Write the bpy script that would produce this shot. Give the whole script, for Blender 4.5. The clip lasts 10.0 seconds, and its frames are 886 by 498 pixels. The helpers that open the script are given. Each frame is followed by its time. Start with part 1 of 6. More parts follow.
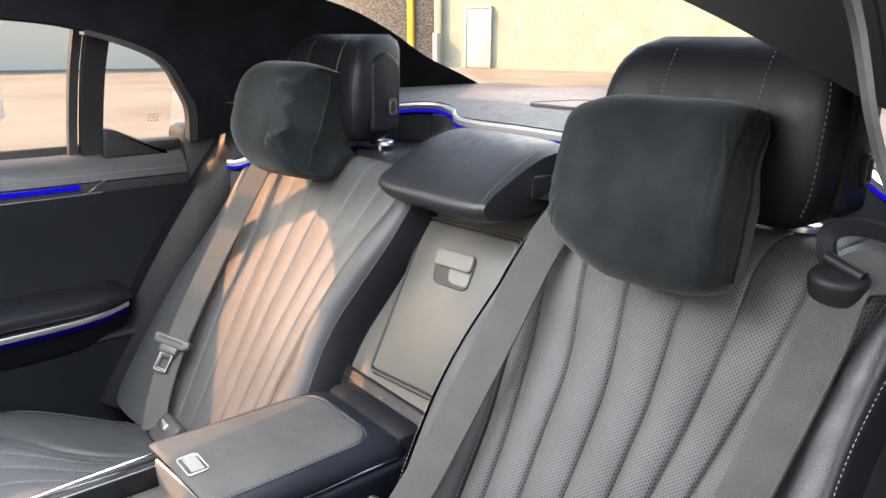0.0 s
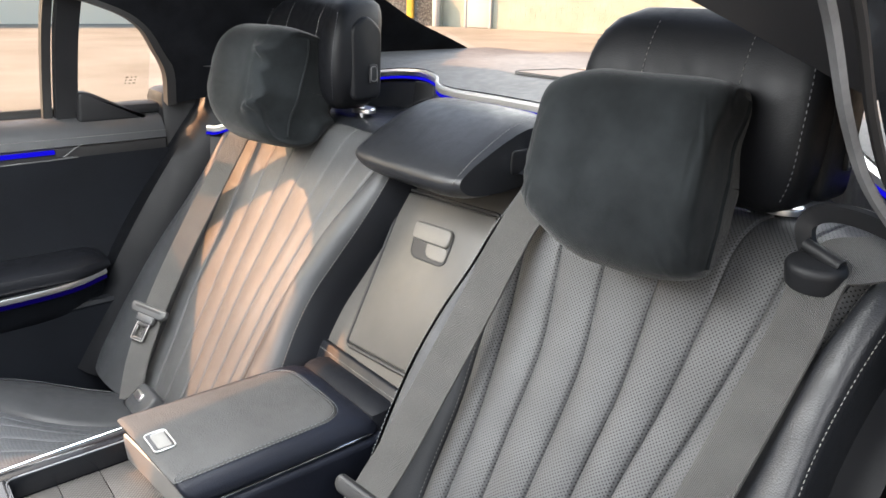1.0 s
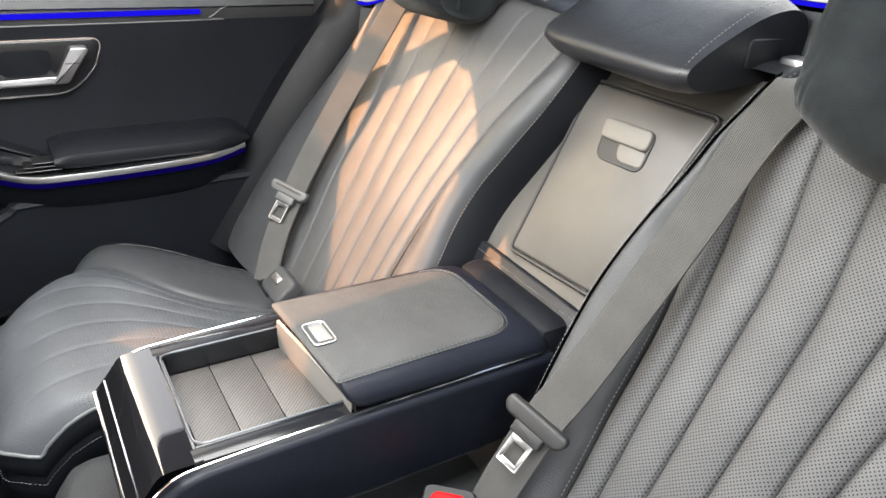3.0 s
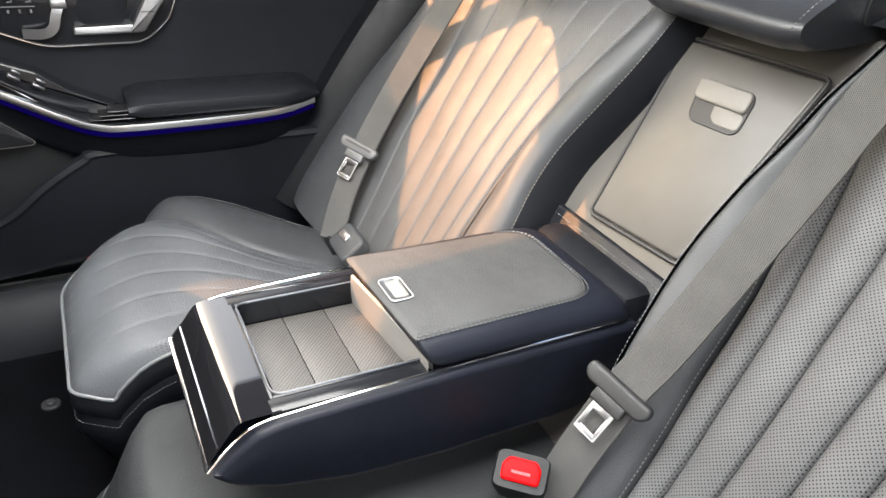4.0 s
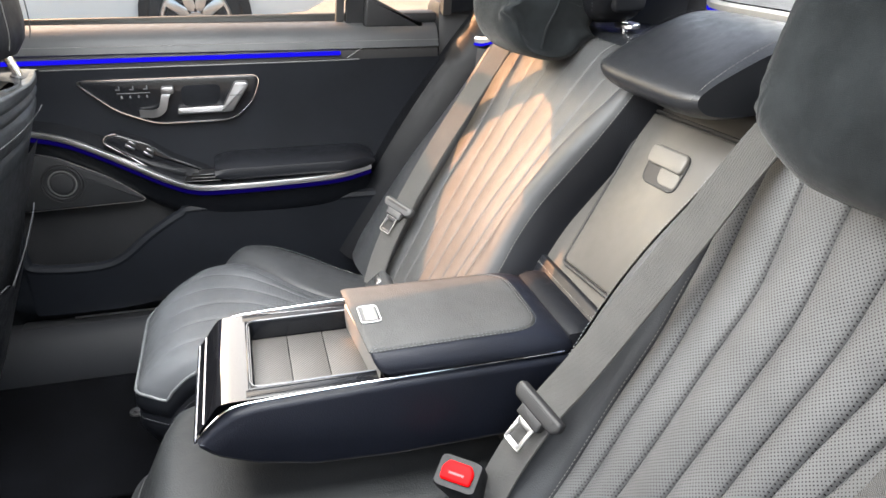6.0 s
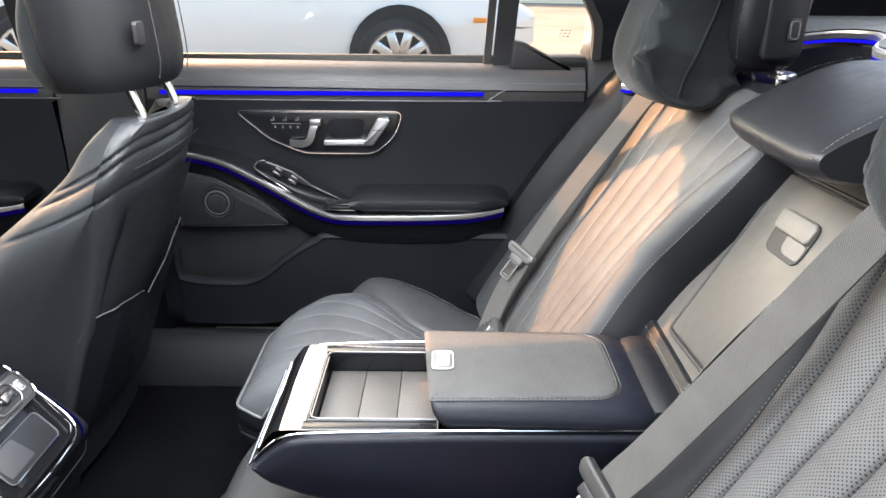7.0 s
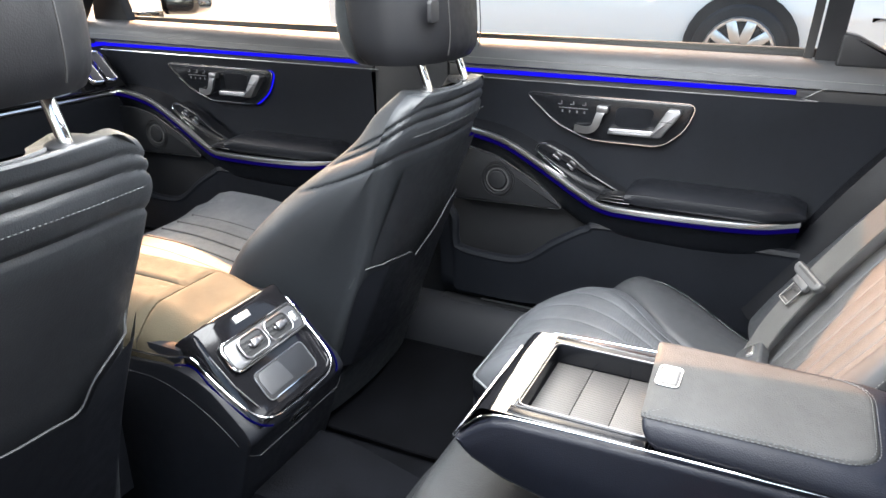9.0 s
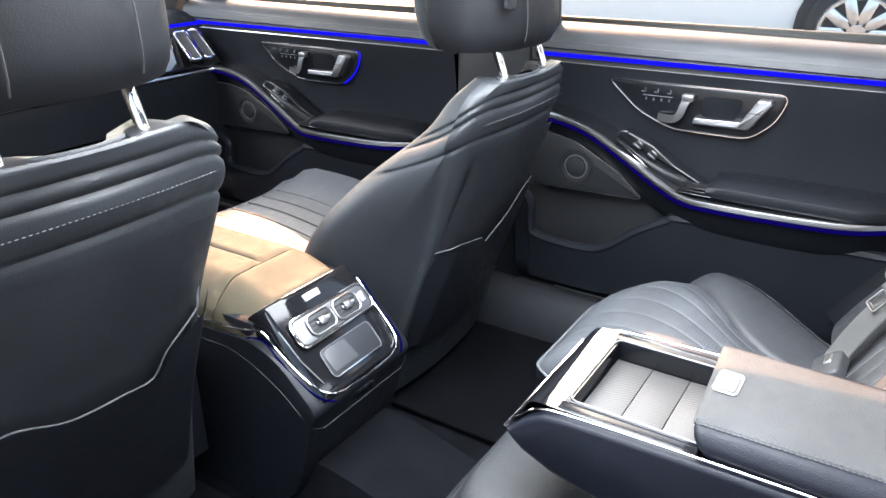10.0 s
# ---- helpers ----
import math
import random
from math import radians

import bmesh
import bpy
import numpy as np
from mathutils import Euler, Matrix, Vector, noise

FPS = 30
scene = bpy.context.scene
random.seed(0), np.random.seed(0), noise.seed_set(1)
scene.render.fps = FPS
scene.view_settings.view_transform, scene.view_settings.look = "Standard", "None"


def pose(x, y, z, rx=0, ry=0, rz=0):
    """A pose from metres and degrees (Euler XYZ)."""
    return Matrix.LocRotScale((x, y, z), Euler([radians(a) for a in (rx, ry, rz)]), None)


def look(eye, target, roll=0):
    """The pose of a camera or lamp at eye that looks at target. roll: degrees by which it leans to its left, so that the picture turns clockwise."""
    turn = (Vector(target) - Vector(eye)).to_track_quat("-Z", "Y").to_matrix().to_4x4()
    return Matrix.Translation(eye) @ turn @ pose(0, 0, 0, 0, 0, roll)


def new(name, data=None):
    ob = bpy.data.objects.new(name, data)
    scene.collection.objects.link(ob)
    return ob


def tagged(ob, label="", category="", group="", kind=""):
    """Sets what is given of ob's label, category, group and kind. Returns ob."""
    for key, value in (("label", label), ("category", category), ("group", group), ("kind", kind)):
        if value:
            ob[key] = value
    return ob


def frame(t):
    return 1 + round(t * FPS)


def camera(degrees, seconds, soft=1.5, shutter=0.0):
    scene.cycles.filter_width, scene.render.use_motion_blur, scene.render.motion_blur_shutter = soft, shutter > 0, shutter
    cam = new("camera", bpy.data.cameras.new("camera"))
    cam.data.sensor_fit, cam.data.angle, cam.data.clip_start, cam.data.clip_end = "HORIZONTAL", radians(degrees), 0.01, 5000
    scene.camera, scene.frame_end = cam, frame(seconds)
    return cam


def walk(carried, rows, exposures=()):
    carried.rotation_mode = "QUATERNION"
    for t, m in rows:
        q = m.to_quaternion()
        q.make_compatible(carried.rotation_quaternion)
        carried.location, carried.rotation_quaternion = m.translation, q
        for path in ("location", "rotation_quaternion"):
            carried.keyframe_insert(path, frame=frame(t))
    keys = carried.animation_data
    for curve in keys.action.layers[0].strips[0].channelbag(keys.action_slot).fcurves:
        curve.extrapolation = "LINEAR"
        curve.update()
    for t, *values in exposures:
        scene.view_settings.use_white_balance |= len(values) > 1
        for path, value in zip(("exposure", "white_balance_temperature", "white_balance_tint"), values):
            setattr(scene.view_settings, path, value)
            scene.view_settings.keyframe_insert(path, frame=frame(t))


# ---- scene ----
import functools

cam = camera(62.2, 10.0)
PATH = [
    (0, (0.81, 0.045, 1.253), (-0.681, 1.254, 0.688), 0.2),
    (0.5, (0.808, 0.074, 1.261), (-0.667, 1.273, 0.639), 0.6),
    (1, (0.806, 0.086, 1.263), (-0.655, 1.28, 0.6), 1.0),
    (1.5, (0.786, 0.093, 1.258), (-0.672, 1.264, 0.55), 1.6),
    (2, (0.751, 0.086, 1.241), (-0.722, 1.203, 0.477), 2.3),
    (2.5, (0.689, 0.074, 1.226), (-0.803, 1.111, 0.39), 3.2),
    (3, (0.646, 0.051, 1.205), (-0.858, 1.006, 0.296), 4.0),
    (3.2, (0.637, 0.045, 1.2), (-0.871, 0.961, 0.26), 4.2),
    (4.3, (0.611, 0.025, 1.173), (-0.919, 0.832, 0.171), 4.3),
    (4.5, (0.617, 0.026, 1.184), (-0.914, 0.817, 0.168), 4.1),
    (5, (0.672, 0.046, 1.201), (-0.912, 0.791, 0.235), 3.3),
    (5.2, (0.703, 0.059, 1.212), (-0.905, 0.781, 0.267), 3.0),
    (6.3, (0.864, 0.208, 1.22), (-0.946, 0.565, 0.448), 0.2),
    (6.5, (0.859, 0.228, 1.216), (-0.979, 0.484, 0.468), 0.2),
    (7, (0.821, 0.308, 1.207), (-1.046, 0.301, 0.492), 0.4),
    (7.5, (0.812, 0.359, 1.199), (-1.039, 0.084, 0.492), 0.6),
    (8, (0.803, 0.367, 1.192), (-0.996, -0.13, 0.475), 0.6),
    (8.5, (0.79, 0.373, 1.193), (-0.949, -0.288, 0.46), 0.3),
    (9, (0.78, 0.386, 1.201), (-0.892, -0.414, 0.45), 0.0),
    (9.5, (0.768, 0.403, 1.213), (-0.835, -0.51, 0.441), -0.2),
    (10, (0.762, 0.418, 1.22), (-0.768, -0.583, 0.41), -0.4),
]
walk(cam, [(t, look(eye, target, roll)) for t, eye, target, roll in PATH], [(0.0, 1.88, 6500, 10), (2.5, 2.04, 6850, 10), (4.5, 2.2, 6900, 10), (7.0, 2.25, 6600, 10), (9.0, 2.45, 6500, 10), (10.0, 2.65, 6150, 10)])

# ---- world, sun, exposure ----
SUN_TRAVEL = Vector((1.0, 0.85, -0.955)).normalized()
sun_from = -SUN_TRAVEL
world = bpy.data.worlds.new("sky")
scene.world = world
world.use_nodes = True
wn = world.node_tree.nodes
sky = wn.new("ShaderNodeTexSky")
sky.sky_type = 'NISHITA'
sky.sun_disc = False
sky.dust_density, sky.air_density = 5.0, 1.2
sky.sun_elevation = math.asin(sun_from.z)
sky.sun_rotation = math.atan2(sun_from.x, sun_from.y)
wn["Background"].inputs["Strength"].default_value = 0.15
world.node_tree.links.new(sky.outputs[0], wn["Background"].inputs["Color"])
sun_data = bpy.data.lights.new("sun", 'SUN')
sun_data.energy, sun_data.angle, sun_data.color = 3.7, radians(0.5), (1.0, 0.49, 0.23)
sun = new("sun", sun_data)
sun.matrix_world = look((-6, -5, 6), Vector((-6, -5, 6)) + SUN_TRAVEL)


def area_fill(name, at, target, w, h, watts, color):
    """An added area lamp for daylight at an opening, or under the closed roof."""
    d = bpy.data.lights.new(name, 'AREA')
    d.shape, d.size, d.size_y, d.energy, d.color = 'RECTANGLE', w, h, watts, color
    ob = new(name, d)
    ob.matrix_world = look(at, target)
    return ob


area_fill("daylight_open_door", (1.05, -0.10, 1.42), (0.1, 0.25, 0.70), 1.0, 0.5, 3.6, (1.0, 0.97, 0.93))
area_fill("daylight_rear_window", (0.0, 1.25, 1.42), (0.0, 0.45, 0.75), 1.1, 0.45, 2.5, (0.95, 0.98, 1.0))
# Fill lamp added below the closed roof; no daylight enters there.
area_fill("fill_under_roof", (0.0, 0.02, 1.385), (0.0, 0.03, 0.6), 0.85, 0.75, 11.5, (0.95, 0.98, 1.0))
area_fill("daylight_windscreen", (0.0, -1.50, 1.40), (0.0, -0.3, 0.8), 1.2, 0.45, 7.0, (1.0, 0.97, 0.92))


# ---- materials ----
def mat(name, base, rough=0.5, metal=0.0, spec=0.5):
    m = bpy.data.materials.new(name)
    m.use_nodes = True
    b = m.node_tree.nodes["Principled BSDF"]
    b.inputs["Base Color"].default_value = (*base, 1)
    b.inputs["Roughness"].default_value = rough
    b.inputs["Metallic"].default_value = metal
    b.inputs["Specular IOR Level"].default_value = spec
    return m


class Nodes:
    """Small helper to wire nodes of one material."""
    def __init__(self, m):
        self.t = m.node_tree
        self.b = self.t.nodes["Principled BSDF"]
        self.co = self.t.nodes.new("ShaderNodeTexCoord").outputs["Object"]

    def node(self, kind, links=(), **values):
        n = self.t.nodes.new(kind)
        for k, v in values.items():
            n.inputs[k].default_value = v
        for k, o in links:
            self.t.links.new(o, n.inputs[k])
        return n

    def math(self, op, a, b=None):
        n = self.t.nodes.new("ShaderNodeMath")
        n.operation = op
        for i, v in enumerate((a, b)):
            if v is None:
                continue
            if isinstance(v, (int, float)):
                n.inputs[i].default_value = v
            else:
                self.t.links.new(v, n.inputs[i])
        return n.outputs[0]

    def ramp(self, fac, stops):
        n = self.t.nodes.new("ShaderNodeValToRGB")
        self.t.links.new(fac, n.inputs[0])
        r = n.color_ramp
        r.elements[0].position, r.elements[0].color = stops[0][0], (*stops[0][1], 1)
        r.elements[1].position, r.elements[1].color = stops[-1][0], (*stops[-1][1], 1)
        for p, c in stops[1:-1]:
            r.elements.new(p).color = (*c, 1)
        return n.outputs[0]

    def noise(self, scale, detail=3.0, rough=0.5):
        return self.node("ShaderNodeTexNoise", [("Vector", self.co)], Scale=scale, Detail=detail, Roughness=rough).outputs["Fac"]

    def bump(self, height, strength, distance, normal=None):
        n = self.node("ShaderNodeBump", [("Height", height)] + ([("Normal", normal)] if normal else []), Strength=strength, Distance=distance)
        return n.outputs[0]

    def to(self, slot, out):
        self.t.links.new(out, self.b.inputs[slot])


def tone(c, k):
    return tuple(v * k for v in c)


def leather(name, base, rough=0.42, perforated=False, start=None, grain=620.0, spec=0.32, relief=0.24):
    m = mat(name, base, rough, 0, spec)
    n = Nodes(m)
    big = n.noise(9, 2)
    col = n.ramp(big, [(0.3, tone(base, 0.86)), (0.7, tone(base, 1.14))])
    warp = n.node("ShaderNodeTexNoise", [("Vector", n.co)], Scale=grain * 0.3, Detail=2.0).outputs["Fac"]
    vor = n.math('ADD', n.node("ShaderNodeTexVoronoi", [("Vector", n.co)], Scale=grain).outputs["Distance"], n.math('MULTIPLY', warp, 0.35))
    soft = n.bump(n.noise(30, 2), 0.07, 0.004)
    nor = n.bump(vor, relief, 0.0009, soft)
    if perforated:
        sep = n.node("ShaderNodeSeparateXYZ", [("Vector", n.co)])
        k = math.pi / 0.0047
        sx = n.math('SINE', n.math('MULTIPLY', n.math('ADD', sep.outputs[0], sep.outputs[1]), k))
        sy = n.math('SINE', n.math('MULTIPLY', n.math('SUBTRACT', sep.outputs[0], sep.outputs[1]), k))
        dots = n.math('MULTIPLY', n.math('MULTIPLY', sx, sx), n.math('MULTIPLY', sy, sy))
        hole = n.node("ShaderNodeMapRange", [("Value", dots)], **{"From Min": 0.54, "From Max": 0.66}).outputs[0]
        if start is not None:   # no holes below this place along the seat
            hole = n.math('MULTIPLY', hole, n.node("ShaderNodeMapRange", [("Value", sep.outputs[1])], **{"From Min": start, "From Max": start + 0.03}).outputs[0])
        mix = n.t.nodes.new("ShaderNodeMix")
        mix.data_type = 'RGBA'
        n.t.links.new(hole, mix.inputs[0])
        n.t.links.new(col, mix.inputs[6])
        mix.inputs[7].default_value = (*tone(base, 0.02), 1)
        col = mix.outputs[2]
        nor = n.bump(n.math('SUBTRACT', 1.0, hole), 0.5, 0.0012, nor)
    n.to("Base Color", col)
    n.to("Normal", nor)
    n.to("Roughness", n.ramp(n.noise(60, 4), [(0.3, (rough - 0.07,) * 3), (0.7, (rough + 0.08,) * 3)]))
    return m


def fabric(name, base, scale, rough=0.95, strength=0.5, sheen=0.0):
    m = mat(name, base, rough, 0, 0.06)
    n = Nodes(m)
    n.to("Base Color", n.ramp(n.noise(14, 5, 0.6), [(0.3, tone(base, 0.62)), (0.7, tone(base, 1.5))]))
    n.to("Normal", n.bump(n.noise(scale, 4, 0.7), strength, 0.002, n.bump(n.noise(25, 2), 0.15, 0.006)))
    if sheen:
        n.b.inputs["Sheen Weight"].default_value = sheen
        n.b.inputs["Sheen Roughness"].default_value = 0.4
    return m


def webbing_material(name, base):
    m = mat(name, base, 0.55)
    n = Nodes(m)
    wave = n.node("ShaderNodeTexWave", [("Vector", n.co)], Scale=250.0, Distortion=0.3)
    wave.bands_direction = 'DIAGONAL'
    n.to("Normal", n.bump(wave.outputs["Fac"], 0.8, 0.0016))
    worn = n.math('ADD', n.math('MULTIPLY', n.noise(30, 4), 0.5), n.math('MULTIPLY', wave.outputs["Fac"], 0.5))
    n.to("Base Color", n.ramp(worn, [(0.2, tone(base, 0.62)), (0.8, tone(base, 1.3))]))
    return m


def metal(name, base, rough, streak=0.0):
    m = mat(name, base, rough, 1.0)
    n = Nodes(m)
    n.to("Roughness", n.ramp(n.noise(20, 3), [(0.3, (rough - 0.02,) * 3), (0.7, (rough + 0.03,) * 3)]))
    if streak:
        n.to("Normal", n.bump(n.noise(600, 2), streak, 0.0004))
    return m


def gloss(name, base, rough=0.03):
    m = mat(name, base, rough, 0, 0.8)
    m.node_tree.nodes["Principled BSDF"].inputs["Coat Weight"].default_value = 1.0
    n = Nodes(m)
    n.to("Roughness", n.ramp(n.noise(35, 5), [(0.35, (rough,) * 3), (0.75, (rough + 0.03,) * 3)]))
    return m


def glow(name, color, strength):
    m = mat(name, (0.0, 0.0, 0.01), 0.4, 0, 0.0)
    b = m.node_tree.nodes["Principled BSDF"]
    b.inputs["Emission Color"].default_value = (*color, 1)
    b.inputs["Emission Strength"].default_value = strength
    return m


def pane(name, tint, shine=0.05):
    m = bpy.data.materials.new(name)
    m.use_nodes = True
    t = m.node_tree
    t.nodes.remove(t.nodes["Principled BSDF"])
    tr, gl = t.nodes.new("ShaderNodeBsdfTransparent"), t.nodes.new("ShaderNodeBsdfGlossy")
    tr.inputs[0].default_value = (*tint, 1)
    gl.inputs["Roughness"].default_value = 0.02
    mx = t.nodes.new("ShaderNodeMixShader")
    mx.inputs[0].default_value = shine
    t.links.new(tr.outputs[0], mx.inputs[1])
    t.links.new(gl.outputs[0], mx.inputs[2])
    t.links.new(mx.outputs[0], t.nodes["Material Output"].inputs[0])
    return m


# The seat leather in copies, each lightened or darkened for the light it gets.
BLACK_LEATHER = (0.0125, 0.0135, 0.0158)
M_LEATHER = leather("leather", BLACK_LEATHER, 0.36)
# Lid top: same leather as the sides, overhead light put in its colour.
M_LID_LIT = leather("top-lit lid leather", (0.041, 0.0415, 0.042), 0.58, spec=0.18, grain=460.0, relief=0.34)
# Armrest sides: the lid's leather again, with side shade in its colour.
M_ARM_SHADE = leather("side-shaded armrest leather", (0.0055, 0.0068, 0.0115), 0.46, spec=0.2)
M_BACK = leather("front seat back leather", (0.017, 0.019, 0.022), 0.46, spec=0.3)
# Lighter copy: light on the bolsters is put into the colour.
M_BOLSTER = leather("lightened bolster leather", (0.036, 0.038, 0.041), 0.44, spec=0.25)
M_HEAD = leather("matt headrest leather", (0.0048, 0.0052, 0.0065), 0.50, spec=0.18, relief=0.12)
# Paler copy: light on the upward faces is put into the colour.
M_CUSHION_LIT = leather("top-lit cushion leather", (0.066, 0.070, 0.077), 0.46, True, -0.19, spec=0.25, grain=460.0, relief=0.3)
# Armrest's shade on the middle cushion is put into this colour.
M_MID_SHADE = leather("shaded middle cushion leather", (0.020, 0.0215, 0.023), 0.5, spec=0.25, grain=460.0, relief=0.3)
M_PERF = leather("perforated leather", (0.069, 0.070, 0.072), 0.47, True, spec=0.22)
# Darker copy: shade on sides and fronts is put into the colour.
M_LEATHER_DARK = leather("darkened leather", (0.0056, 0.0063, 0.0084), 0.42, spec=0.2)
# Near-black copy: shade between seat and door is put into the colour.
M_SIDE_SHADE = leather("shaded side cushion leather", (0.0034, 0.0038, 0.0050), 0.45, spec=0.16)
# Blue cast of the shade is mixed into the dark door leather.
M_DOOR = leather("blue-cast door leather", (0.0054, 0.0064, 0.0088), 0.50, spec=0.17)
# Warm base: the sun's tone is put into the lid's colour.
M_CONSOLE_SUN = leather("sun-warmed console leather", (0.046, 0.039, 0.026), 0.65, spec=0.12)
M_FLAP = leather("pull flap vinyl", (0.10, 0.094, 0.086), 0.4)
M_PLASTIC = mat("dark plastic", (0.011, 0.0115, 0.013), 0.5, 0, 0.22)
_n = Nodes(M_PLASTIC)
_n.to("Normal", _n.bump(_n.noise(700, 2), 0.25, 0.0005))
_n.to("Base Color", _n.ramp(_n.noise(12, 3), [(0.3, (0.009, 0.0095, 0.011)), (0.7, (0.013, 0.0135, 0.015))]))
M_PANEL = leather("centre panel vinyl", (0.060, 0.057, 0.053), 0.40, relief=0.06)
M_SUEDE = fabric("suede", (0.012, 0.0138, 0.0150), 900, 0.95, 0.3, 0.12)
M_CARPET = fabric("carpet", (0.0030, 0.0033, 0.0044), 420, 1.0, 0.9)
M_MAT = fabric("velour mat", (0.0018, 0.0020, 0.0028), 500, 1.0, 0.9)
M_HEADLINER = fabric("headliner", (0.006, 0.0065, 0.008), 800, 0.95, 0.3)
M_WEB = webbing_material("webbing", (0.082, 0.080, 0.077))
M_CHROME = metal("chrome", (0.80, 0.80, 0.82), 0.10)
M_ALU = metal("satin aluminium", (0.62, 0.62, 0.63), 0.30)
M_SATIN = mat("satin grey plastic", (0.15, 0.145, 0.14), 0.35)
M_BUTTON = metal("bright button", (0.85, 0.85, 0.84), 0.42)
M_BAR = mat("grey belt plastic", (0.060, 0.061, 0.063), 0.45)
M_STEEL = metal("dark steel", (0.17, 0.17, 0.175), 0.30)
M_SATIN_BLACK = mat("satin black", (0.006, 0.0065, 0.008), 0.22, 0, 0.35)
M_BLUE_FAINT = glow("faint blue console glow", (0.02, 0.01, 0.8), 0.010)
M_GLOSS = gloss("piano black", (0.006, 0.006, 0.007))
M_FASCIA = mat("gloss black fascia", (0.006, 0.006, 0.007), 0.08, 0, 0.30)
M_THREAD = mat("thread", (0.19, 0.185, 0.175), 0.8)
M_SHELF = leather("shelf skin", (0.088, 0.089, 0.090), 0.62, spec=0.25, relief=0.2)
M_DULL = metal("dull door frame metal", (0.26, 0.26, 0.27), 0.36)
M_PIPING = mat("piping", (0.085, 0.09, 0.095), 0.5)
M_SILL = mat("grey sill plastic", (0.011, 0.012, 0.0145), 0.6, 0, 0.2)
M_BLUE = glow("blue light guide", (0.012, 0.008, 1.0), 0.19)
M_BLUE_DIM = glow("dim blue light guide", (0.05, 0.02, 0.8), 0.014)
M_RED = mat("red button", (0.70, 0.004, 0.006), 0.5, 0, 0.06)
M_SATIN_LIGHT = mat("light satin", (0.13, 0.128, 0.124), 0.65, 0, 0.2)
M_ICON = mat("printed icon", (0.06, 0.062, 0.068), 0.5)
M_LABEL_RED = mat("red label", (0.35, 0.02, 0.03), 0.5)
M_RUBBER = mat("rubber seal", (0.012, 0.012, 0.013), 0.6)
M_SEAL = mat("grey seal", (0.030, 0.031, 0.034), 0.4)
M_DOOR_SEAL = fabric("grey flocked seal", (0.095, 0.097, 0.102), 300, 0.6, 0.2)
M_PAINT = gloss("black paint", (0.01, 0.011, 0.013), 0.12)
M_GLASS = pane("tinted glass", (0.86, 0.86, 0.82))
M_GLASS_REAR = pane("rear glass", (0.92, 0.90, 0.86), 0.04)


def weave_material():
    m = mat("woven tray liner", (0.13, 0.12, 0.11), 0.45)
    n = Nodes(m)
    sep = n.node("ShaderNodeSeparateXYZ", [("Vector", n.co)])
    k = math.pi / 0.0024
    a = n.math('SINE', n.math('MULTIPLY', n.math('ADD', sep.outputs[0], sep.outputs[1]), k))
    b = n.math('SINE', n.math('MULTIPLY', n.math('SUBTRACT', sep.outputs[0], sep.outputs[1]), k))
    h = n.math('ADD', n.math('MULTIPLY', a, 0.75), n.math('MULTIPLY', b, 0.25))
    n.to("Base Color", n.ramp(n.math('ADD', n.math('MULTIPLY', h, 0.5), 0.5), [(0.1, (0.022, 0.0205, 0.020)), (0.9, (0.066, 0.061, 0.058))]))
    n.to("Normal", n.bump(h, 0.5, 0.0006))
    return m


def grille_material():
    m = mat("speaker mesh", (0.03, 0.03, 0.032), 0.5, 0.0, 0.25)
    n = Nodes(m)
    sep = n.node("ShaderNodeSeparateXYZ", [("Vector", n.co)])
    k = math.pi / 0.0042
    a = n.math('SINE', n.math('MULTIPLY', n.math('ADD', sep.outputs[1], sep.outputs[2]), k))
    b = n.math('SINE', n.math('MULTIPLY', n.math('SUBTRACT', sep.outputs[1], sep.outputs[2]), k))
    d = n.math('MULTIPLY', n.math('MULTIPLY', a, a), n.math('MULTIPLY', b, b))
    n.to("Base Color", n.ramp(d, [(0.2, (0.010, 0.011, 0.013)), (0.5, (0.002, 0.002, 0.003))]))
    n.to("Normal", n.bump(n.math('SUBTRACT', 1.0, d), 0.6, 0.001))
    return m


M_WEAVE = weave_material()
M_GRILLE = grille_material()
M_HANDLE = metal("satin handle metal", (0.22, 0.22, 0.23), 0.40)
M_VENT = metal("dull vent metal", (0.24, 0.24, 0.25), 0.36)


# ---- mesh tools ----
def smoothstep(a, b, x):
    t = min(max((x - a) / (b - a), 0.0), 1.0)
    return t * t * (3 - 2 * t)



def hermite_list(keys, x):
    """A smooth curve through a table of (x, value), without steps."""
    n = len(keys)
    if x <= keys[0][0]:
        return keys[0][1]
    if x >= keys[-1][0]:
        return keys[-1][1]
    i = max(j for j in range(n - 1) if keys[j][0] <= x)
    slope = lambda j: (keys[min(j + 1, n - 1)][1] - keys[max(j - 1, 0)][1]) / (keys[min(j + 1, n - 1)][0] - keys[max(j - 1, 0)][0])
    (a, p), (b, q) = keys[i], keys[i + 1]
    d, t = b - a, (x - a) / (b - a)
    return p * (2 * t ** 3 - 3 * t * t + 1) + slope(i) * d * (t ** 3 - 2 * t * t + t) + q * (3 * t * t - 2 * t ** 3) + slope(i + 1) * d * (t ** 3 - t * t)


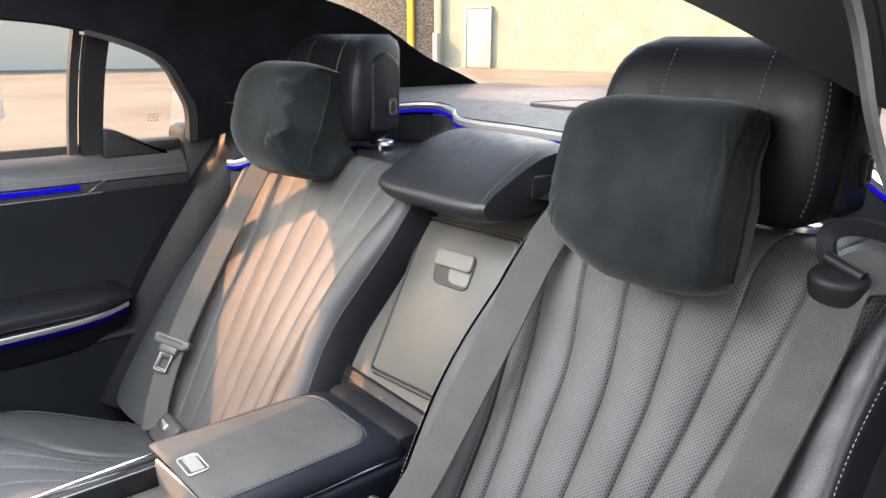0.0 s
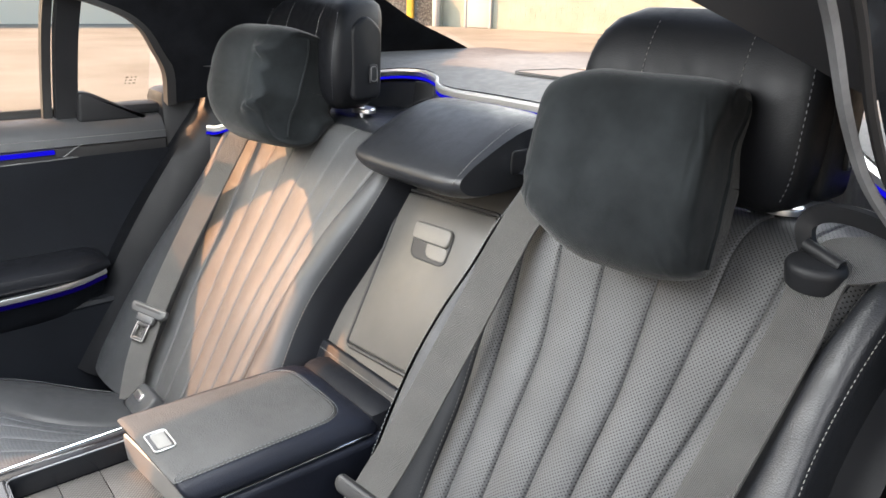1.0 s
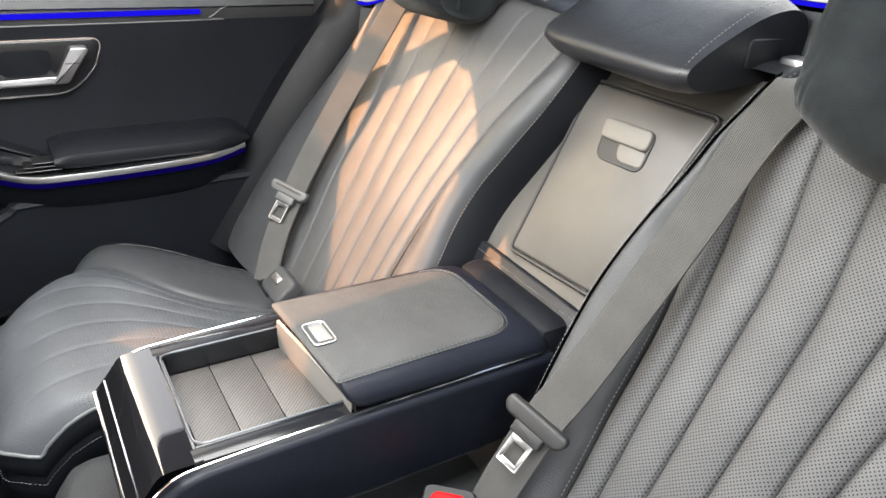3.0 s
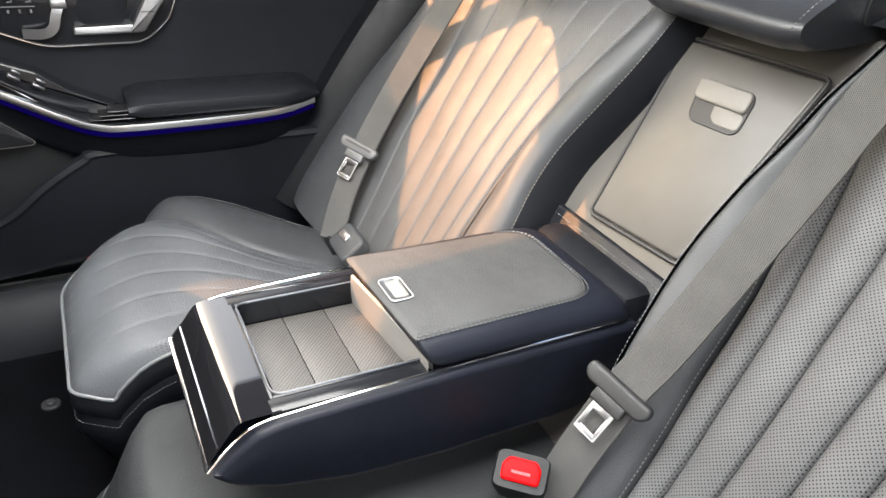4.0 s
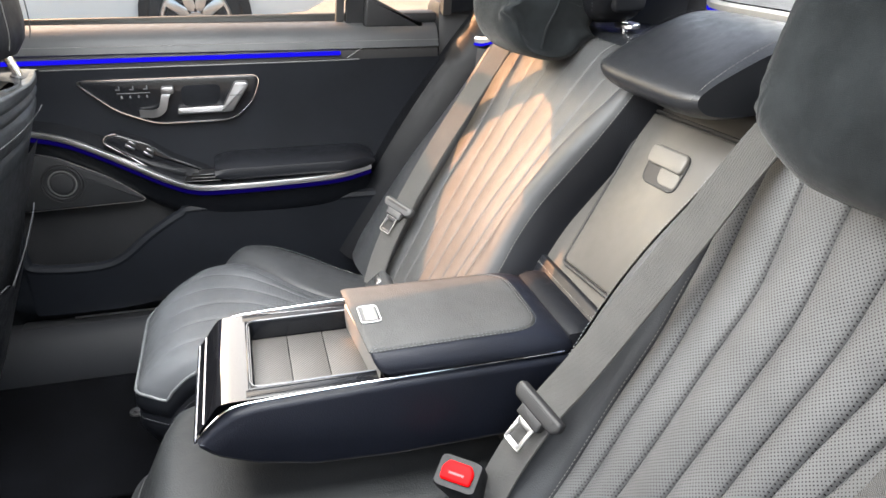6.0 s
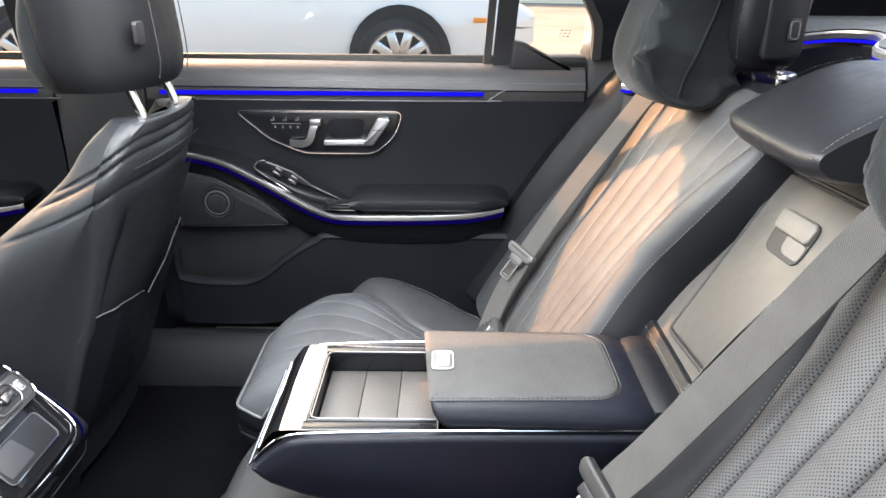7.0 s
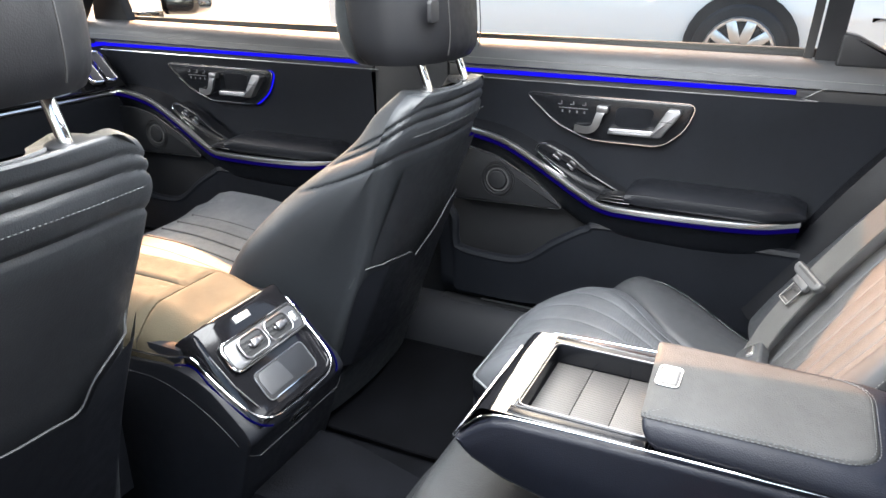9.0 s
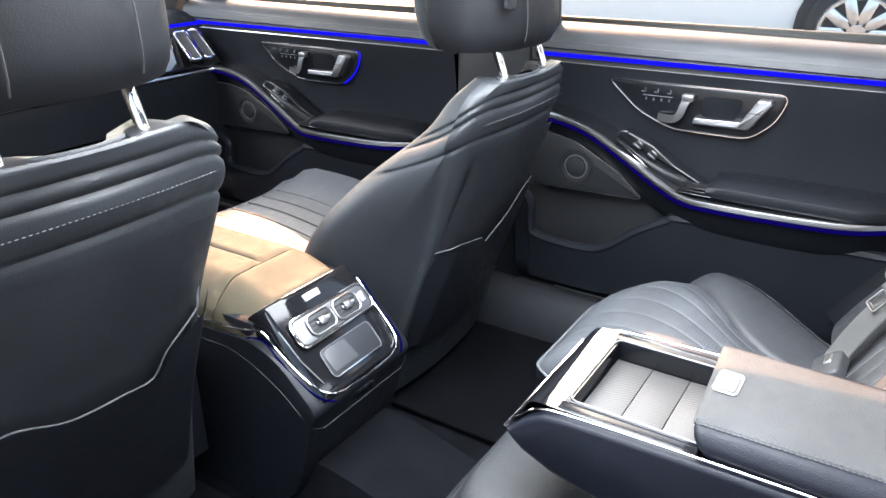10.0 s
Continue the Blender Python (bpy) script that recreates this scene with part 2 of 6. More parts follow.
def catmull(pts, n=8, closed=False):
    pts = [Vector(p) for p in pts]
    out = []
    m = len(pts)
    for i in range(m if closed else m - 1):
        p1, p2 = pts[i], pts[(i + 1) % m]
        p0 = pts[i - 1] if (closed or i > 0) else p1 * 2 - p2
        p3 = pts[(i + 2) % m] if (closed or i + 2 < m) else p2 * 2 - p1
        for k in range(n):
            t = k / n
            out.append(0.5 * ((2 * p1) + (p2 - p0) * t + (2 * p0 - 5 * p1 + 4 * p2 - p3) * t * t + (3 * p1 - p0 - 3 * p2 + p3) * t ** 3))
    if not closed:
        out.append(pts[-1].copy())
    return out


def round_outline(pts, r, n=5):
    """A closed 2D outline with its corners rounded by r."""
    out = []
    m = len(pts)
    for i in range(m):
        p, a, b = Vector(pts[i]), Vector(pts[i - 1]), Vector(pts[(i + 1) % m])
        da, db = a - p, b - p
        ra = min(r, da.length * 0.49, db.length * 0.49)
        s, e = p + da.normalized() * ra, p + db.normalized() * ra
        for k in range(n + 1):
            t = k / n
            out.append((s * (1 - t) ** 2 + p * 2 * t * (1 - t) + e * t * t))
    return out


def rrect(w, h, r, n=5):
    return round_outline([(-w / 2, -h / 2), (w / 2, -h / 2), (w / 2, h / 2), (-w / 2, h / 2)], r, n)


def g_join(*gs):
    v, f = [], []
    for a, b in gs:
        o = len(v)
        v += list(a)
        f += [tuple(i + o for i in q) for q in b]
    return v, f


def g_xf(g, m):
    return [m @ Vector(p) for p in g[0]], g[1]


def g_grid(fn, nu, nv):
    v = [fn(i / (nu - 1), j / (nv - 1)) for j in range(nv) for i in range(nu)]
    f = [(j * nu + i, j * nu + i + 1, (j + 1) * nu + i + 1, (j + 1) * nu + i) for j in range(nv - 1) for i in range(nu - 1)]
    return v, f


def g_loft(rings, caps=True, closed=True):
    n = len(rings[0])
    v = [Vector(p) for r in rings for p in r]
    f = []
    for j in range(len(rings) - 1):
        for i in range(n if closed else n - 1):
            k = (i + 1) % n
            f.append((j * n + i, j * n + k, (j + 1) * n + k, (j + 1) * n + i))
    if caps:
        f.append(tuple(reversed(range(n))))
        f.append(tuple((len(rings) - 1) * n + i for i in range(n)))
    return v, f


def frames_along(path, up=(0, 0, 1)):
    out = []
    up = Vector(up)
    for i, p in enumerate(path):
        t = (Vector(path[min(i + 1, len(path) - 1)]) - Vector(path[max(i - 1, 0)])).normalized()
        s = t.cross(up)
        s = s.normalized() if s.length > 1e-5 else Vector((1, 0, 0))
        out.append((Vector(p), s, s.cross(t).normalized(), t))
    return out


def g_sweep(path, section, up=(0, 0, 1), scale=None):
    """A closed 2D section (side, up) swept along a path."""
    rings = []
    for i, (p, s, u, t) in enumerate(frames_along(path, up)):
        k = scale(i / max(len(path) - 1, 1)) if scale else 1.0
        rings.append([p + s * (a * k) + u * (b * k) for a, b in section])
    return g_loft(rings)


def circle(r, n=8):
    return [(r * math.cos(2 * math.pi * i / n), r * math.sin(2 * math.pi * i / n)) for i in range(n)]


def g_tube(path, r, n=8, up=(0, 0, 1)):
    return g_sweep(path, circle(r, n), up)


def g_ribbon(path, normals, width, thick=0.0022):
    """A flat band with its broad side towards the normals."""
    rings = []
    for i, p in enumerate(path):
        t = (Vector(path[min(i + 1, len(path) - 1)]) - Vector(path[max(i - 1, 0)])).normalized()
        n = Vector(normals[i]).normalized()
        s = t.cross(n).normalized()
        w = width(i / (len(path) - 1)) if callable(width) else width
        p = Vector(p)
        rings.append([p + s * w / 2, p + s * w / 2 * 0.96 + n * thick, p - s * w / 2 * 0.96 + n * thick, p - s * w / 2])
    return g_loft(rings)


def g_prism(outline, depth, r=0.0, seg=3):
    """An outline in XY raised by depth along Z, its upper edge rounded by r."""
    o = [Vector((p[0], p[1])) for p in outline]
    n = len(o)
    area = sum(o[i].x * o[(i + 1) % n].y - o[(i + 1) % n].x * o[i].y for i in range(n))
    if area < 0:
        o.reverse()
    nor = []
    for i in range(n):
        t = (o[(i + 1) % n] - o[i - 1])
        t = t.normalized() if t.length > 1e-9 else Vector((1, 0))
        nor.append(Vector((t.y, -t.x)))
    rings = [[(p.x, p.y, 0) for p in o]]
    if r > 0:
        for k in range(seg + 1):
            a = math.pi / 2 * k / seg
            inset, z = r * (1 - math.cos(a)), depth - r + r * math.sin(a)
            rings.append([(p.x - q.x * inset, p.y - q.y * inset, z) for p, q in zip(o, nor)])
    else:
        rings.append([(p.x, p.y, depth) for p in o])
    return g_loft(rings)


def g_box(x0, x1, y0, y1, z0, z1, r=0.006, seg=2):
    bm = bmesh.new()
    bmesh.ops.create_cube(bm, size=1.0)
    bmesh.ops.scale(bm, vec=(x1 - x0, y1 - y0, z1 - z0), verts=bm.verts)
    bmesh.ops.translate(bm, vec=((x0 + x1) / 2, (y0 + y1) / 2, (z0 + z1) / 2), verts=bm.verts)
    if r > 0:
        bmesh.ops.bevel(bm, geom=list(bm.edges), offset=min(r, (x1 - x0) * 0.45, (y1 - y0) * 0.45, (z1 - z0) * 0.45), segments=seg, profile=0.5, affect='EDGES')
    bm.verts.index_update()
    g = [v.co.copy() for v in bm.verts], [tuple(v.index for v in f.verts) for f in bm.faces]
    bm.free()
    return g


def g_stitch(path, normals, step=0.0055, length=0.0034, r=0.0006):
    """Thread stitches along a path, a little proud of the surface."""
    pts = [Vector(p) for p in path]
    out = []
    carry = 0.0
    for i in range(len(pts) - 1):
        d = pts[i + 1] - pts[i]
        if d.length < 1e-6:
            continue
        t = d.normalized()
        n = Vector(normals[i] if isinstance(normals, list) else normals).normalized()
        s = t.cross(n).normalized()
        x = carry
        while x < d.length:
            p = pts[i] + t * x
            a, b = p - t * length / 2, p + t * length / 2
            ring = lambda c, k: [c + s * r * k, c + n * r * 1.4 * k, c - s * r * k, c - n * r * k]
            out.append(g_loft([ring(a, 0.4), ring(p, 1.0), ring(b, 0.4)]))
            x += step
        carry = x - d.length
    return g_join(*out)


BASE = {}


def thing(name, at=(0, 0, 0), rx=0, ry=0, rz=0, label="", category="", group="", kind=""):
    ob = new(name)
    ob.empty_display_size = 0.05
    ob.matrix_world = pose(*at, rx, ry, rz)
    BASE[ob] = pose(*at, rx, ry, rz)
    return tagged(ob, label, category, group, kind)


def part(name, g, material, parent=None, label="", local=False, smooth=True, kind="", angle=40):
    """One mesh object, from world coordinates (or its parent's, if local), under its thing."""
    base = BASE.get(parent, Matrix())
    verts = [Vector(p) for p in g[0]]
    if not local:
        inv = base.inverted()
        verts = [inv @ p for p in verts]
    me = bpy.data.meshes.new(name)
    me.from_pydata([tuple(p) for p in verts], [], g[1])
    bm = bmesh.new()
    bm.from_mesh(me)
    bmesh.ops.recalc_face_normals(bm, faces=bm.faces)
    bm.to_mesh(me)
    bm.free()
    me.materials.append(material)
    if smooth:
        me.shade_smooth()
        me.set_sharp_from_angle(angle=radians(angle))
    ob = new(name, me)
    if parent is not None:
        ob.parent = parent
        BASE[ob] = base
    return tagged(ob, label, "", "", kind)


def solo(name, g, material, label, category, kind="", group="", **kw):
    """A thing that is one mesh."""
    ob = part(name, g, material, None, "", **kw)
    return tagged(ob, label, category, group, kind)


# ---- outside ----
def ground_material():
    m = mat("weathered concrete", (0.36, 0.33, 0.28), 0.9)
    n = Nodes(m)
    col = n.ramp(n.noise(0.35, 6, 0.6), [(0.3, (0.125, 0.122, 0.105)), (0.5, (0.170, 0.176, 0.161)), (0.7, (0.205, 0.218, 0.205))])
    n.to("Base Color", col)
    n.to("Normal", n.bump(n.noise(30, 5, 0.7), 0.4, 0.02))
    return m


def painted_brick_material():
    m = mat("white painted block", (0.78, 0.76, 0.66), 0.8)
    n = Nodes(m)
    n.to("Base Color", n.ramp(n.noise(0.9, 6, 0.65), [(0.3, (0.335, 0.352, 0.285)), (0.6, (0.405, 0.445, 0.39))]))
    n.to("Normal", n.bump(n.noise(16, 5, 0.7), 0.5, 0.03))
    return m


solo("ground", g_grid(lambda a, b: ((a - 0.5) * 400, (b - 0.5) * 400, 0.0), 9, 9), ground_material(), "sunlit pale weathered concrete yard", "ground", "structure")

M_WALL = painted_brick_material()
WALL = pose(-22.2, 18.2, 0, 0, 0, 15)   # local y points away from the car, local x along the wall
wall = thing("wall_north", (-22.2, 18.2, 0), 0, 0, 15, "white painted block wall of a building across the yard", "wall", kind="structure")
part("wall_body", g_box(-4.5, 60, 0.06, 0.6, 0, 9, 0), M_WALL, wall, local=True, smooth=False)
rng = random.Random(3)


def blocks():
    """Courses of painted blocks, each a little proud or sunk."""
    out = []
    for c in range(16):
        x = -4.4 + (0.2 if c % 2 else 0.0)
        while x < 22:
            d = rng.uniform(0.0, 0.003)
            if not (-4.6 < x < 2.7):
                out.append(g_box(x + 0.004, x + 0.396, 0.052 - d, 0.2, c * 0.2 + 0.004, c * 0.2 + 0.196, 0))
            x += 0.4
    return g_join(*out)


part("block", blocks(), M_WALL, wall, local=True, smooth=False, kind="stuff")
M_STEEL_DOOR = mat("grey steel door", (0.55, 0.56, 0.55), 0.6)
door_b = thing("door_3", tuple(WALL @ Vector((2.05, 0, 0))), 0, 0, 15, "pale grey steel service door in the white wall", "door", kind="structure")
part("door_leaf", g_box(-0.5, 0.5, -0.03, 0.03, 0.02, 2.1, 0.01), M_STEEL_DOOR, door_b, local=True)
part("door_frame", g_join(g_box(-0.58, -0.5, -0.06, 0.03, 0, 2.18, 0.005), g_box(0.5, 0.58, -0.06, 0.03, 0, 2.18, 0.005), g_box(-0.58, 0.58, -0.06, 0.03, 2.11, 2.2, 0.005)), M_STEEL_DOOR, door_b, local=True)
part("vision_panel", g_box(0.12, 0.24, -0.04, -0.02, 1.35, 1.9, 0.004), mat("frosted pane", (0.62, 0.64, 0.62), 0.3), door_b, local=True)
part("door_handle", g_join(g_box(0.36, 0.44, -0.045, -0.03, 0.96, 1.12, 0.004), g_box(0.30, 0.43, -0.09, -0.07, 1.03, 1.055, 0.004)), M_ALU, door_b, local=True)


def gravel_material():
    m = mat("dark pebbledash", (0.2, 0.2, 0.2), 0.8)
    n = Nodes(m)
    v = n.node("ShaderNodeTexVoronoi", [("Vector", n.co)], Scale=22.0)
    n.to("Base Color", n.ramp(v.outputs["Color"], [(0.2, (0.05, 0.055, 0.06)), (0.6, (0.11, 0.12, 0.12)), (0.9, (0.22, 0.24, 0.24))]))
    n.to("Normal", n.bump(v.outputs["Distance"], 0.6, 0.05))
    return m


part("pebble_panel", g_box(-4.6, 0.1, -0.02, 0.2, 0.0, 6, 0.01), gravel_material(), wall, "dark pebbledash panel", local=True)
part("yellow_post", g_box(-1.2, -0.9, -0.12, 0.0, 0.25, 6, 0.02), mat("yellow paint", (0.62, 0.42, 0.05), 0.6), wall, "yellow painted upright", local=True)
part("pilaster", g_box(0.1, 0.42, -0.1, 0.2, 0, 6, 0.02), M_WALL, wall, local=True)
w2 = thing("wall_west", (-27.0, 8.0, 0), 0, 0, 75, "white painted wall of a second building across the yard", "wall", kind="structure")
# Missing sunlight is put into this wall's colour: a bright, warm base.
part("wall_body", g_box(-45, 6, 0.0, 0.6, 0, 3.6, 0), mat("sun-toned wall paint", (0.90, 0.84, 0.70), 0.8), w2, local=True, smooth=False)
part("bollard", g_box(0.2, 0.42, -0.35, -0.12, 0, 1.25, 0.05), M_STEEL_DOOR, wall, "grey post", local=True)


def white_car():
    """A white saloon at the far side of the yard, its nose towards +y."""
    car = thing("passing_car", (-7.15, -1.80, 0), label="white saloon car out in the sunlit yard", category="car")
    paint = gloss("white paint", (0.86, 0.84, 0.80), 0.4)
    up = Matrix.Scale(1.2, 4)   # scaled up so the wheels fit the camera's view
    rows = [(-2.25, 0.55, 0.95, 0.62), (-2.1, 0.40, 1.02, 0.80), (-1.4, 0.30, 1.04, 0.88), (0.0, 0.28, 1.00, 0.90), (1.3, 0.30, 0.95, 0.88), (2.2, 0.36, 0.82, 0.76), (2.45, 0.45, 0.68, 0.5)]
    rings = [[Vector((p[0], y, p[1])) for p in [(-hw * 0.96, z0), (-hw, z0 + 0.2), (-hw, (z0 + z1) / 2), (-hw * 0.95, z1 - 0.06), (-hw * 0.8, z1), (hw * 0.8, z1), (hw * 0.95, z1 - 0.06), (hw, (z0 + z1) / 2), (hw, z0 + 0.2), (hw * 0.96, z0)]] for y, z0, z1, hw in rows]
    part("body", g_xf(g_loft(rings), up), paint, car, local=True)
    cab = [[Vector((s * w, y, z)) for s, w, z in [(-1, 0.86, 0.96), (-1, 0.62, zt), (1, 0.62, zt), (1, 0.86, 0.96)]] for y, zt in [(-1.8, 1.0), (-0.9, 1.38), (0.2, 1.42), (1.0, 0.98)]]
    part("cabin", g_xf(g_loft(cab), up), M_GLOSS, car, local=True, smooth=False)
    part("roof", g_xf(g_box(-0.6, 0.6, -0.95, 0.25, 1.38, 1.45, 0.03), up), paint, car, local=True)
    for y in (-1.41, 1.40):
        for sx in (-1, 1):
            wheel = part("wheel", g_xf(g_prism(circle(0.335, 28), 0.22, 0.03), up @ pose(sx * 0.715, y, 0.335, 0, 90 * sx, 0)), M_RUBBER, car, local=True)
            part("arch", g_xf(g_prism(circle(0.39, 28), 0.02), up @ pose(sx * 0.895, y, 0.36, 0, 90 * sx, 0)), M_RUBBER, car, local=True)
            spokes = [g_xf(g_box(-0.035, 0.035, 0.05, 0.225, 0, 0.03, 0.006), pose(0, 0, 0, 0, 0, a * 36)) for a in range(10)]
            rim = g_join(*spokes, g_tube([(0.23 * math.cos(a * 0.2618), 0.23 * math.sin(a * 0.2618), 0.01) for a in range(25)], 0.02, 6), g_prism(circle(0.06, 16), 0.04))
            part("rim", g_xf(rim, up @ pose(sx * 0.925, y, 0.335, 0, 90 * sx, 0)), M_ALU, wheel, local=True)
    part("side_marker", g_xf(g_box(0.87, 0.9, 1.95, 2.05, 0.62, 0.66, 0.005), up), mat("amber lens", (0.8, 0.3, 0.05), 0.3), car, local=True)
    part("tail_light", g_xf(g_box(0.6, 0.8, -2.24, -2.1, 0.78, 0.9, 0.02), up), M_RED, car, local=True)


white_car()

# ---- car shell: floor, roof, pillars ----
def floor_height(x, y):
    tunnel = 0.13 * (1 - smoothstep(0.09, 0.125, abs(x))) * (1 - smoothstep(-0.25, 0.0, y) * 0.35)
    sill = 0.10 * smoothstep(0.66, 0.72, abs(x))
    return 0.30 + tunnel + sill


solo("floor", g_grid(lambda a, b: (-0.80 + 1.56 * a, -1.9 + 2.9 * b, floor_height(-0.80 + 1.56 * a, -1.9 + 2.9 * b)), 80, 50), M_CARPET, "black carpeted car floor with a raised tunnel", "floor", "structure")


def floor_mat(x0, x1, y0, y1):
    o = round_outline([(x0, y0), (x1, y0), (x1, y1), (x0, y1)], 0.05)
    m = thing("floor_mat", ((x0 + x1) / 2, (y0 + y1) / 2, 0.302), label="black velour car floor mat on the carpet", category="floor mat", group="rear floor mats")
    part("mat_body", g_xf(g_prism(o, 0.012, 0.004), pose(0, 0, 0.302)), M_MAT, m)
    ring = [(p[0] * 1.0, p[1], 0.313) for p in o] + [(o[0][0], o[0][1], 0.313)]
    part("edging", g_tube(ring, 0.004, 6), M_MAT, m)
    cx = x0 + 0.144
    clip = part("clip", g_xf(g_prism(circle(0.015, 18), 0.005, 0.002), pose(cx, y1 - 0.09, 0.313)), M_RUBBER, m, "round plastic mat clip")
    part("clip_head", g_xf(g_prism(circle(0.007, 14), 0.005, 0.002), pose(cx, y1 - 0.09, 0.317)), M_SEAL, clip)


solo("trim_sill", g_loft([[Vector((x, y, z)) for x, z in [(-0.745, 0.33), (-0.735, 0.405), (-0.70, 0.408), (-0.672, 0.39), (-0.645, 0.335), (-0.64, 0.30), (-0.74, 0.28)]] for y in (-1.3, -0.45, 0.0, 0.30)]), M_SILL, "grey plastic door sill trim over the carpet edge", "sill trim", "structure")
floor_mat(-0.62, -0.24, -0.52, 0.0)
floor_mat(0.24, 0.66, -0.52, 0.0)

# edge of the roof trim over the side windows, from the windscreen back to the rear pillar: (half width, y, z)
# Front heights are set so sun reaches the console lid but not the tray.
TRIM = [(0.60, -1.50, 1.18), (0.60, -1.2, 1.34), (0.61, -0.9, 1.385), (0.62, -0.42, 1.335), (0.62, 0.0, 1.288), (0.625, 0.28, 1.274), (0.64, 0.40, 1.257), (0.655, 0.50, 1.226), (0.67, 0.55, 1.195), (0.69, 0.58, 1.15), (0.71, 0.605, 1.10), (0.73, 0.61, 1.035)]
ROOF = [(0.46, -1.40, 1.30), (0.47, -1.1, 1.40), (0.50, -0.8, 1.43), (0.52, -0.3, 1.43), (0.52, 0.15, 1.41), (0.52, 0.35, 1.385), (0.52, 0.60, 1.36), (0.53, 0.85, 1.31), (0.56, 1.0, 1.26), (0.62, 1.15, 1.20), (0.66, 1.3, 1.15), (0.70, 1.42, 1.11)]
trim_c, roof_c = catmull(TRIM, 6), catmull(ROOF, 6)
NT = len(trim_c)


def pillar_side(s, name, label):
    def at(u, v):
        a, b = trim_c[round(v * (NT - 1))], roof_c[round(v * (NT - 1))]
        p = a.lerp(b, u)
        bulge = 0.022 * math.sin(math.pi * u)
        return (s * (p.x + bulge), p.y, p.z)
    t = thing(name, (s * 0.6, 0.4, 1.0), label=label, category="pillar trim", kind="structure")
    part("trim", g_grid(at, 9, NT), M_HEADLINER, t)
    # roll over to the outer skin
    part("outer_skin", g_grid(lambda u, v: (s * (trim_c[round(v * (NT - 1))].x + 0.005 + (0.13 if s < 0 else 0.07) * u), trim_c[round(v * (NT - 1))].y + 0.03 * u * smoothstep(0.5, 0.9, v), trim_c[round(v * (NT - 1))].z - 0.004 + 0.17 * u), 5, NT), M_PAINT if s < 0 else M_RUBBER, t)
    return t


pillar_side(-1, "pillar_far", "black fabric roof rail and rear pillar trim")
TRIM_NEAR = [(0.54, -1.45, 1.12), (0.54, -1.2, 1.24), (0.54, -0.9, 1.31), (0.55, -0.3, 1.325), (0.55, 0.15, 1.315), (0.55, 0.30, 1.30), (0.56, 0.43, 1.27), (0.58, 0.53, 1.235), (0.60, 0.613, 1.205), (0.63, 0.71, 1.18), (0.67, 0.83, 1.155), (0.70, 0.97, 1.125)]
trim_far, trim_c = trim_c, catmull(TRIM_NEAR, 6)
jamb = pillar_side(1, "pillar_near", "black fabric pillar trim beside the open rear door")
trim_near, trim_c = trim_c, trim_far
seal_path = catmull([(0.68, -0.30, 1.36), (0.675, 0.10, 1.345), (0.665, 0.30, 1.318), (0.650, 0.415, 1.272), (0.641, 0.49, 1.205), (0.640, 0.54, 1.160), (0.652, 0.595, 1.112), (0.69, 0.64, 1.04), (0.72, 0.66, 0.95), (0.735, 0.62, 0.75), (0.735, 0.50, 0.55), (0.735, 0.42, 0.42)], 8)
part("door_seal", g_sweep(seal_path, [(-0.0025, -0.003), (0.0025, -0.003), (0.0035, 0.0015), (0.0, 0.0035), (-0.0035, 0.0015)], (1, 0, 0)), M_DOOR_SEAL, jamb, "grey rubber door seal")
part("seal_lip", g_tube([p + Vector((0.010, 0.006, 0.0)) for p in seal_path], 0.003, 6, (1, 0, 0)), M_RUBBER, jamb)
part("frame_line", g_tube([p + Vector((0.020, 0.012, 0.002)) for p in seal_path], 0.002, 6, (1, 0, 0)), M_DULL, jamb, "thin grey metal line")
part("jamb_face", g_grid(lambda u, v: tuple(seal_path[round(v * (len(seal_path) - 1))] + Vector((0.004 + 0.07 * u, 0.02 + 0.09 * u, 0.012 + 0.02 * u))), 4, len(seal_path)), M_PAINT, jamb, "black painted door jamb")

# headliner with the roof above it
solo("ceiling", g_join(g_grid(lambda a, b: ((a * 2 - 1) * roof_c[round(b * (NT - 1) * 0.60)].x, roof_c[round(b * (NT - 1) * 0.60)].y, roof_c[round(b * (NT - 1) * 0.60)].z + 0.02 * (1 - (a * 2 - 1) ** 2)), 9, NT),
                       g_grid(lambda a, b: ((a * 2 - 1) * (roof_c[round(b * (NT - 1) * 0.60)].x + 0.10), roof_c[round(b * (NT - 1) * 0.60)].y, roof_c[round(b * (NT - 1) * 0.60)].z + 0.045), 9, NT)), M_HEADLINER, "black fabric headliner under the roof", "ceiling", "structure")
solo("roof", g_grid(lambda a, b: ((a * 2 - 1) * (roof_c[round(b * (NT - 1) * 0.60)].x + 0.12), roof_c[round(b * (NT - 1) * 0.60)].y, roof_c[round(b * (NT - 1) * 0.60)].z + 0.052 + 0.03 * (1 - (a * 2 - 1) ** 2)), 15, NT), M_PAINT, "black painted steel roof of the car", "roof", "structure")


# Unseen opaque panel added above the fill lamp; the headliner behind has no opening.
gr = thing("added_roof_panel", (0, 0.0, 1.40), label="added gloss black roof panel above the fill lamp, unseen", category="glass roof", kind="structure")
part("pane", g_box(-0.44, 0.44, -0.40, 0.42, 1.402, 1.410, 0.003), M_GLOSS, gr)
part("roof_frame", g_tube([(-0.45, -0.41, 1.40), (0.45, -0.41, 1.40), (0.45, 0.43, 1.40), (-0.45, 0.43, 1.40), (-0.45, -0.41, 1.40)], 0.012, 8), M_HEADLINER, gr)

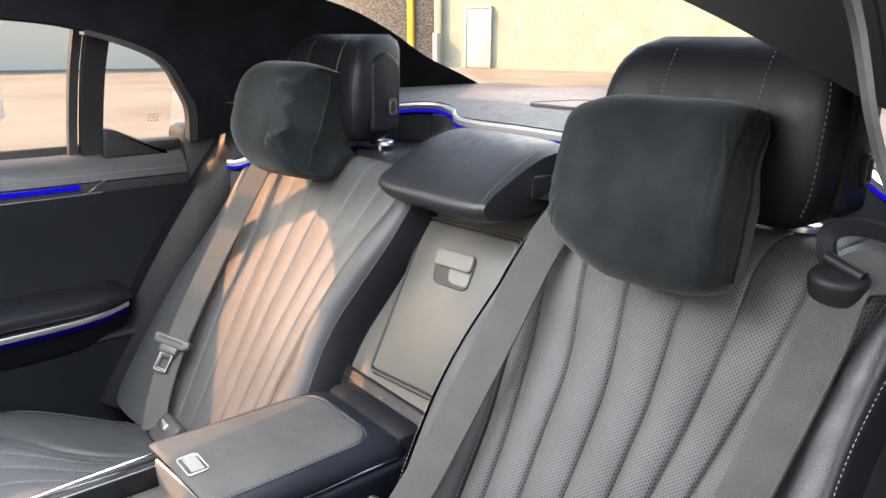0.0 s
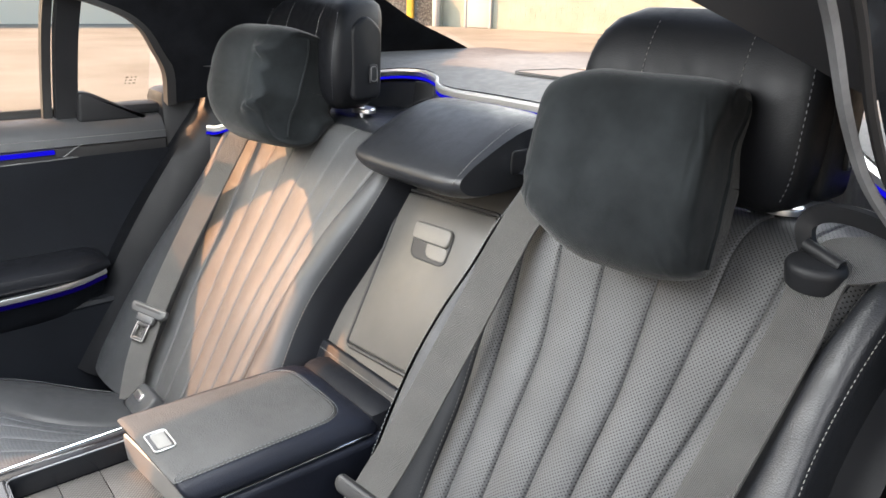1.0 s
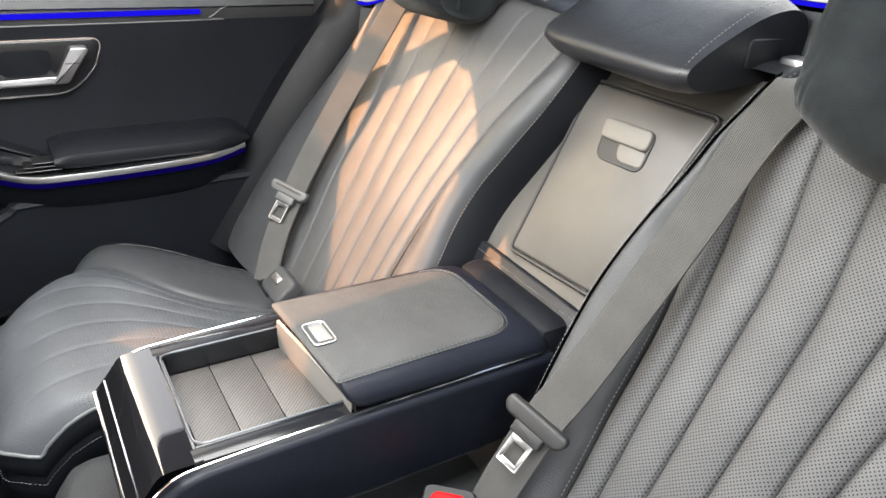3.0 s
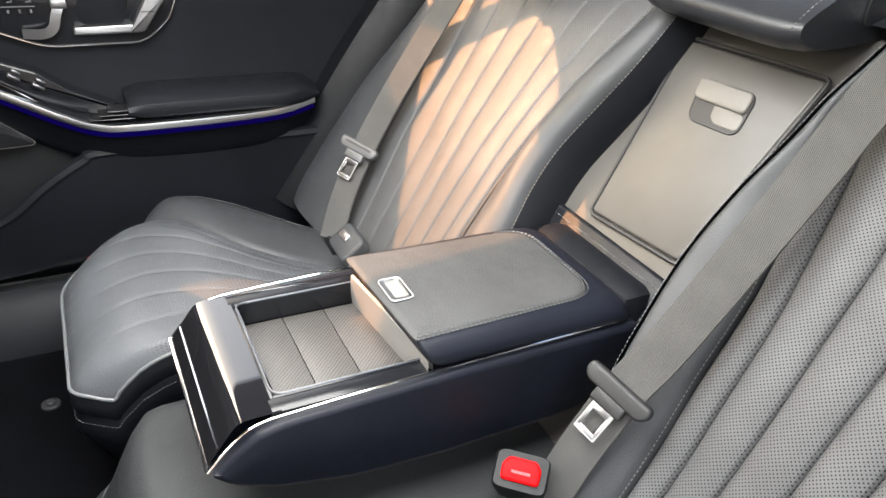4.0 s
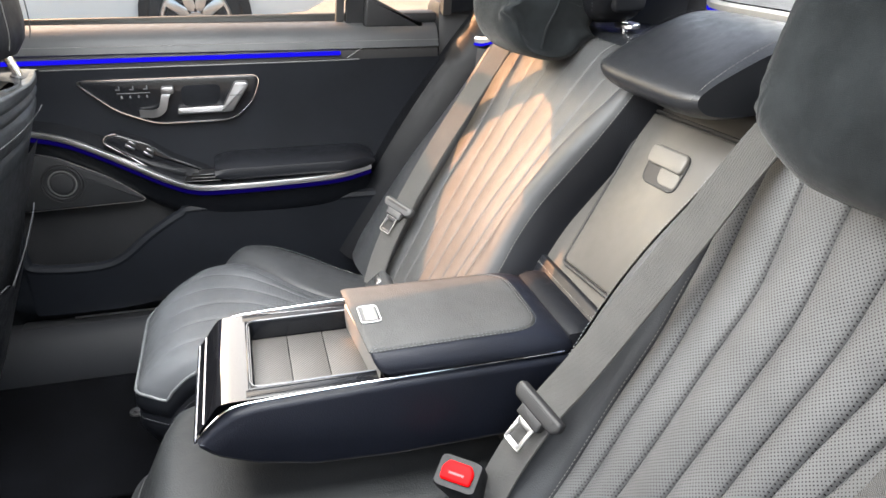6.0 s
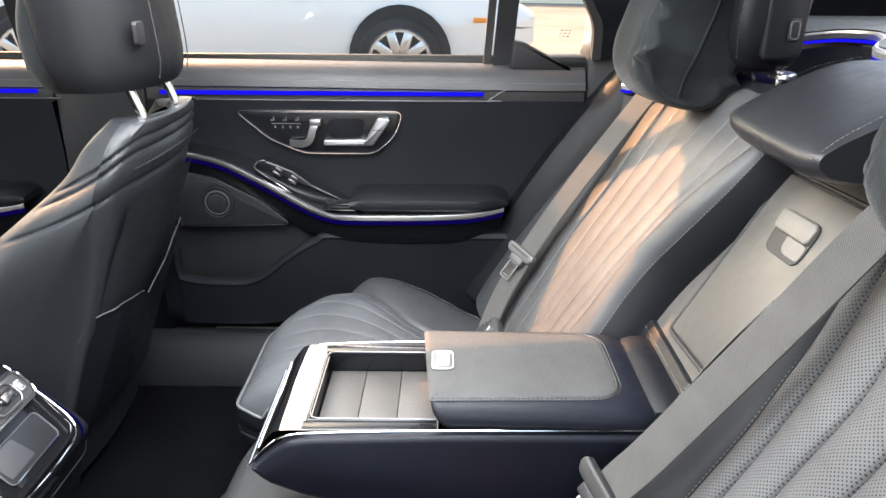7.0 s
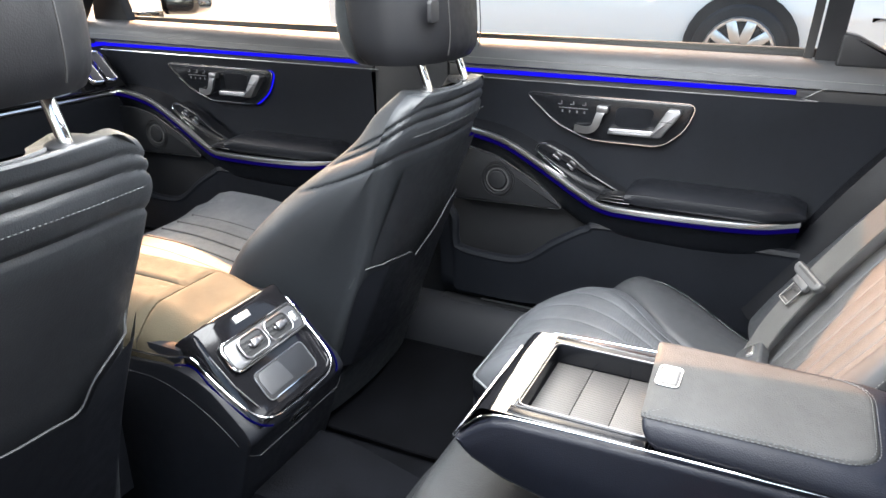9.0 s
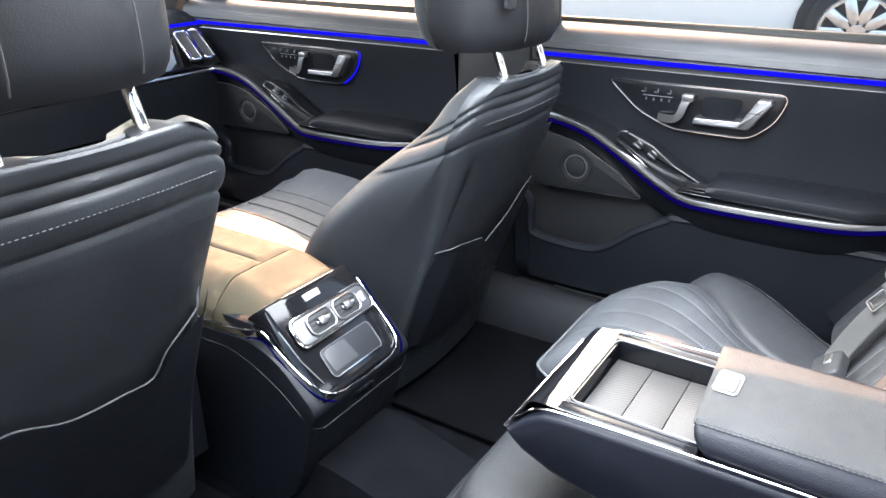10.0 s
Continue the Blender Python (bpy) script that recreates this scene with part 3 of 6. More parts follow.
# rear window and parcel shelf
def rear_glass(a, b):
    i = 0.60 + 0.40 * b
    p = roof_c[round(i * (NT - 1))]
    return ((a * 2 - 1) * p.x, p.y + 0.04 * (1 - (a * 2 - 1) ** 2), p.z + 0.012)


rw = thing("window_1", (0, 1.3, 1.12), label="sloping clear rear window of the car", category="window", kind="structure")
o = part("pane", g_grid(rear_glass, 12, 12), M_GLASS_REAR, rw)
o.visible_shadow = False

# pale seam strip along the shelf, kinked forward in the middle
STRIP = [(-0.668, 0.660, 0.989), (-0.642, 0.682, 0.993), (-0.565, 0.755, 1.035), (-0.485, 0.835, 1.085), (-0.405, 0.912, 1.110), (-0.33, 0.947, 1.116), (-0.23, 0.912, 1.116), (-0.165, 0.866, 1.112), (-0.11, 0.848, 1.110), (0.0, 0.850, 1.110)]
STRIP = STRIP + [(-x, y, z) for x, y, z in reversed(STRIP[5:-1])] + [(0.405, 0.968, 1.115), (0.46, 0.938, 1.112), (0.52, 0.860, 1.106), (0.575, 0.800, 1.10)]
strip_c = catmull(STRIP, 8)
shelf = thing("parcel_shelf", (0, 1.1, 1.12), label="dark grey rear parcel shelf with a bright edge strip", category="parcel shelf", kind="structure")
NS = len(strip_c)


def shelf_top(a, b):
    p = strip_c[round(a * (NS - 1))]
    yb = 1.44
    return (p.x + (p.x * 0.02) * b, p.y + (yb - p.y) * b, max(p.z, 1.105) + 0.008 + 0.012 * smoothstep(0, 0.3, b))


part("top", g_grid(shelf_top, NS, 14), M_SHELF, shelf, "dark grey grained shelf skin")
part("chrome_strip", g_sweep(strip_c, [(-0.005, -0.006), (0.005, -0.006), (0.006, 0.002), (0.003, 0.006), (-0.003, 0.006)]), M_BUTTON, shelf, "satin aluminium edge strip")
part("light_guide", g_sweep([p + Vector((0, -0.003, -0.0095)) for p in strip_c], [(-0.0024, -0.0024), (0.0024, -0.0024), (0.0024, 0.0024), (-0.0024, 0.0024)]), M_BLUE, shelf, "glowing blue light guide")
part("front_skin", g_grid(lambda a, b: tuple(strip_c[round(a * (NS - 1))] + Vector((0, 0.004 - 0.02 * b, -0.018 - 0.20 * b))), NS, 6), M_BOLSTER, shelf, "black grained leather under the strip")
sp_out = round_outline([(-0.16, 0.0), (0.13, 0.0), (0.10, 0.13), (-0.13, 0.13)], 0.03)
part("speaker_cover", g_xf(g_prism(sp_out, 0.003, 0.001), pose(0.02, 1.0, 1.130)), mat("speaker cover cloth", (0.105, 0.107, 0.110), 0.7, 0, 0.2), shelf, "flush speaker cover")
part("speaker_rim", g_tube([(p.x + 0.02, p.y + 1.0, 1.134) for p in sp_out + sp_out[:1]], 0.0008, 6), M_SEAL, shelf)


# ---- side doors ----

def g_plate(outline, x, depth, r):
    """A plate standing on a side panel: an outline in (y, z), raised towards +x."""
    return g_xf(g_prism(outline, depth, r), Matrix(((0, 0, 1, x), (1, 0, 0, 0), (0, 1, 0, 0), (0, 0, 0, 1))))


def side_door(name, dy, y0, y1, rear, label):
    """A closed side door seen from inside; its fittings lie dy forward of those of the rear door."""
    d = thing(name, (-0.75, dy, 0.35), label=label, category="car door", kind="structure")
    sh = lambda pts: [(p[0] + dy, p[1]) for p in pts]
    # core that closes the door to the outside
    part("outer_skin", g_box(-0.90, -0.80, y0, y1, 0.25, 0.985, 0.01), M_PAINT, d)
    # belt cap
    prof = [(-0.875, 0.99), (-0.87, 1.006), (-0.83, 1.018), (-0.79, 1.020), (-0.765, 1.012), (-0.750, 0.994), (-0.744, 0.972), (-0.755, 0.965), (-0.80, 0.965)]
    n = 24
    rings = []
    for i in range(n + 1):
        y = y0 + (y1 - y0) * i / n
        dip = 0.006 * smoothstep(y0, y1, y)
        rings.append([Vector((x, y, z - dip)) for x, z in prof])
    # Lighter leather copy: the sky's sheen on the cap is in its colour.
    part("belt_cap", g_loft(rings), M_BOLSTER, d, "leather window sill cap, lightened for sky sheen")
    part("belt_stitch", g_stitch([(-0.7475, y0 + (y1 - y0) * i / n, 0.986 - 0.006 * i / n) for i in range(n + 1)], (1, 0, 0.4)), M_THREAD, d)
    part("window_seal", g_box(-0.852, -0.838, y0, y1 - 0.1 if rear else y1, 1.0, 1.028, 0.004), M_RUBBER, d)
    # light guide under the cap, hooked up at its rear end
    ly0, ly1 = y0 + 0.03, (0.385 if rear else y1 - 0.03)
    part("light_guide", g_box(-0.752, -0.742, ly0, ly1, 0.9535, 0.9615, 0.002), M_BLUE, d, "glowing blue light guide")
    path = [(-0.739, ly0, 0.944), (-0.739, ly1 - 0.02, 0.944)] + ([(-0.739, ly1 + 0.012, 0.948), (-0.74, ly1 + 0.035, 0.962), (-0.742, ly1 + 0.05, 0.968)] if rear else [(-0.739, ly1, 0.944)])
    part("guide_bed", g_box(-0.775, -0.7495, y0, y1, 0.935, 0.972, 0.002), M_RUBBER, d)
    part("guide_trim", g_tube(catmull(path, 5), 0.0012, 6), M_BAR if rear else M_ALU, d)

    # upper panel
    def upper(a, b):
        y, z = y0 + (y1 - y0) * a, 0.66 + 0.285 * b
        return (-0.745 - 0.012 * math.sin(math.pi * b) + 0.006 * b, y, z)
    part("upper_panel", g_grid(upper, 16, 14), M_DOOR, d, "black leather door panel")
    # lower panel: pocket lip that rises to the rear
    lip = catmull([(y0 + 0.0, 0.66), (-0.296 + dy, 0.625), (-0.293 + dy, 0.568), (-0.274 + dy, 0.544), (-0.17 + dy, 0.536), (-0.107 + dy, 0.549), (-0.04 + dy, 0.600), (0.025 + dy, 0.640), (0.07 + dy, 0.652), (0.36 + dy, 0.652), (y1, 0.655)], 6)

    def lower(a, b):
        p = lip[round(a * (len(lip) - 1))]
        z = p.y + (0.41 - p.y) * b
        x = -0.695 - 0.012 * b - 0.03 * smoothstep(0.8, 1.0, b)
        return (x, p.x, z)
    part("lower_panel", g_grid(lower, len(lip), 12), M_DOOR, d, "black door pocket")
    part("pocket_lip", g_sweep([Vector((-0.705, p.x, p.y)) for p in lip], circle(0.012, 8), (1, 0, 0)), M_DOOR, d)
    part("pocket_back", g_box(-0.79, -0.755, y0, y1, 0.36, 0.70, 0.004), M_PLASTIC, d)
    part("sill_edge", g_box(-0.735, -0.70, y0, y1, 0.392, 0.412, 0.006), M_PLASTIC, d)
    part("sill_line", g_box(-0.7, -0.697, -0.22 + dy, 0.25 + dy, 0.425, 0.428, 0), M_ALU, d)
    part("reflector", g_box(-0.702, -0.696, 0.0 + dy, 0.075 + dy, 0.440, 0.455, 0.002), M_LABEL_RED, d, "small dark red reflector")
    # speaker
    tri = round_outline(sh([(-0.335, 0.664), (-0.035, 0.672), (-0.10, 0.725), (-0.20, 0.778), (-0.27, 0.792), (-0.335, 0.79)]), 0.02)
    gr = part("speaker_grille", g_plate(tri, -0.735, 0.016, 0.004), M_GRILLE, d, "perforated metal speaker grille")
    part("grille_rim", g_tube([Vector((-0.722, p.x, p.y)) for p in tri[2:-4]], 0.0012, 6, (1, 0, 0)), M_ALU, gr)
    part("speaker_ring", g_xf(g_tube([(0, 0.034 * math.cos(a * 0.2618), 0.034 * math.sin(a * 0.2618)) for a in range(25)], 0.003, 6, (1, 0, 0)), pose(-0.718, -0.194 + dy, 0.722)), M_PLASTIC, gr)
    for rr in (0.026, 0.040):
        part("speaker_ring", g_xf(g_tube([(0, rr * math.cos(a * 0.2618), rr * math.sin(a * 0.2618)) for a in range(25)], 0.0016, 6, (1, 0, 0)), pose(-0.718, -0.194 + dy, 0.722)), M_BAR if rr < 0.03 else M_PLASTIC, gr)
    part("speaker_dome", g_xf(g_prism(circle(0.022, 18), 0.006, 0.003), pose(-0.72, -0.194 + dy, 0.722, 0, 90, 0)), M_GRILLE, gr)
    # bright swoosh and its light
    sw = catmull([(-0.712, -0.36 + dy, 0.838), (-0.71, -0.30 + dy, 0.838), (-0.705, -0.235 + dy, 0.832), (-0.70, -0.165 + dy, 0.815), (-0.692, -0.085 + dy, 0.777), (-0.68, 0.005 + dy, 0.730), (-0.668, 0.06 + dy, 0.712), (-0.66, 0.12 + dy, 0.710), (-0.655, 0.26 + dy, 0.713), (-0.66, 0.36 + dy, 0.717), (-0.69, 0.43 + dy, 0.722)], 8)
    part("bright_trim", g_sweep(sw, [(-0.004, -0.0055), (0.006, -0.0055), (0.0075, 0.0), (0.006, 0.0055), (-0.004, 0.0055)], (0, 0, 1)), M_ALU, d, "curved satin aluminium trim")
    part("lower_guide", g_sweep([p + Vector((-0.002, 0, -0.012)) for p in sw], [(-0.004, -0.0035), (0.006, -0.0035), (0.006, 0.0035), (-0.004, 0.0035)]), M_BLUE_DIM, d, "dim blue light guide")
    part("trim_bed", g_grid(lambda a, b: tuple(sw[round(a * (len(sw) - 1))] + Vector((-0.004 - 0.05 * b, 0, -0.014 - (0.07 + 0.02 * math.sin(3 * b)) * b))), len(sw), 6), M_DOOR, d)
    part("trim_shelf", g_grid(lambda a, b: tuple(sw[round(a * (len(sw) - 1))] + Vector((-0.002 - 0.065 * b, 0, 0.006 + 0.012 * b))), len(sw), 4), M_SATIN_BLACK, d)
    # armrest
    rings = []
    for i in range(19):
        u = i / 18
        y = 0.105 + dy + 0.335 * u
        k = min(1, 0.55 + u * 6) * min(1, 0.35 + (1 - u) * 9)
        xo = -0.655 - 0.022 * smoothstep(0.8, 1, u)
        rings.append([Vector((-0.75 + (xo + 0.75) * a, y, 0.718 + (0.020 * (1 - k)) + 0.041 * k * b)) for a, b in [(0, 0), (0.85, 0.0), (0.97, 0.18), (1.0, 0.42), (0.96, 0.72), (0.80, 0.93), (0.45, 1.0), (0, 1.0)]])
    part("armrest", g_loft(rings), M_LEATHER_DARK, d, "padded leather door armrest")
    # switch pod
    pod = round_outline(sh([(-0.100, 0.808), (-0.094, 0.819), (-0.075, 0.822), (-0.020, 0.800), (0.025, 0.767), (0.085, 0.738), (0.100, 0.728), (0.056, 0.722), (-0.003, 0.740), (-0.047, 0.769), (-0.088, 0.797)]), 0.006, 3)
    po = part("switch_pod", g_plate(pod, -0.735, 0.036, 0.004), M_SATIN_BLACK, d, "piano black window switch pod")
    low = catmull([(-0.698, y + dy, z) for y, z in ((-0.076, 0.823), (-0.093, 0.820), (-0.100, 0.808), (-0.088, 0.796), (-0.047, 0.768), (-0.003, 0.739), (0.056, 0.721), (0.105, 0.717))], 6)
    part("pod_rim", g_tube(low, 0.0012, 6, (1, 0, 0)), M_CHROME, po, "thin bright edge")
    for yy, zz in ((-0.050, 0.800), (-0.018, 0.783)):
        part("window_switch", g_xf(g_join(g_box(-0.006, 0.007, -0.010, 0.010, -0.0085, -0.001, 0.003), g_box(-0.006, 0.004, -0.008, 0.008, 0.001, 0.007, 0.002)), pose(-0.697, yy + dy, zz, -32, 0, 0)), M_STEEL, po)
    for k in range(3):
        part("pod_fin", g_box(-0.70, -0.664, 0.045 + dy + 0.014 * k, 0.115 + dy, 0.7235 + 0.0065 * k, 0.7250 + 0.0065 * k, 0.0006), M_STEEL, po)
    # handle panel
    hp = round_outline(sh([(-0.146, 0.921), (0.216, 0.921), (0.196, 0.866), (0.152, 0.829), (0.0, 0.829), (-0.072, 0.858)]), 0.022, 6)
    pl = part("control_panel", g_plate(hp, -0.752, 0.012, 0.004), M_SATIN_BLACK, d, "piano black door control panel")
    part("panel_rim", g_tube([Vector((-0.741, p.x, p.y)) for p in hp + hp[:1]], 0.0014, 6, (1, 0, 0)), M_CHROME, pl)
    if not rear:
        part("panel_light", g_tube([Vector((-0.744, p.x + 0.005, p.y)) for p in hp if p.x > 0.15 + dy], 0.0022, 6, (1, 0, 0)), M_BLUE, pl, "glowing blue edge light")
    # Dark flat plate stands in for the shade of the handle's recess.
    part("handle_cup_shade", g_plate(round_outline(sh([(0.055, 0.905), (0.135, 0.905), (0.125, 0.862), (0.055, 0.862)]), 0.015), -0.742, 0.003, 0.001), M_HEADLINER, pl)
    part("door_handle", g_join(g_plate(round_outline(sh([(0.044, 0.849), (0.148, 0.849), (0.150, 0.855), (0.135, 0.864), (0.046, 0.862)]), 0.003), -0.742, 0.018, 0.003), g_plate(round_outline(sh([(0.128, 0.850), (0.153, 0.851), (0.190, 0.904), (0.186, 0.910), (0.162, 0.910)]), 0.004), -0.742, 0.022, 0.003)), M_HANDLE, pl, "satin metal door handle")
    part("lock_button", g_plate(sh([(0.150, 0.884), (0.172, 0.884), (0.172, 0.8855), (0.150, 0.8855)]), -0.72, 0.0015, 0), M_RUBBER, pl)
    ss = catmull([(-0.735, -0.028 + dy, 0.853), (-0.728, 0.0 + dy, 0.853), (-0.726, 0.016 + dy, 0.862), (-0.726, 0.024 + dy, 0.885), (-0.728, 0.03 + dy, 0.898)], 6)
    part("seat_switch", g_sweep(ss, [(-0.007, -0.004), (0.007, -0.004), (0.0075, 0.003), (-0.0075, 0.003)], (1, 0, 0)), M_HANDLE, pl, "seat shaped metal adjuster")
    part("switch_knob", g_box(-0.737, -0.722, 0.018 + dy, 0.042 + dy, 0.892, 0.906, 0.003), M_HANDLE, pl)
    for k in range(3):
        part("memory_icon", g_join(g_box(-0.7395, -0.7385, -0.068 + dy + 0.026 * k, -0.060 + dy + 0.026 * k, 0.900, 0.902, 0), g_box(-0.7395, -0.7385, -0.062 + dy + 0.026 * k, -0.060 + dy + 0.026 * k, 0.900, 0.908, 0)), M_ICON, pl, smooth=False)
    part("memory_bar", g_box(-0.7395, -0.7385, -0.066 + dy, -0.004 + dy, 0.893, 0.8945, 0), M_ICON, pl, smooth=False)
    for k in range(4):
        part("memory_mark", g_box(-0.7395, -0.7385, -0.060 + dy + 0.016 * k, -0.057 + dy + 0.016 * k, 0.884, 0.889, 0), M_ICON, pl, smooth=False)
    # glass
    def glass(a, b):
        y = y0 + (y1 - y0) * a
        return (-0.845 + 0.20 * b + 0.03 * math.sin(math.pi * b) * -1, y, 1.0 + 0.31 * b)
    g = part("window_pane", g_grid(glass, 6, 8), M_GLASS, d, "lightly tinted side glass")
    g.visible_shadow = False
    return d


rd = side_door("door_1", 0.0, -0.33, 0.60, True, "closed rear car door in black leather with glowing blue strips")
fd = side_door("door_2", -1.035, -1.50, -0.53, False, "closed front car door in black leather with glowing blue strips")
# divider post of the rear door and the fillet at its foot
post = catmull([(-0.80, 0.425, 1.0), (-0.785, 0.430, 1.08), (-0.745, 0.435, 1.18), (-0.70, 0.44, 1.255), (-0.67, 0.44, 1.30)], 6)
part("window_divider", g_sweep(post, [(-0.020, -0.012), (0.020, -0.012), (0.020, 0.012), (-0.020, 0.012)], (1, 0, 0)), M_PLASTIC, rd, "black window divider post")
part("divider_channel", g_sweep([p + Vector((-0.015, -0.032, 0)) for p in post], [(-0.008, -0.01), (0.008, -0.01), (0.008, 0.01), (-0.008, 0.01)], (1, 0, 0)), M_RUBBER, rd)
part("corner_fillet", g_plate(round_outline([(0.44, 1.005), (0.575, 1.005), (0.56, 1.015), (0.47, 1.062), (0.445, 1.066)], 0.01), -0.80, 0.035, 0.006), M_PLASTIC, rd, "black triangular corner trim")
part("quarter_sill", g_box(-0.83, -0.775, 0.45, 0.66, 1.012, 1.034, 0.008), M_PLASTIC, rd)
# quarter light surround
qs = [Vector((-p.x - 0.012, p.y + 0.004, p.z)) for p in trim_c if p.y > 0.40]
part("quarter_frame", g_sweep(qs, [(-0.009, -0.012), (0.009, -0.012), (0.009, 0.012), (-0.009, 0.012)], (1, 0, 0)), M_RUBBER, rd)
part("quarter_etch", g_join(*[g_box(-0.8, -0.799, 0.545 + 0.006 * (k % 4) + 0.002 * (k % 3), 0.548 + 0.006 * (k % 4) + 0.002 * (k % 3), 1.072 + 0.006 * (k // 4), 1.0735 + 0.006 * (k // 4), 0) for k in range(12)]), M_PLASTIC, rd, "small grey etched mark", smooth=False)
# plain panels that close the body
# Upper part is widened to keep the sun off the rear cushion.
solo("pillar_middle", g_join(g_box(-0.80, -0.745, -0.53, -0.33, 0.35, 1.02, 0.02), g_sweep(catmull([(-0.775, -0.43, 1.0), (-0.74, -0.43, 1.12), (-0.66, -0.42, 1.30), (-0.60, -0.42, 1.36)], 5), [(-0.15, -0.02), (0.15, -0.02), (0.15, 0.015), (-0.15, 0.015)], (1, 0, 0))), M_PLASTIC, "dark middle pillar trim between the doors", "pillar trim", "structure")
solo("wall_rear", g_box(-0.78, 0.78, 1.02, 1.06, 0.3, 1.12, 0.0), M_PLASTIC, "dark bulkhead behind the rear seats", "wall", "structure")
solo("wall_rear_far", g_box(-0.86, -0.76, 0.60, 1.5, 0.30, 1.06, 0.02), M_PLASTIC, "dark rear quarter panel", "wall", "structure")
solo("wall_rear_near", g_box(0.76, 0.86, 0.60, 1.5, 0.30, 1.06, 0.02), M_PLASTIC, "dark rear quarter panel", "wall", "structure")
solo("wall_front_near", g_box(0.78, 0.86, -1.9, -0.36, 0.25, 1.02, 0.02), M_PLASTIC, "dark closed front door on the camera side", "wall", "structure")
solo("pillar_middle_near", g_sweep(catmull([(0.80, -0.44, 0.35), (0.80, -0.44, 1.0), (0.74, -0.43, 1.15), (0.66, -0.42, 1.30), (0.60, -0.42, 1.36)], 5), [(-0.075, -0.02), (0.075, -0.02), (0.075, 0.015), (-0.075, 0.015)], (1, 0, 0)), M_PLASTIC, "dark middle pillar beside the open door", "pillar trim", "structure")


# ---- rear seats ----
BEND = 0.56          # height along the backrest at which it rolls over to the rear
V_KEYS = (-0.04, 0.1, 0.2, 0.3, 0.4, 0.5, 0.56, 0.62, 0.70)
# seams of the backrest insert from its outer to its inner edge, at the heights above
# Both tables and the edges below are fitted to the camera's view.
SEAMS_FAR = (
    (-0.105, -0.125, -0.145, -0.165, -0.190, -0.215, -0.225, -0.230, -0.235),
    (-0.040, -0.064, -0.088, -0.107, -0.130, -0.150, -0.160, -0.168, -0.170),
    (0.008, -0.007, -0.023, -0.043, -0.060, -0.075, -0.082, -0.088, -0.090),
    (0.056, 0.044, 0.030, 0.011, 0.000, -0.008, -0.012, -0.015, -0.018),
    (0.098, 0.086, 0.073, 0.060, 0.053, 0.053, 0.055, 0.058, 0.060),
    (0.138, 0.128, 0.120, 0.115, 0.116, 0.120, 0.128, 0.135, 0.140),
    (0.178, 0.168, 0.163, 0.158, 0.163, 0.181, 0.195, 0.205, 0.210),
    (0.212, 0.203, 0.198, 0.198, 0.210, 0.240, 0.258, 0.270, 0.278),
)
SEAMS_NEAR = (
    (-0.074, -0.088, -0.100, -0.113, -0.133, -0.160, -0.176, -0.188, -0.195),
    (-0.050, -0.057, -0.064, -0.072, -0.086, -0.105, -0.113, -0.118, -0.120),
    (-0.030, -0.032, -0.034, -0.037, -0.045, -0.055, -0.057, -0.058, -0.060),
    (-0.004, -0.002, 0.001, 0.004, 0.005, 0.007, 0.008, 0.010, 0.012),
    (0.038, 0.044, 0.050, 0.055, 0.062, 0.074, 0.080, 0.085, 0.090),
    (0.088, 0.095, 0.102, 0.111, 0.121, 0.138, 0.148, 0.156, 0.162),
    (0.132, 0.139, 0.150, 0.162, 0.182, 0.195, 0.194, 0.190, 0.188),
    (0.164, 0.174, 0.187, 0.197, 0.217, 0.228, 0.222, 0.214, 0.210),
)
INNER_FAR = ((-0.04, 0.302), (0.1, 0.296), (0.2, 0.282), (0.26, 0.269), (0.32, 0.267), (0.38, 0.279), (0.46, 0.296), (0.53, 0.304), (0.62, 0.306))
INNER_NEAR = ((-0.04, 0.238), (0.1, 0.246), (0.2, 0.263), (0.3, 0.274), (0.38, 0.270), (0.46, 0.256), (0.51, 0.250), (0.56, 0.238), (0.62, 0.230))
OUTER_FAR = ((-0.04, -0.290), (0.0, -0.312), (0.1, -0.326), (0.2, -0.318), (0.3, -0.290), (0.4, -0.262), (0.5, -0.252), (0.62, -0.252), (0.70, -0.250))
OUTER_NEAR = ((-0.04, -0.245), (0.2, -0.226), (0.4, -0.205), (0.5, -0.208), (0.62, -0.225), (0.70, -0.230))
FLUTES = 7


def back_profile(v, h):
    """Local place (up, out) on the backrest: straight, then rolled back to level."""
    if v <= BEND:
        return v, h
    r = 0.075
    a = min((v - BEND) / r, 0.97)
    rest = max(v - BEND - 0.97 * r, 0.0)
    y = BEND + (r + h) * math.sin(a)
    z = -r + (r + h) * math.cos(a)
    return y + rest * math.cos(0.97), z - rest * math.sin(0.97)


def seam_at(k, v, near):
    return hermite_list(list(zip(V_KEYS, (SEAMS_NEAR if near else SEAMS_FAR)[k])), v)


def back_base(v, near):
    """How far the padding stands off the plane of the backrest."""
    if near:
        return -0.026 + 0.030 * smoothstep(0.38, 0.58, v)
    return -0.004 + 0.006 * math.exp(-((v - 0.18) / 0.14) ** 2)


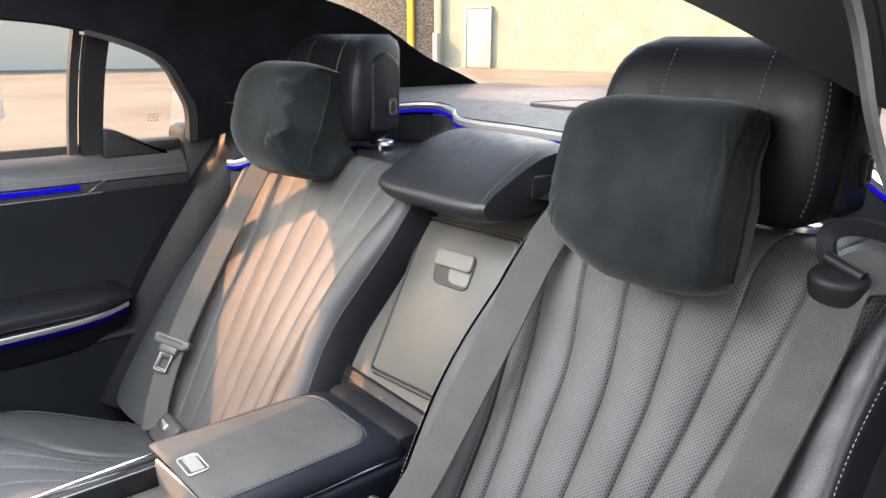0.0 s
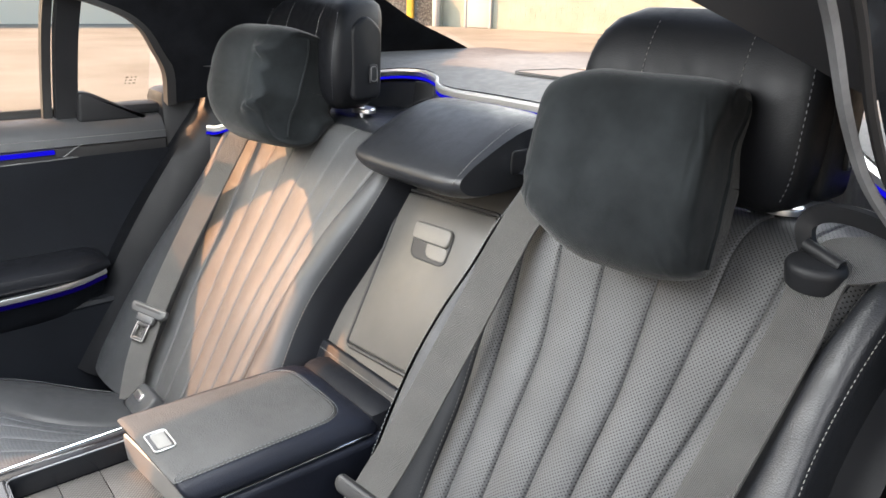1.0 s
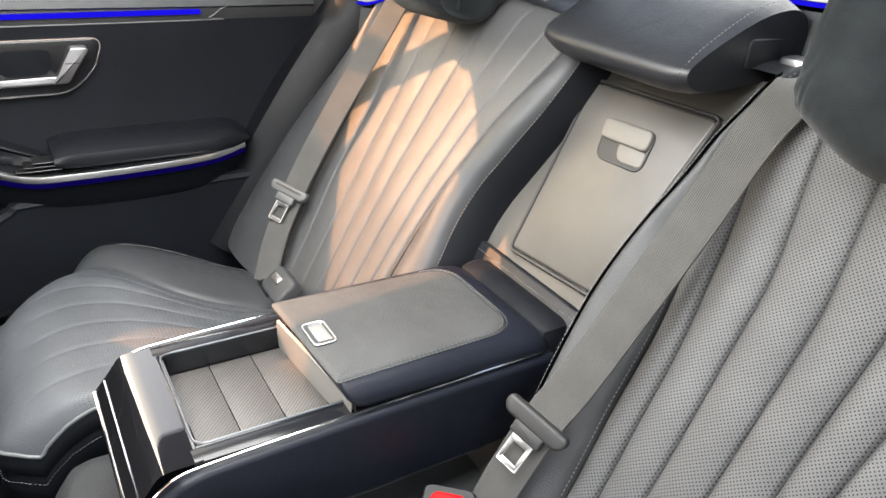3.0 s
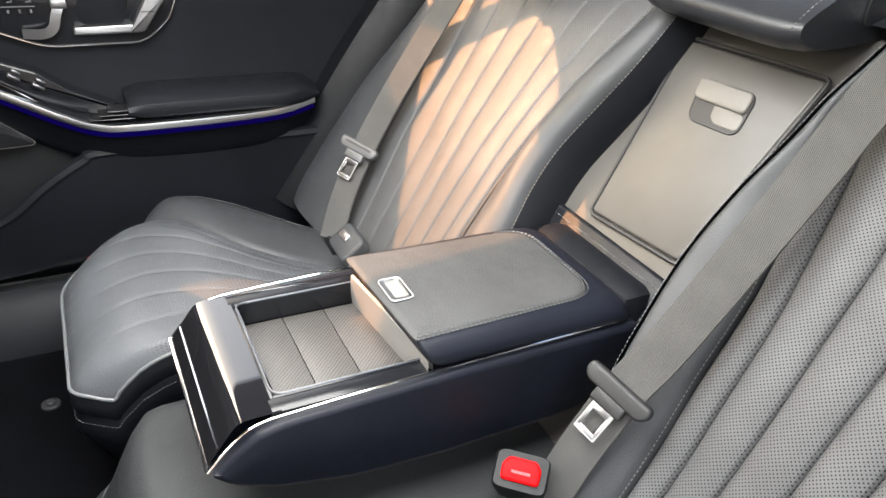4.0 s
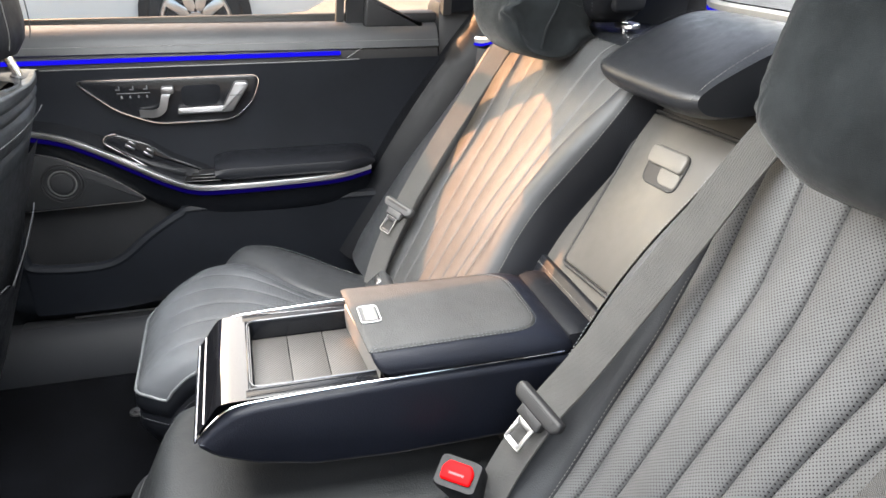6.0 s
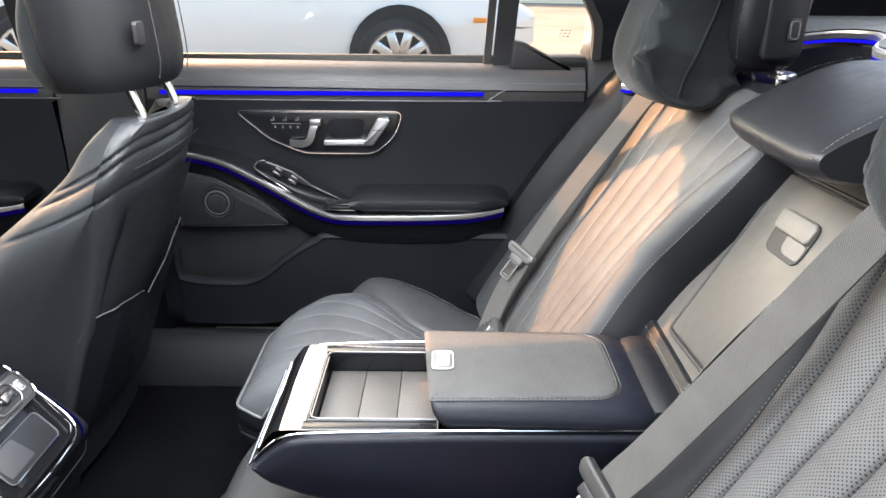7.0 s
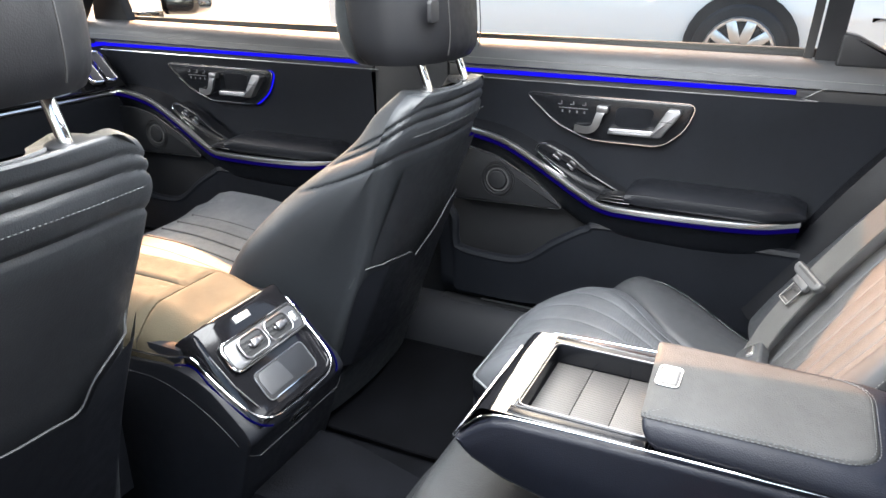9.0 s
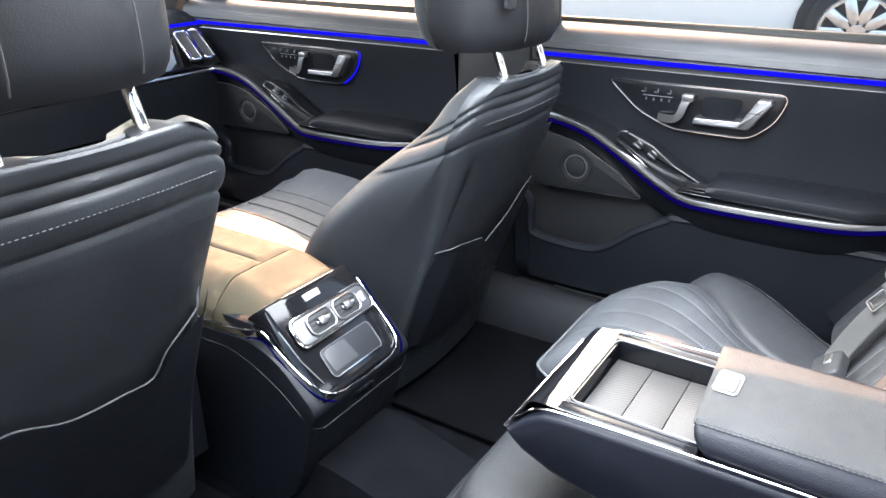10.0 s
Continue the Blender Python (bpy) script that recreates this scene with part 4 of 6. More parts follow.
def back_insert(a, v, near, seams):
    s = min(max(a, 0.0), 1.0) * FLUTES
    k = min(int(s), FLUTES - 1)
    f = s - k
    l, r = seams[k], seams[k + 1]
    w = l + (r - l) * f
    t = min(f, 1 - f) * (r - l)
    depth = 1 - 0.72 * smoothstep(0.40, 0.60, v)
    fade = 0.55 if near and k < 2 else 1.0
    # Far flutes are made flatter so that the sun shades them less.
    h = back_base(v, near) + (0.0076 if near else 0.0022) * (max(1 - (2 * f - 1) ** 2, 0.0) ** (0.75 if near else 1.0)) * depth * fade
    if 0 < round(s) < FLUTES:
        h -= (0.0026 if near else 0.0020) * math.exp(-(t / 0.0022) ** 2) * (0.45 + 0.55 * depth)
    edge = min(w - seams[0], seams[FLUTES] - w)
    h -= 0.008 * math.exp(-(edge / 0.005) ** 2)
    h += 0.0012 * noise.noise(Vector((w * 14, v * 9, 3.0 if near else 7.0)))
    return w, v, h


def bolster(l, r, v, a, hl, hr, height):
    edge = min(a, 1 - a) * (r - l)
    bump = math.sin(math.pi * min(max(a, 0.0), 1.0)) ** 0.7
    ripple = 0.0014 * noise.noise(Vector((a * 2.5, v * 16, l * 9)))
    return l + (r - l) * a, v, hl + (hr - hl) * a + height * bump + ripple * bump - 0.007 * math.exp(-(edge / 0.005) ** 2)


def inner_bolster(a, b, near):
    v = -0.04 + 0.66 * b
    l = seam_at(FLUTES, v, near)
    r = max(hermite_list(list(INNER_NEAR if near else INNER_FAR), v), l + 0.012)
    flat = 1 - 0.75 * smoothstep(0.40, 0.60, v)
    if near:
        return bolster(l, r, v, a, back_base(v, True) - 0.002, 0.006, 0.010 * flat)
    return bolster(l, r, v, a, -0.006, 0.006, 0.024 * flat)


def outer_bolster(a, b, near):
    v = -0.04 + 0.74 * b
    r = seam_at(0, v, near)
    l = hermite_list(list(OUTER_NEAR if near else OUTER_FAR), v)
    flat = 1 - 0.6 * smoothstep(0.45, 0.68, v)
    if near:
        return bolster(l, r, v, a, 0.004, back_base(v, True) - 0.002, 0.014 * flat)
    return bolster(l, r, v, a, 0.008, -0.006, 0.026 * flat)


def skirted(fn, nu, nv, drop=0.05):
    """A surface patch with its rim carried down behind, so that it has thickness."""
    def at(u, v):
        i, j = u * (nu + 1), v * (nv + 1)
        a = min(max((i - 1) / (nu - 1), 0.0), 1.0)
        b = min(max((j - 1) / (nv - 1), 0.0), 1.0)
        w, vv, h = fn(a, b)
        if i < 0.5 or i > nu + 0.5 or j < 0.5 or j > nv + 0.5:
            h -= drop
        return w, vv, h
    return at


SEAT_ROT = 55.8
# plan of the seat cushion: the edge of the fluted pad and the outer edge of its side bolster, (y, across)
PAD_EDGE = ((0.03, -0.222), (0.07, -0.226), (0.10, -0.212), (0.147, -0.172), (0.193, -0.120), (0.236, -0.072), (0.285, -0.040), (0.35, -0.020), (0.46, -0.005))
SIDE_EDGE = ((0.07, -0.232), (0.10, -0.258), (0.13, -0.277), (0.17, -0.286), (0.21, -0.282), (0.26, -0.262), (0.31, -0.232), (0.36, -0.200), (0.46, -0.150))
PAD_FLUTES = 7


def rear_seat(s, xc, label):
    """s = 1: the seat whose inner side lies towards +x; s = -1: mirrored, but fitted separately to the camera's view.
    """
    seat = thing("rear_seat", (xc, 0.42, 0.55), SEAT_ROT, 0, 0, label, "car seat", "rear seats")
    near = s < 0

    def put(name, fn, nu, nv, material, lab="", drop=0.05):
        at = skirted(fn, nu, nv, drop)

        def loc(u, v):
            w, vv, h = at(u, v)
            y, z = back_profile(vv, h)
            return (s * w, y, z)
        return part(name, g_grid(loc, nu + 2, nv + 2), material, seat, lab, local=True, angle=60)

    def on(w, v, h):
        y, z = back_profile(v, h)
        return Vector((s * w, y, z))

    @functools.lru_cache(None)
    def seams(v):
        return tuple(seam_at(k, v, near) for k in range(FLUTES + 1))

    def insert(a, b):
        v = round(-0.04 + 0.74 * b, 6)
        return back_insert(a, v, near, seams(v))
    put("backrest_insert", insert, 267, 64, M_PERF, "fluted perforated leather backrest panel")
    put("inner_bolster", lambda a, b: inner_bolster(a, b, near), 24, 56, M_BOLSTER)
    # Near bolster takes the darker copy, far one the lighter, for their light.
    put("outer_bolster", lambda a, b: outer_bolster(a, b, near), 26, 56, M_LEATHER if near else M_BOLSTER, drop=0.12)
    inner_edge = INNER_NEAR if near else INNER_FAR

    # side of the backrest towards the middle, darkened for shade, in two overlapping folds
    def side_fold(a, b):
        v = -0.10 + 0.70 * a
        w0 = hermite_list(list(inner_edge), v)
        k = math.sin(b * math.pi / 2)
        return on(w0 + 0.020 * math.sin(b * math.pi) ** 0.7 * (1 - 0.4 * smoothstep(0.3, 0.6, v)), v, 0.004 - 0.115 * k)
    part("inner_side", g_grid(lambda a, b: tuple(side_fold(a, b)), 40, 12), M_LEATHER_DARK, seat, "smooth black leather side, its shade in the colour", local=True)
    part("side_seam", g_tube([side_fold((i + 1) / 42, 0.42 + 0.22 * math.sin(math.pi * (i / 40) ** 0.8)) + Vector((s * 0.001, 0, 0.001)) for i in range(41)], 0.0018, 6, (0, 0, 1)), M_RUBBER, seat, local=True)
    vs = [i * 0.015 - 0.03 for i in range(41)]
    part("edge_stitch", g_stitch([on(hermite_list(list(inner_edge), v), v, 0.0055 if near else 0.0055) for v in vs], [Vector((s * 0.5, 0, 1))] * len(vs)), M_PIPING if near else M_THREAD, seat, "pale contrast stitching", local=True)
    vs = [0.0 + i * 0.014 for i in range(44)]
    part("insert_stitch", g_stitch([on(seam_at(FLUTES, v, near) + 0.004, v, back_base(v, near) - 0.001) for v in vs], Vector((0.0, 0, 1))), M_THREAD, seat, "pale contrast stitching", local=True)
    if not near:
        # Black tubes along the crease stand in for the shade in it.
        part("insert_shade", g_tube([on(seam_at(FLUTES, v, near) + 0.001, v, back_base(v, near) - 0.004) for v in vs], 0.0030, 6), M_RUBBER, seat, "black tube for the shade beside the insert", local=True)
        part("insert_shade", g_tube([on(seam_at(FLUTES, v, False) + 0.003, v, back_base(v, False) + 0.0015) for v in [0.10 + i * 0.0125 for i in range(38)]], 0.0026, 6, (0, 0, 1)), M_RUBBER, seat, "black tube over the insert crease, for its shade", local=True)
    if near:
        vs = [0.2 + i * 0.012 for i in range(40)]
        part("outer_stitch", g_stitch([on(seam_at(0, v, near) - 0.004, v, back_base(v, near) + 0.0005) for v in vs], Vector((0.0, 0, 1))), M_THREAD, seat, "pale contrast stitching", local=True)
        part("rim_stitch", g_stitch([on(hermite_list(list(OUTER_NEAR), v) + 0.003, v, 0.0045) for v in vs], Vector((0.3, 0, 1))), M_THREAD, seat, "pale contrast stitching", local=True)
    for k in range(1, FLUTES):
        line = []
        for i in range(44):
            v = 0.30 + 0.38 * i / 43
            w, vv, h = back_insert(k / FLUTES, v, near, seams(round(v, 6)))
            line.append(on(w + 0.0025, vv, h + 0.0012))
        part("flute_stitch", g_stitch(line, Vector((0, 0.2, 1)), 0.005, 0.0028, 0.0004), M_PIPING, seat, local=True)
    # shell behind
    shell = [[on(w * sx, v, -0.06) for w in (-0.24, -0.1, 0.1, 0.27)] for sx, v in ((1, -0.1), (1, 0.2), (1, 0.5), (1, 0.66), (0.98, 0.74))]
    ring = [r + [p + Vector((0, 0.03, -0.08)) for p in reversed(r)] for r in shell]
    part("backrest_shell", g_loft(ring), M_PLASTIC, seat, local=True)
    part("shoulder", g_grid(lambda a, b: tuple(on(-0.285 + 0.57 * a, 0.60 + 0.19 * b, -0.004 + 0.004 * math.sin(math.pi * a))), 20, 10), M_LEATHER, seat, local=True)

    # cushion, in world axes
    def cushion(fn, nu, nv, name, material, lab):
        def loc(u, v):
            i, j = u * (nu + 1), v * (nv + 1)
            a = min(max((i - 1) / (nu - 1), 0.0), 1.0)
            b = min(max((j - 1) / (nv - 1), 0.0), 1.0)
            w, y, z = fn(a, b)
            if i < 0.5 or i > nu + 0.5 or j < 0.5 or j > nv + 0.5:
                z -= 0.012
            return (xc + s * w, y, z)
        return part(name, g_grid(loc, nu + 2, nv + 2), material, seat, lab, angle=60)

    def front(w):
        """Straight front edge, a tight inner corner and a wide sweep to the outside."""
        inner = 0.055 * max((w - 0.155) / 0.045, 0.0) ** 2.6
        outer = 0.103 * max((-0.06 - w) / 0.165, 0.0) ** 1.7
        return -0.037 + inner + outer

    def height(w, y):
        d = y - front(w)
        return hermite_list([(-0.02, 0.512), (0.0, 0.524), (0.012, 0.540), (0.035, 0.560), (0.08, 0.580), (0.16, 0.590), (0.4, 0.590)], d) - 0.060 * smoothstep(0.14, 0.46, y)

    def pad_left(y):
        return hermite_list(list(PAD_EDGE), y)

    def seat_pad(a, b):
        r = 0.198
        w = -0.222 + (r + 0.222) * a
        for _ in range(3):
            y = front(w) + (0.46 - front(w)) * b
            l = pad_left(y)
            w = l + (r - l) * a
        q = a * PAD_FLUTES
        t = abs(q - round(q)) / PAD_FLUTES * (r - l)
        f = q - math.floor(q)
        depth = smoothstep(0.0, 0.07, y - front(w) - 0.022) * (1 - 0.5 * smoothstep(0.2, 0.4, y))
        groove = (0.0016 * (max(1 - (2 * f - 1) ** 2, 0.0) ** 0.6) - 0.0012 * math.exp(-(t / 0.0026) ** 2)) * depth
        e = min(a, 1 - a) * (r - l)
        side = 0.016 * smoothstep(0.09, 0.0, a * (r - l)) * smoothstep(0.0, 0.10, y)
        return w, y, height(w, y) + groove - side - 0.006 * math.exp(-(e / 0.006) ** 2) + 0.0014 * noise.noise(Vector((w * 13, y * 11, 2.0)))

    def seat_side(a, b):
        y = 0.072 + 0.388 * b
        l, r = hermite_list(list(SIDE_EDGE), y), pad_left(y) + 0.001
        w = l + (r - l) * a
        e = min(a, 1 - a) * (r - l)
        rise = smoothstep(0.06, 0.16, y)
        z = height(r, y) - 0.020 - 0.012 * (1 - rise) + (0.022 * math.sin(math.pi * min(max(a, 0.0), 1.0) ** 0.8) ** 0.7) * rise
        return w, y, z - 0.018 * (1 - a) - 0.006 * math.exp(-(e / 0.005) ** 2)
    cushion(seat_pad, 150, 60, "cushion_pad", M_CUSHION_LIT, "fluted leather seat pad")
    cushion(seat_side, 24, 40, "cushion_bolster", M_BOLSTER, "")
    part("side_stitch", g_stitch([Vector((xc + s * w, y, z + 0.003)) for w, y, z in [seat_side(0.04, i / 50) for i in range(51)]], (0, 0, 1)), M_PIPING, seat)
    rim = [seat_pad(0.0, 0.10 * (1 - i / 8)) for i in range(8)] + [seat_pad(i / 40, 0.0) for i in range(41)] + [seat_pad(1.0, 0.02 + 0.06 * i) for i in range(14)]
    pts = [Vector((xc + s * w, y - 0.003, z - 0.002)) for w, y, z in rim]
    part("piping", g_tube(catmull([tuple(p) for p in pts], 2), 0.0026, 8), M_PIPING, seat, "grey piping round the cushion front")
    mid = Vector((xc, 0.22, 0))

    def inset(p, k, drop):
        d = Vector((mid.x - p.x, mid.y - p.y, 0)).normalized()
        return p + d * k + Vector((0, 0, -drop))
    apron = [[inset(p, k, drop) for p in pts] for k, drop in ((0.001, 0.001), (-0.003, 0.012), (-0.003, 0.028), (0.002, 0.036), (0.0, 0.042), (-0.002, 0.060), (0.006, 0.085), (0.035, 0.14), (0.06, 0.22))]
    part("cushion_front", g_loft(apron, False, False), M_LEATHER_DARK, seat, "black leather cushion front, darkened for shade")
    part("front_seam", g_stitch([inset(p, -0.001, 0.047) for p in pts], (0, -1, 0.3)), M_PIPING, seat)
    part("seat_base", g_box(xc - 0.20, xc + 0.20, 0.10, 0.45, 0.31, 0.50, 0.02), M_CARPET, seat)
    return seat


rear_seat(1, -0.40, "dark perforated leather rear seat, fluted, half in sunlight")
rear_seat(-1, 0.40, "dark perforated leather rear seat beside the open door")


def head_restraint(xc, tilt, label):
    """A wide winged rear headrest on two posts."""
    h = thing("headrest", (xc, 0.86, 1.05), label=label, category="headrest", group="rear headrests")
    rings = []
    for i in range(17):
        u = i / 16
        z = 1.065 + 0.185 * u
        k = (1 - abs(2 * u - 1) ** 3.2) ** 0.5 if 0 < i < 16 else 0.05
        hw, dp = 0.135 * (0.84 + 0.16 * k), 0.055 * (0.55 + 0.45 * k)
        yc = 0.795 + 0.02 * u - 0.012 * math.sin(math.pi * u)
        ring = []
        for q in range(36):
            a = 2 * math.pi * q / 36
            cx, sy = math.cos(a), math.sin(a)
            x = hw * math.copysign(abs(cx) ** 0.42, cx) * (0.80 + 0.20 * k)
            y = dp * math.copysign(abs(sy) ** 0.55, sy)
            y -= 0.030 * (x / 0.135) ** 2 * (1 if sy < 0.3 else 0.6)
            ring.append(Vector((xc + x, yc + y, z)))
        rings.append(ring)
    body = part("cushion", g_loft(rings), M_HEAD, h)
    for sx in (-0.055, 0.055):
        line = [Vector((xc + sx, rings[i][27].y - 0.0062, rings[i][0].z)) for i in range(1, 16)]
        part("seam", g_stitch(line, (0, -1, 0), 0.006), M_THREAD, body)
    for sx in (-1, 1):
        side = [r[0 if sx > 0 else 18] for r in rings[2:15]]
        part("side_seam", g_stitch([p + Vector((-0.010 * sx, -0.036, 0)) for p in side], (sx * 0.5, -1, 0), 0.006), M_PIPING, body)
        ob = round_outline([(-0.028, 1.085), (0.030, 1.085), (0.034, 1.20), (0.006, 1.225), (-0.026, 1.205)], 0.014)
        wing = g_xf(g_prism(ob, 0.010, 0.006), Matrix(((0, 0, sx, xc + sx * 0.128), (1, 0, 0, 0.785), (0, 1, 0, 0), (0, 0, 0, 1))))
        part("wing_panel", wing, M_HEAD, h)
        bt = g_xf(g_prism(rrect(0.017, 0.032, 0.006), 0.006, 0.002), Matrix(((0, 0, sx, xc + sx * 0.136), (1, 0, 0, 0.798), (0, 1, 0, 1.128), (0, 0, 0, 1))))
        b = part("release_button", bt, M_PLASTIC, h, "black release button")
        part("button_rim", g_xf(g_tube([(p.x, p.y, 0.006) for p in rrect(0.012, 0.024, 0.005) + rrect(0.012, 0.024, 0.005)[:1]], 0.001, 6), Matrix(((0, 0, sx, xc + sx * 0.136), (1, 0, 0, 0.798), (0, 1, 0, 1.128), (0, 0, 0, 1)))), M_BAR, b)
        part("post", g_tube([(xc + sx * 0.07, 0.825, 1.0), (xc + sx * 0.07, 0.812, 1.09)], 0.007, 10), M_CHROME, h, "chrome post")
        part("post_ring", g_xf(g_prism([(0.028 * math.cos(a * 0.3142), 0.019 * math.sin(a * 0.3142)) for a in range(20)], 0.008, 0.003), pose(xc + sx * 0.07, 0.822, 1.053, 0, 0, 0)), M_ALU, h)
    return h


head_restraint(-0.40, 0, "black leather winged headrest on chrome posts")
head_restraint(0.385, 0, "black leather winged headrest beside the open door")


def head_pillow(xc, zc, yaw, thick, wide, tall_half, blunt, fold, taper, label):
    """A soft suede comfort pillow: full in the middle, gathered into an upright seam at each end."""
    p0 = pose(xc, 0.688, zc, -16, 0, yaw)

    def at(u, v):
        th, e = 2 * math.pi * u, math.sin(math.pi * (v - 0.5))
        k = abs(e)
        cy, cz = math.cos(th), math.sin(th)
        full = max(1 - k ** blunt, 0.0) ** 0.5
        tall = 1 - 0.16 * k ** 6
        y = thick * math.copysign(abs(cy) ** 0.75, cy) * full
        z = tall_half * math.copysign(abs(cz) ** (0.50 + 0.3 * (1 - full)), cz) * tall
        if z > 0:
            z *= 1 - 0.45 * taper * smoothstep(0.3, 1.0, -e)
        if z < 0:
            z *= 1 - taper * smoothstep(0.1, 1.0, -e)
        pull = smoothstep(0.86, 1.0, k)
        gather = smoothstep(0.55, 0.93, k) * (1 - smoothstep(0.94, 1.0, k))
        seed = xc * 13
        ridge = 1 - min(abs(noise.noise(Vector((z * 19 + 5 * k, seed + (2 if e > 0 else 9), 0.5 * math.copysign(1, cy) + 2 * k)))) * 3.2, 1.0)
        crease = (0.35 if fold > 1 else 0.6) * fold * (0.020 * ridge ** 1.6 - 0.008 + 0.012 * noise.noise(Vector((z * 46, seed + 5, cy + 3 * k)))) * gather
        if e > 0 and fold > 1:
            run = smoothstep(0.52, 0.82, e) * (1 - smoothstep(0.93, 1.0, e))
            for z0, lean, wd in ((0.040, 0.030, 0.008), (0.010, -0.010, 0.010), (-0.030, -0.040, 0.008)):
                crease -= 0.017 * run * math.exp(-((z - z0 - lean * (1 - e)) / wd) ** 2)
        soft = noise.noise(Vector((e * 1.1 + seed, y * 8, z * 9))) * 0.005
        x = wide * e - math.copysign(0.014 * fold * pull * (1 + 0.8 * noise.noise(Vector((seed, z * 22, 2.0)))), e)
        return (x, y + math.copysign(crease, cy) + soft, z + soft * 0.6 - 0.008 * (1 - k * k) * (1 if cz < 0 else 0.0))
    t = thing("pillow", tuple(p0.translation), label=label, category="pillow", group="headrest pillows")
    cover = part("cover", g_xf(g_grid(at, 96, 130), p0), M_SUEDE, t, angle=80)
    for side in (0, 1):
        part("end_seam", g_tube([p0 @ Vector(at(0.25 - 0.5 * i / 24, side)) for i in range(25)], 0.0026, 6, (0, 1, 0)), M_SUEDE, cover)
    return t


head_pillow(-0.420, 1.102, 2, 0.086, 0.110, 0.098, 5, 1.2, 0.50, "dark grey suede pillow hung on a headrest, creased")
head_pillow(0.362, 1.098, 6, 0.058, 0.110, 0.094, 6, 0.55, 0.28, "dark grey suede pillow hung on a headrest, plump")

# ---- middle of the rear bench ----
PANEL_ROT = 90 - math.degrees(math.atan(0.66))
mid = thing("bench_divider", (0, 0.606, 0.748), PANEL_ROT, 0, 0, "grey vinyl middle backrest with a flush hatch", "seat back")
part("backing", g_xf(g_prism(round_outline([(-0.125, -0.30), (0.150, -0.30), (0.180, 0.33), (-0.135, 0.33)], 0.01), 0.03, 0.004), pose(0, 0, -0.035)), M_PANEL, mid, local=True)
hatch = [(-0.062, 0.012), (0.094, 0.022), (0.110, 0.267), (-0.095, 0.260)]
part("hatch", g_xf(g_prism(round_outline(hatch, 0.008), 0.006, 0.003), pose(0, 0, -0.004)), M_PANEL, mid, "flush grey hatch", local=True)
gap = round_outline([(p[0] * 1.03, p[1] + (0.004 if p[1] > 0.1 else -0.004)) for p in hatch], 0.01)
part("hatch_gap", g_tube([(p.x, p.y, 0.0004) for p in gap + gap[:1]], 0.0030, 6), M_RUBBER, mid, local=True)
cup_o = round_outline([(-0.037, 0.223), (0.048, 0.227), (0.056, 0.174), (-0.020, 0.170)], 0.014)
# Flat black plate for the cup's shade; the paler plate is its lit floor.
cup = part("pull_cup_shade", g_xf(g_prism(cup_o, 0.002, 0.001), pose(0, 0, 0.0015)), M_RUBBER, mid, "flat black plate in place of the pull cup's shaded recess", local=True)
part("cup_rim", g_tube([(p.x, p.y, 0.0030) for p in cup_o + cup_o[:1]], 0.0012, 6), M_RUBBER, cup, local=True)
part("pull_flap", g_xf(g_prism(round_outline([(-0.036, 0.2225), (0.047, 0.2265), (0.051, 0.1995), (-0.029, 0.1960)], 0.009), 0.007, 0.003), pose(0, 0, 0.002)), M_FLAP, cup, "satin grey pull flap", local=True)
part("cup_floor_lit", g_xf(g_prism(round_outline([(0.004, 0.199), (0.051, 0.199), (0.0535, 0.1790), (0.020, 0.1770), (0.010, 0.182)], 0.007), 0.0015, 0.0006), pose(0, 0, 0.003)), M_FLAP, cup, local=True)
part("lower_block", g_xf(g_prism(round_outline([(-0.12, -0.10), (0.12, -0.10), (0.12, -0.004), (-0.12, -0.004)], 0.008), 0.014, 0.006), pose(0, 0, -0.01)), M_LEATHER_DARK, mid, "black block under the hatch", local=True)
part("block_stitch", g_stitch([(-0.11 + 0.02 * i, -0.018, 0.005) for i in range(12)], (0, 0, 1)), M_THREAD, mid, local=True)

pad = thing("middle_headrest", (0, 0.75, 1.03), label="black leather wedge shaped middle headrest", category="headrest")
rings = []
for i in range(15):
    u = -1 + 2 * i / 14
    k = (1 - abs(u) ** 5) ** 0.5 if 0 < i < 14 else 0.25
    x = 0.122 * u
    prof = [(0.664, 1.030), (0.668, 1.016), (0.690, 1.004), (0.74, 1.002), (0.82, 1.015), (0.85, 1.03), (0.85, 1.085), (0.835, 1.104), (0.81, 1.108), (0.765, 1.096), (0.70, 1.060), (0.674, 1.042)]
    cy, cz = 0.76, 1.05
    rings.append([Vector((x * (1 + 0.05 * smoothstep(0.70, 0.85, y)), cy + (y - cy) * (0.90 + 0.10 * k), cz + (z - cz) * (0.72 + 0.28 * k))) for y, z in catmull(prof, 3, True) and [(p.x, p.y) for p in catmull([(a, b) for a, b in prof], 3, True)]])
part("cushion", g_loft(rings), M_LEATHER, pad)
for sx in (-1, 1):
    line = catmull([(0.112 * sx, 0.668, 1.034), (0.113 * sx, 0.70, 1.060), (0.114 * sx, 0.765, 1.095), (0.115 * sx, 0.82, 1.107)], 8)
    part("stitch", g_stitch(line, Vector((sx * 0.5, -0.3, 1))), M_THREAD if sx > 0 else M_LEATHER, pad)
    lp = g_xf(g_prism(rrect(0.06, 0.034, 0.008), 0.006, 0.003), Matrix(((0, 0, sx, sx * 0.121), (1, 0, 0, 0.785), (0, 1, 0, 1.050), (0, 0, 0, 1))))
    part("latch", lp, M_PLASTIC, pad, "black latch in the side")

arm = thing("folding_console", (0, 0.35, 0.60), label="folded down centre armrest with open tray, black leather and gloss trim", category="armrest")
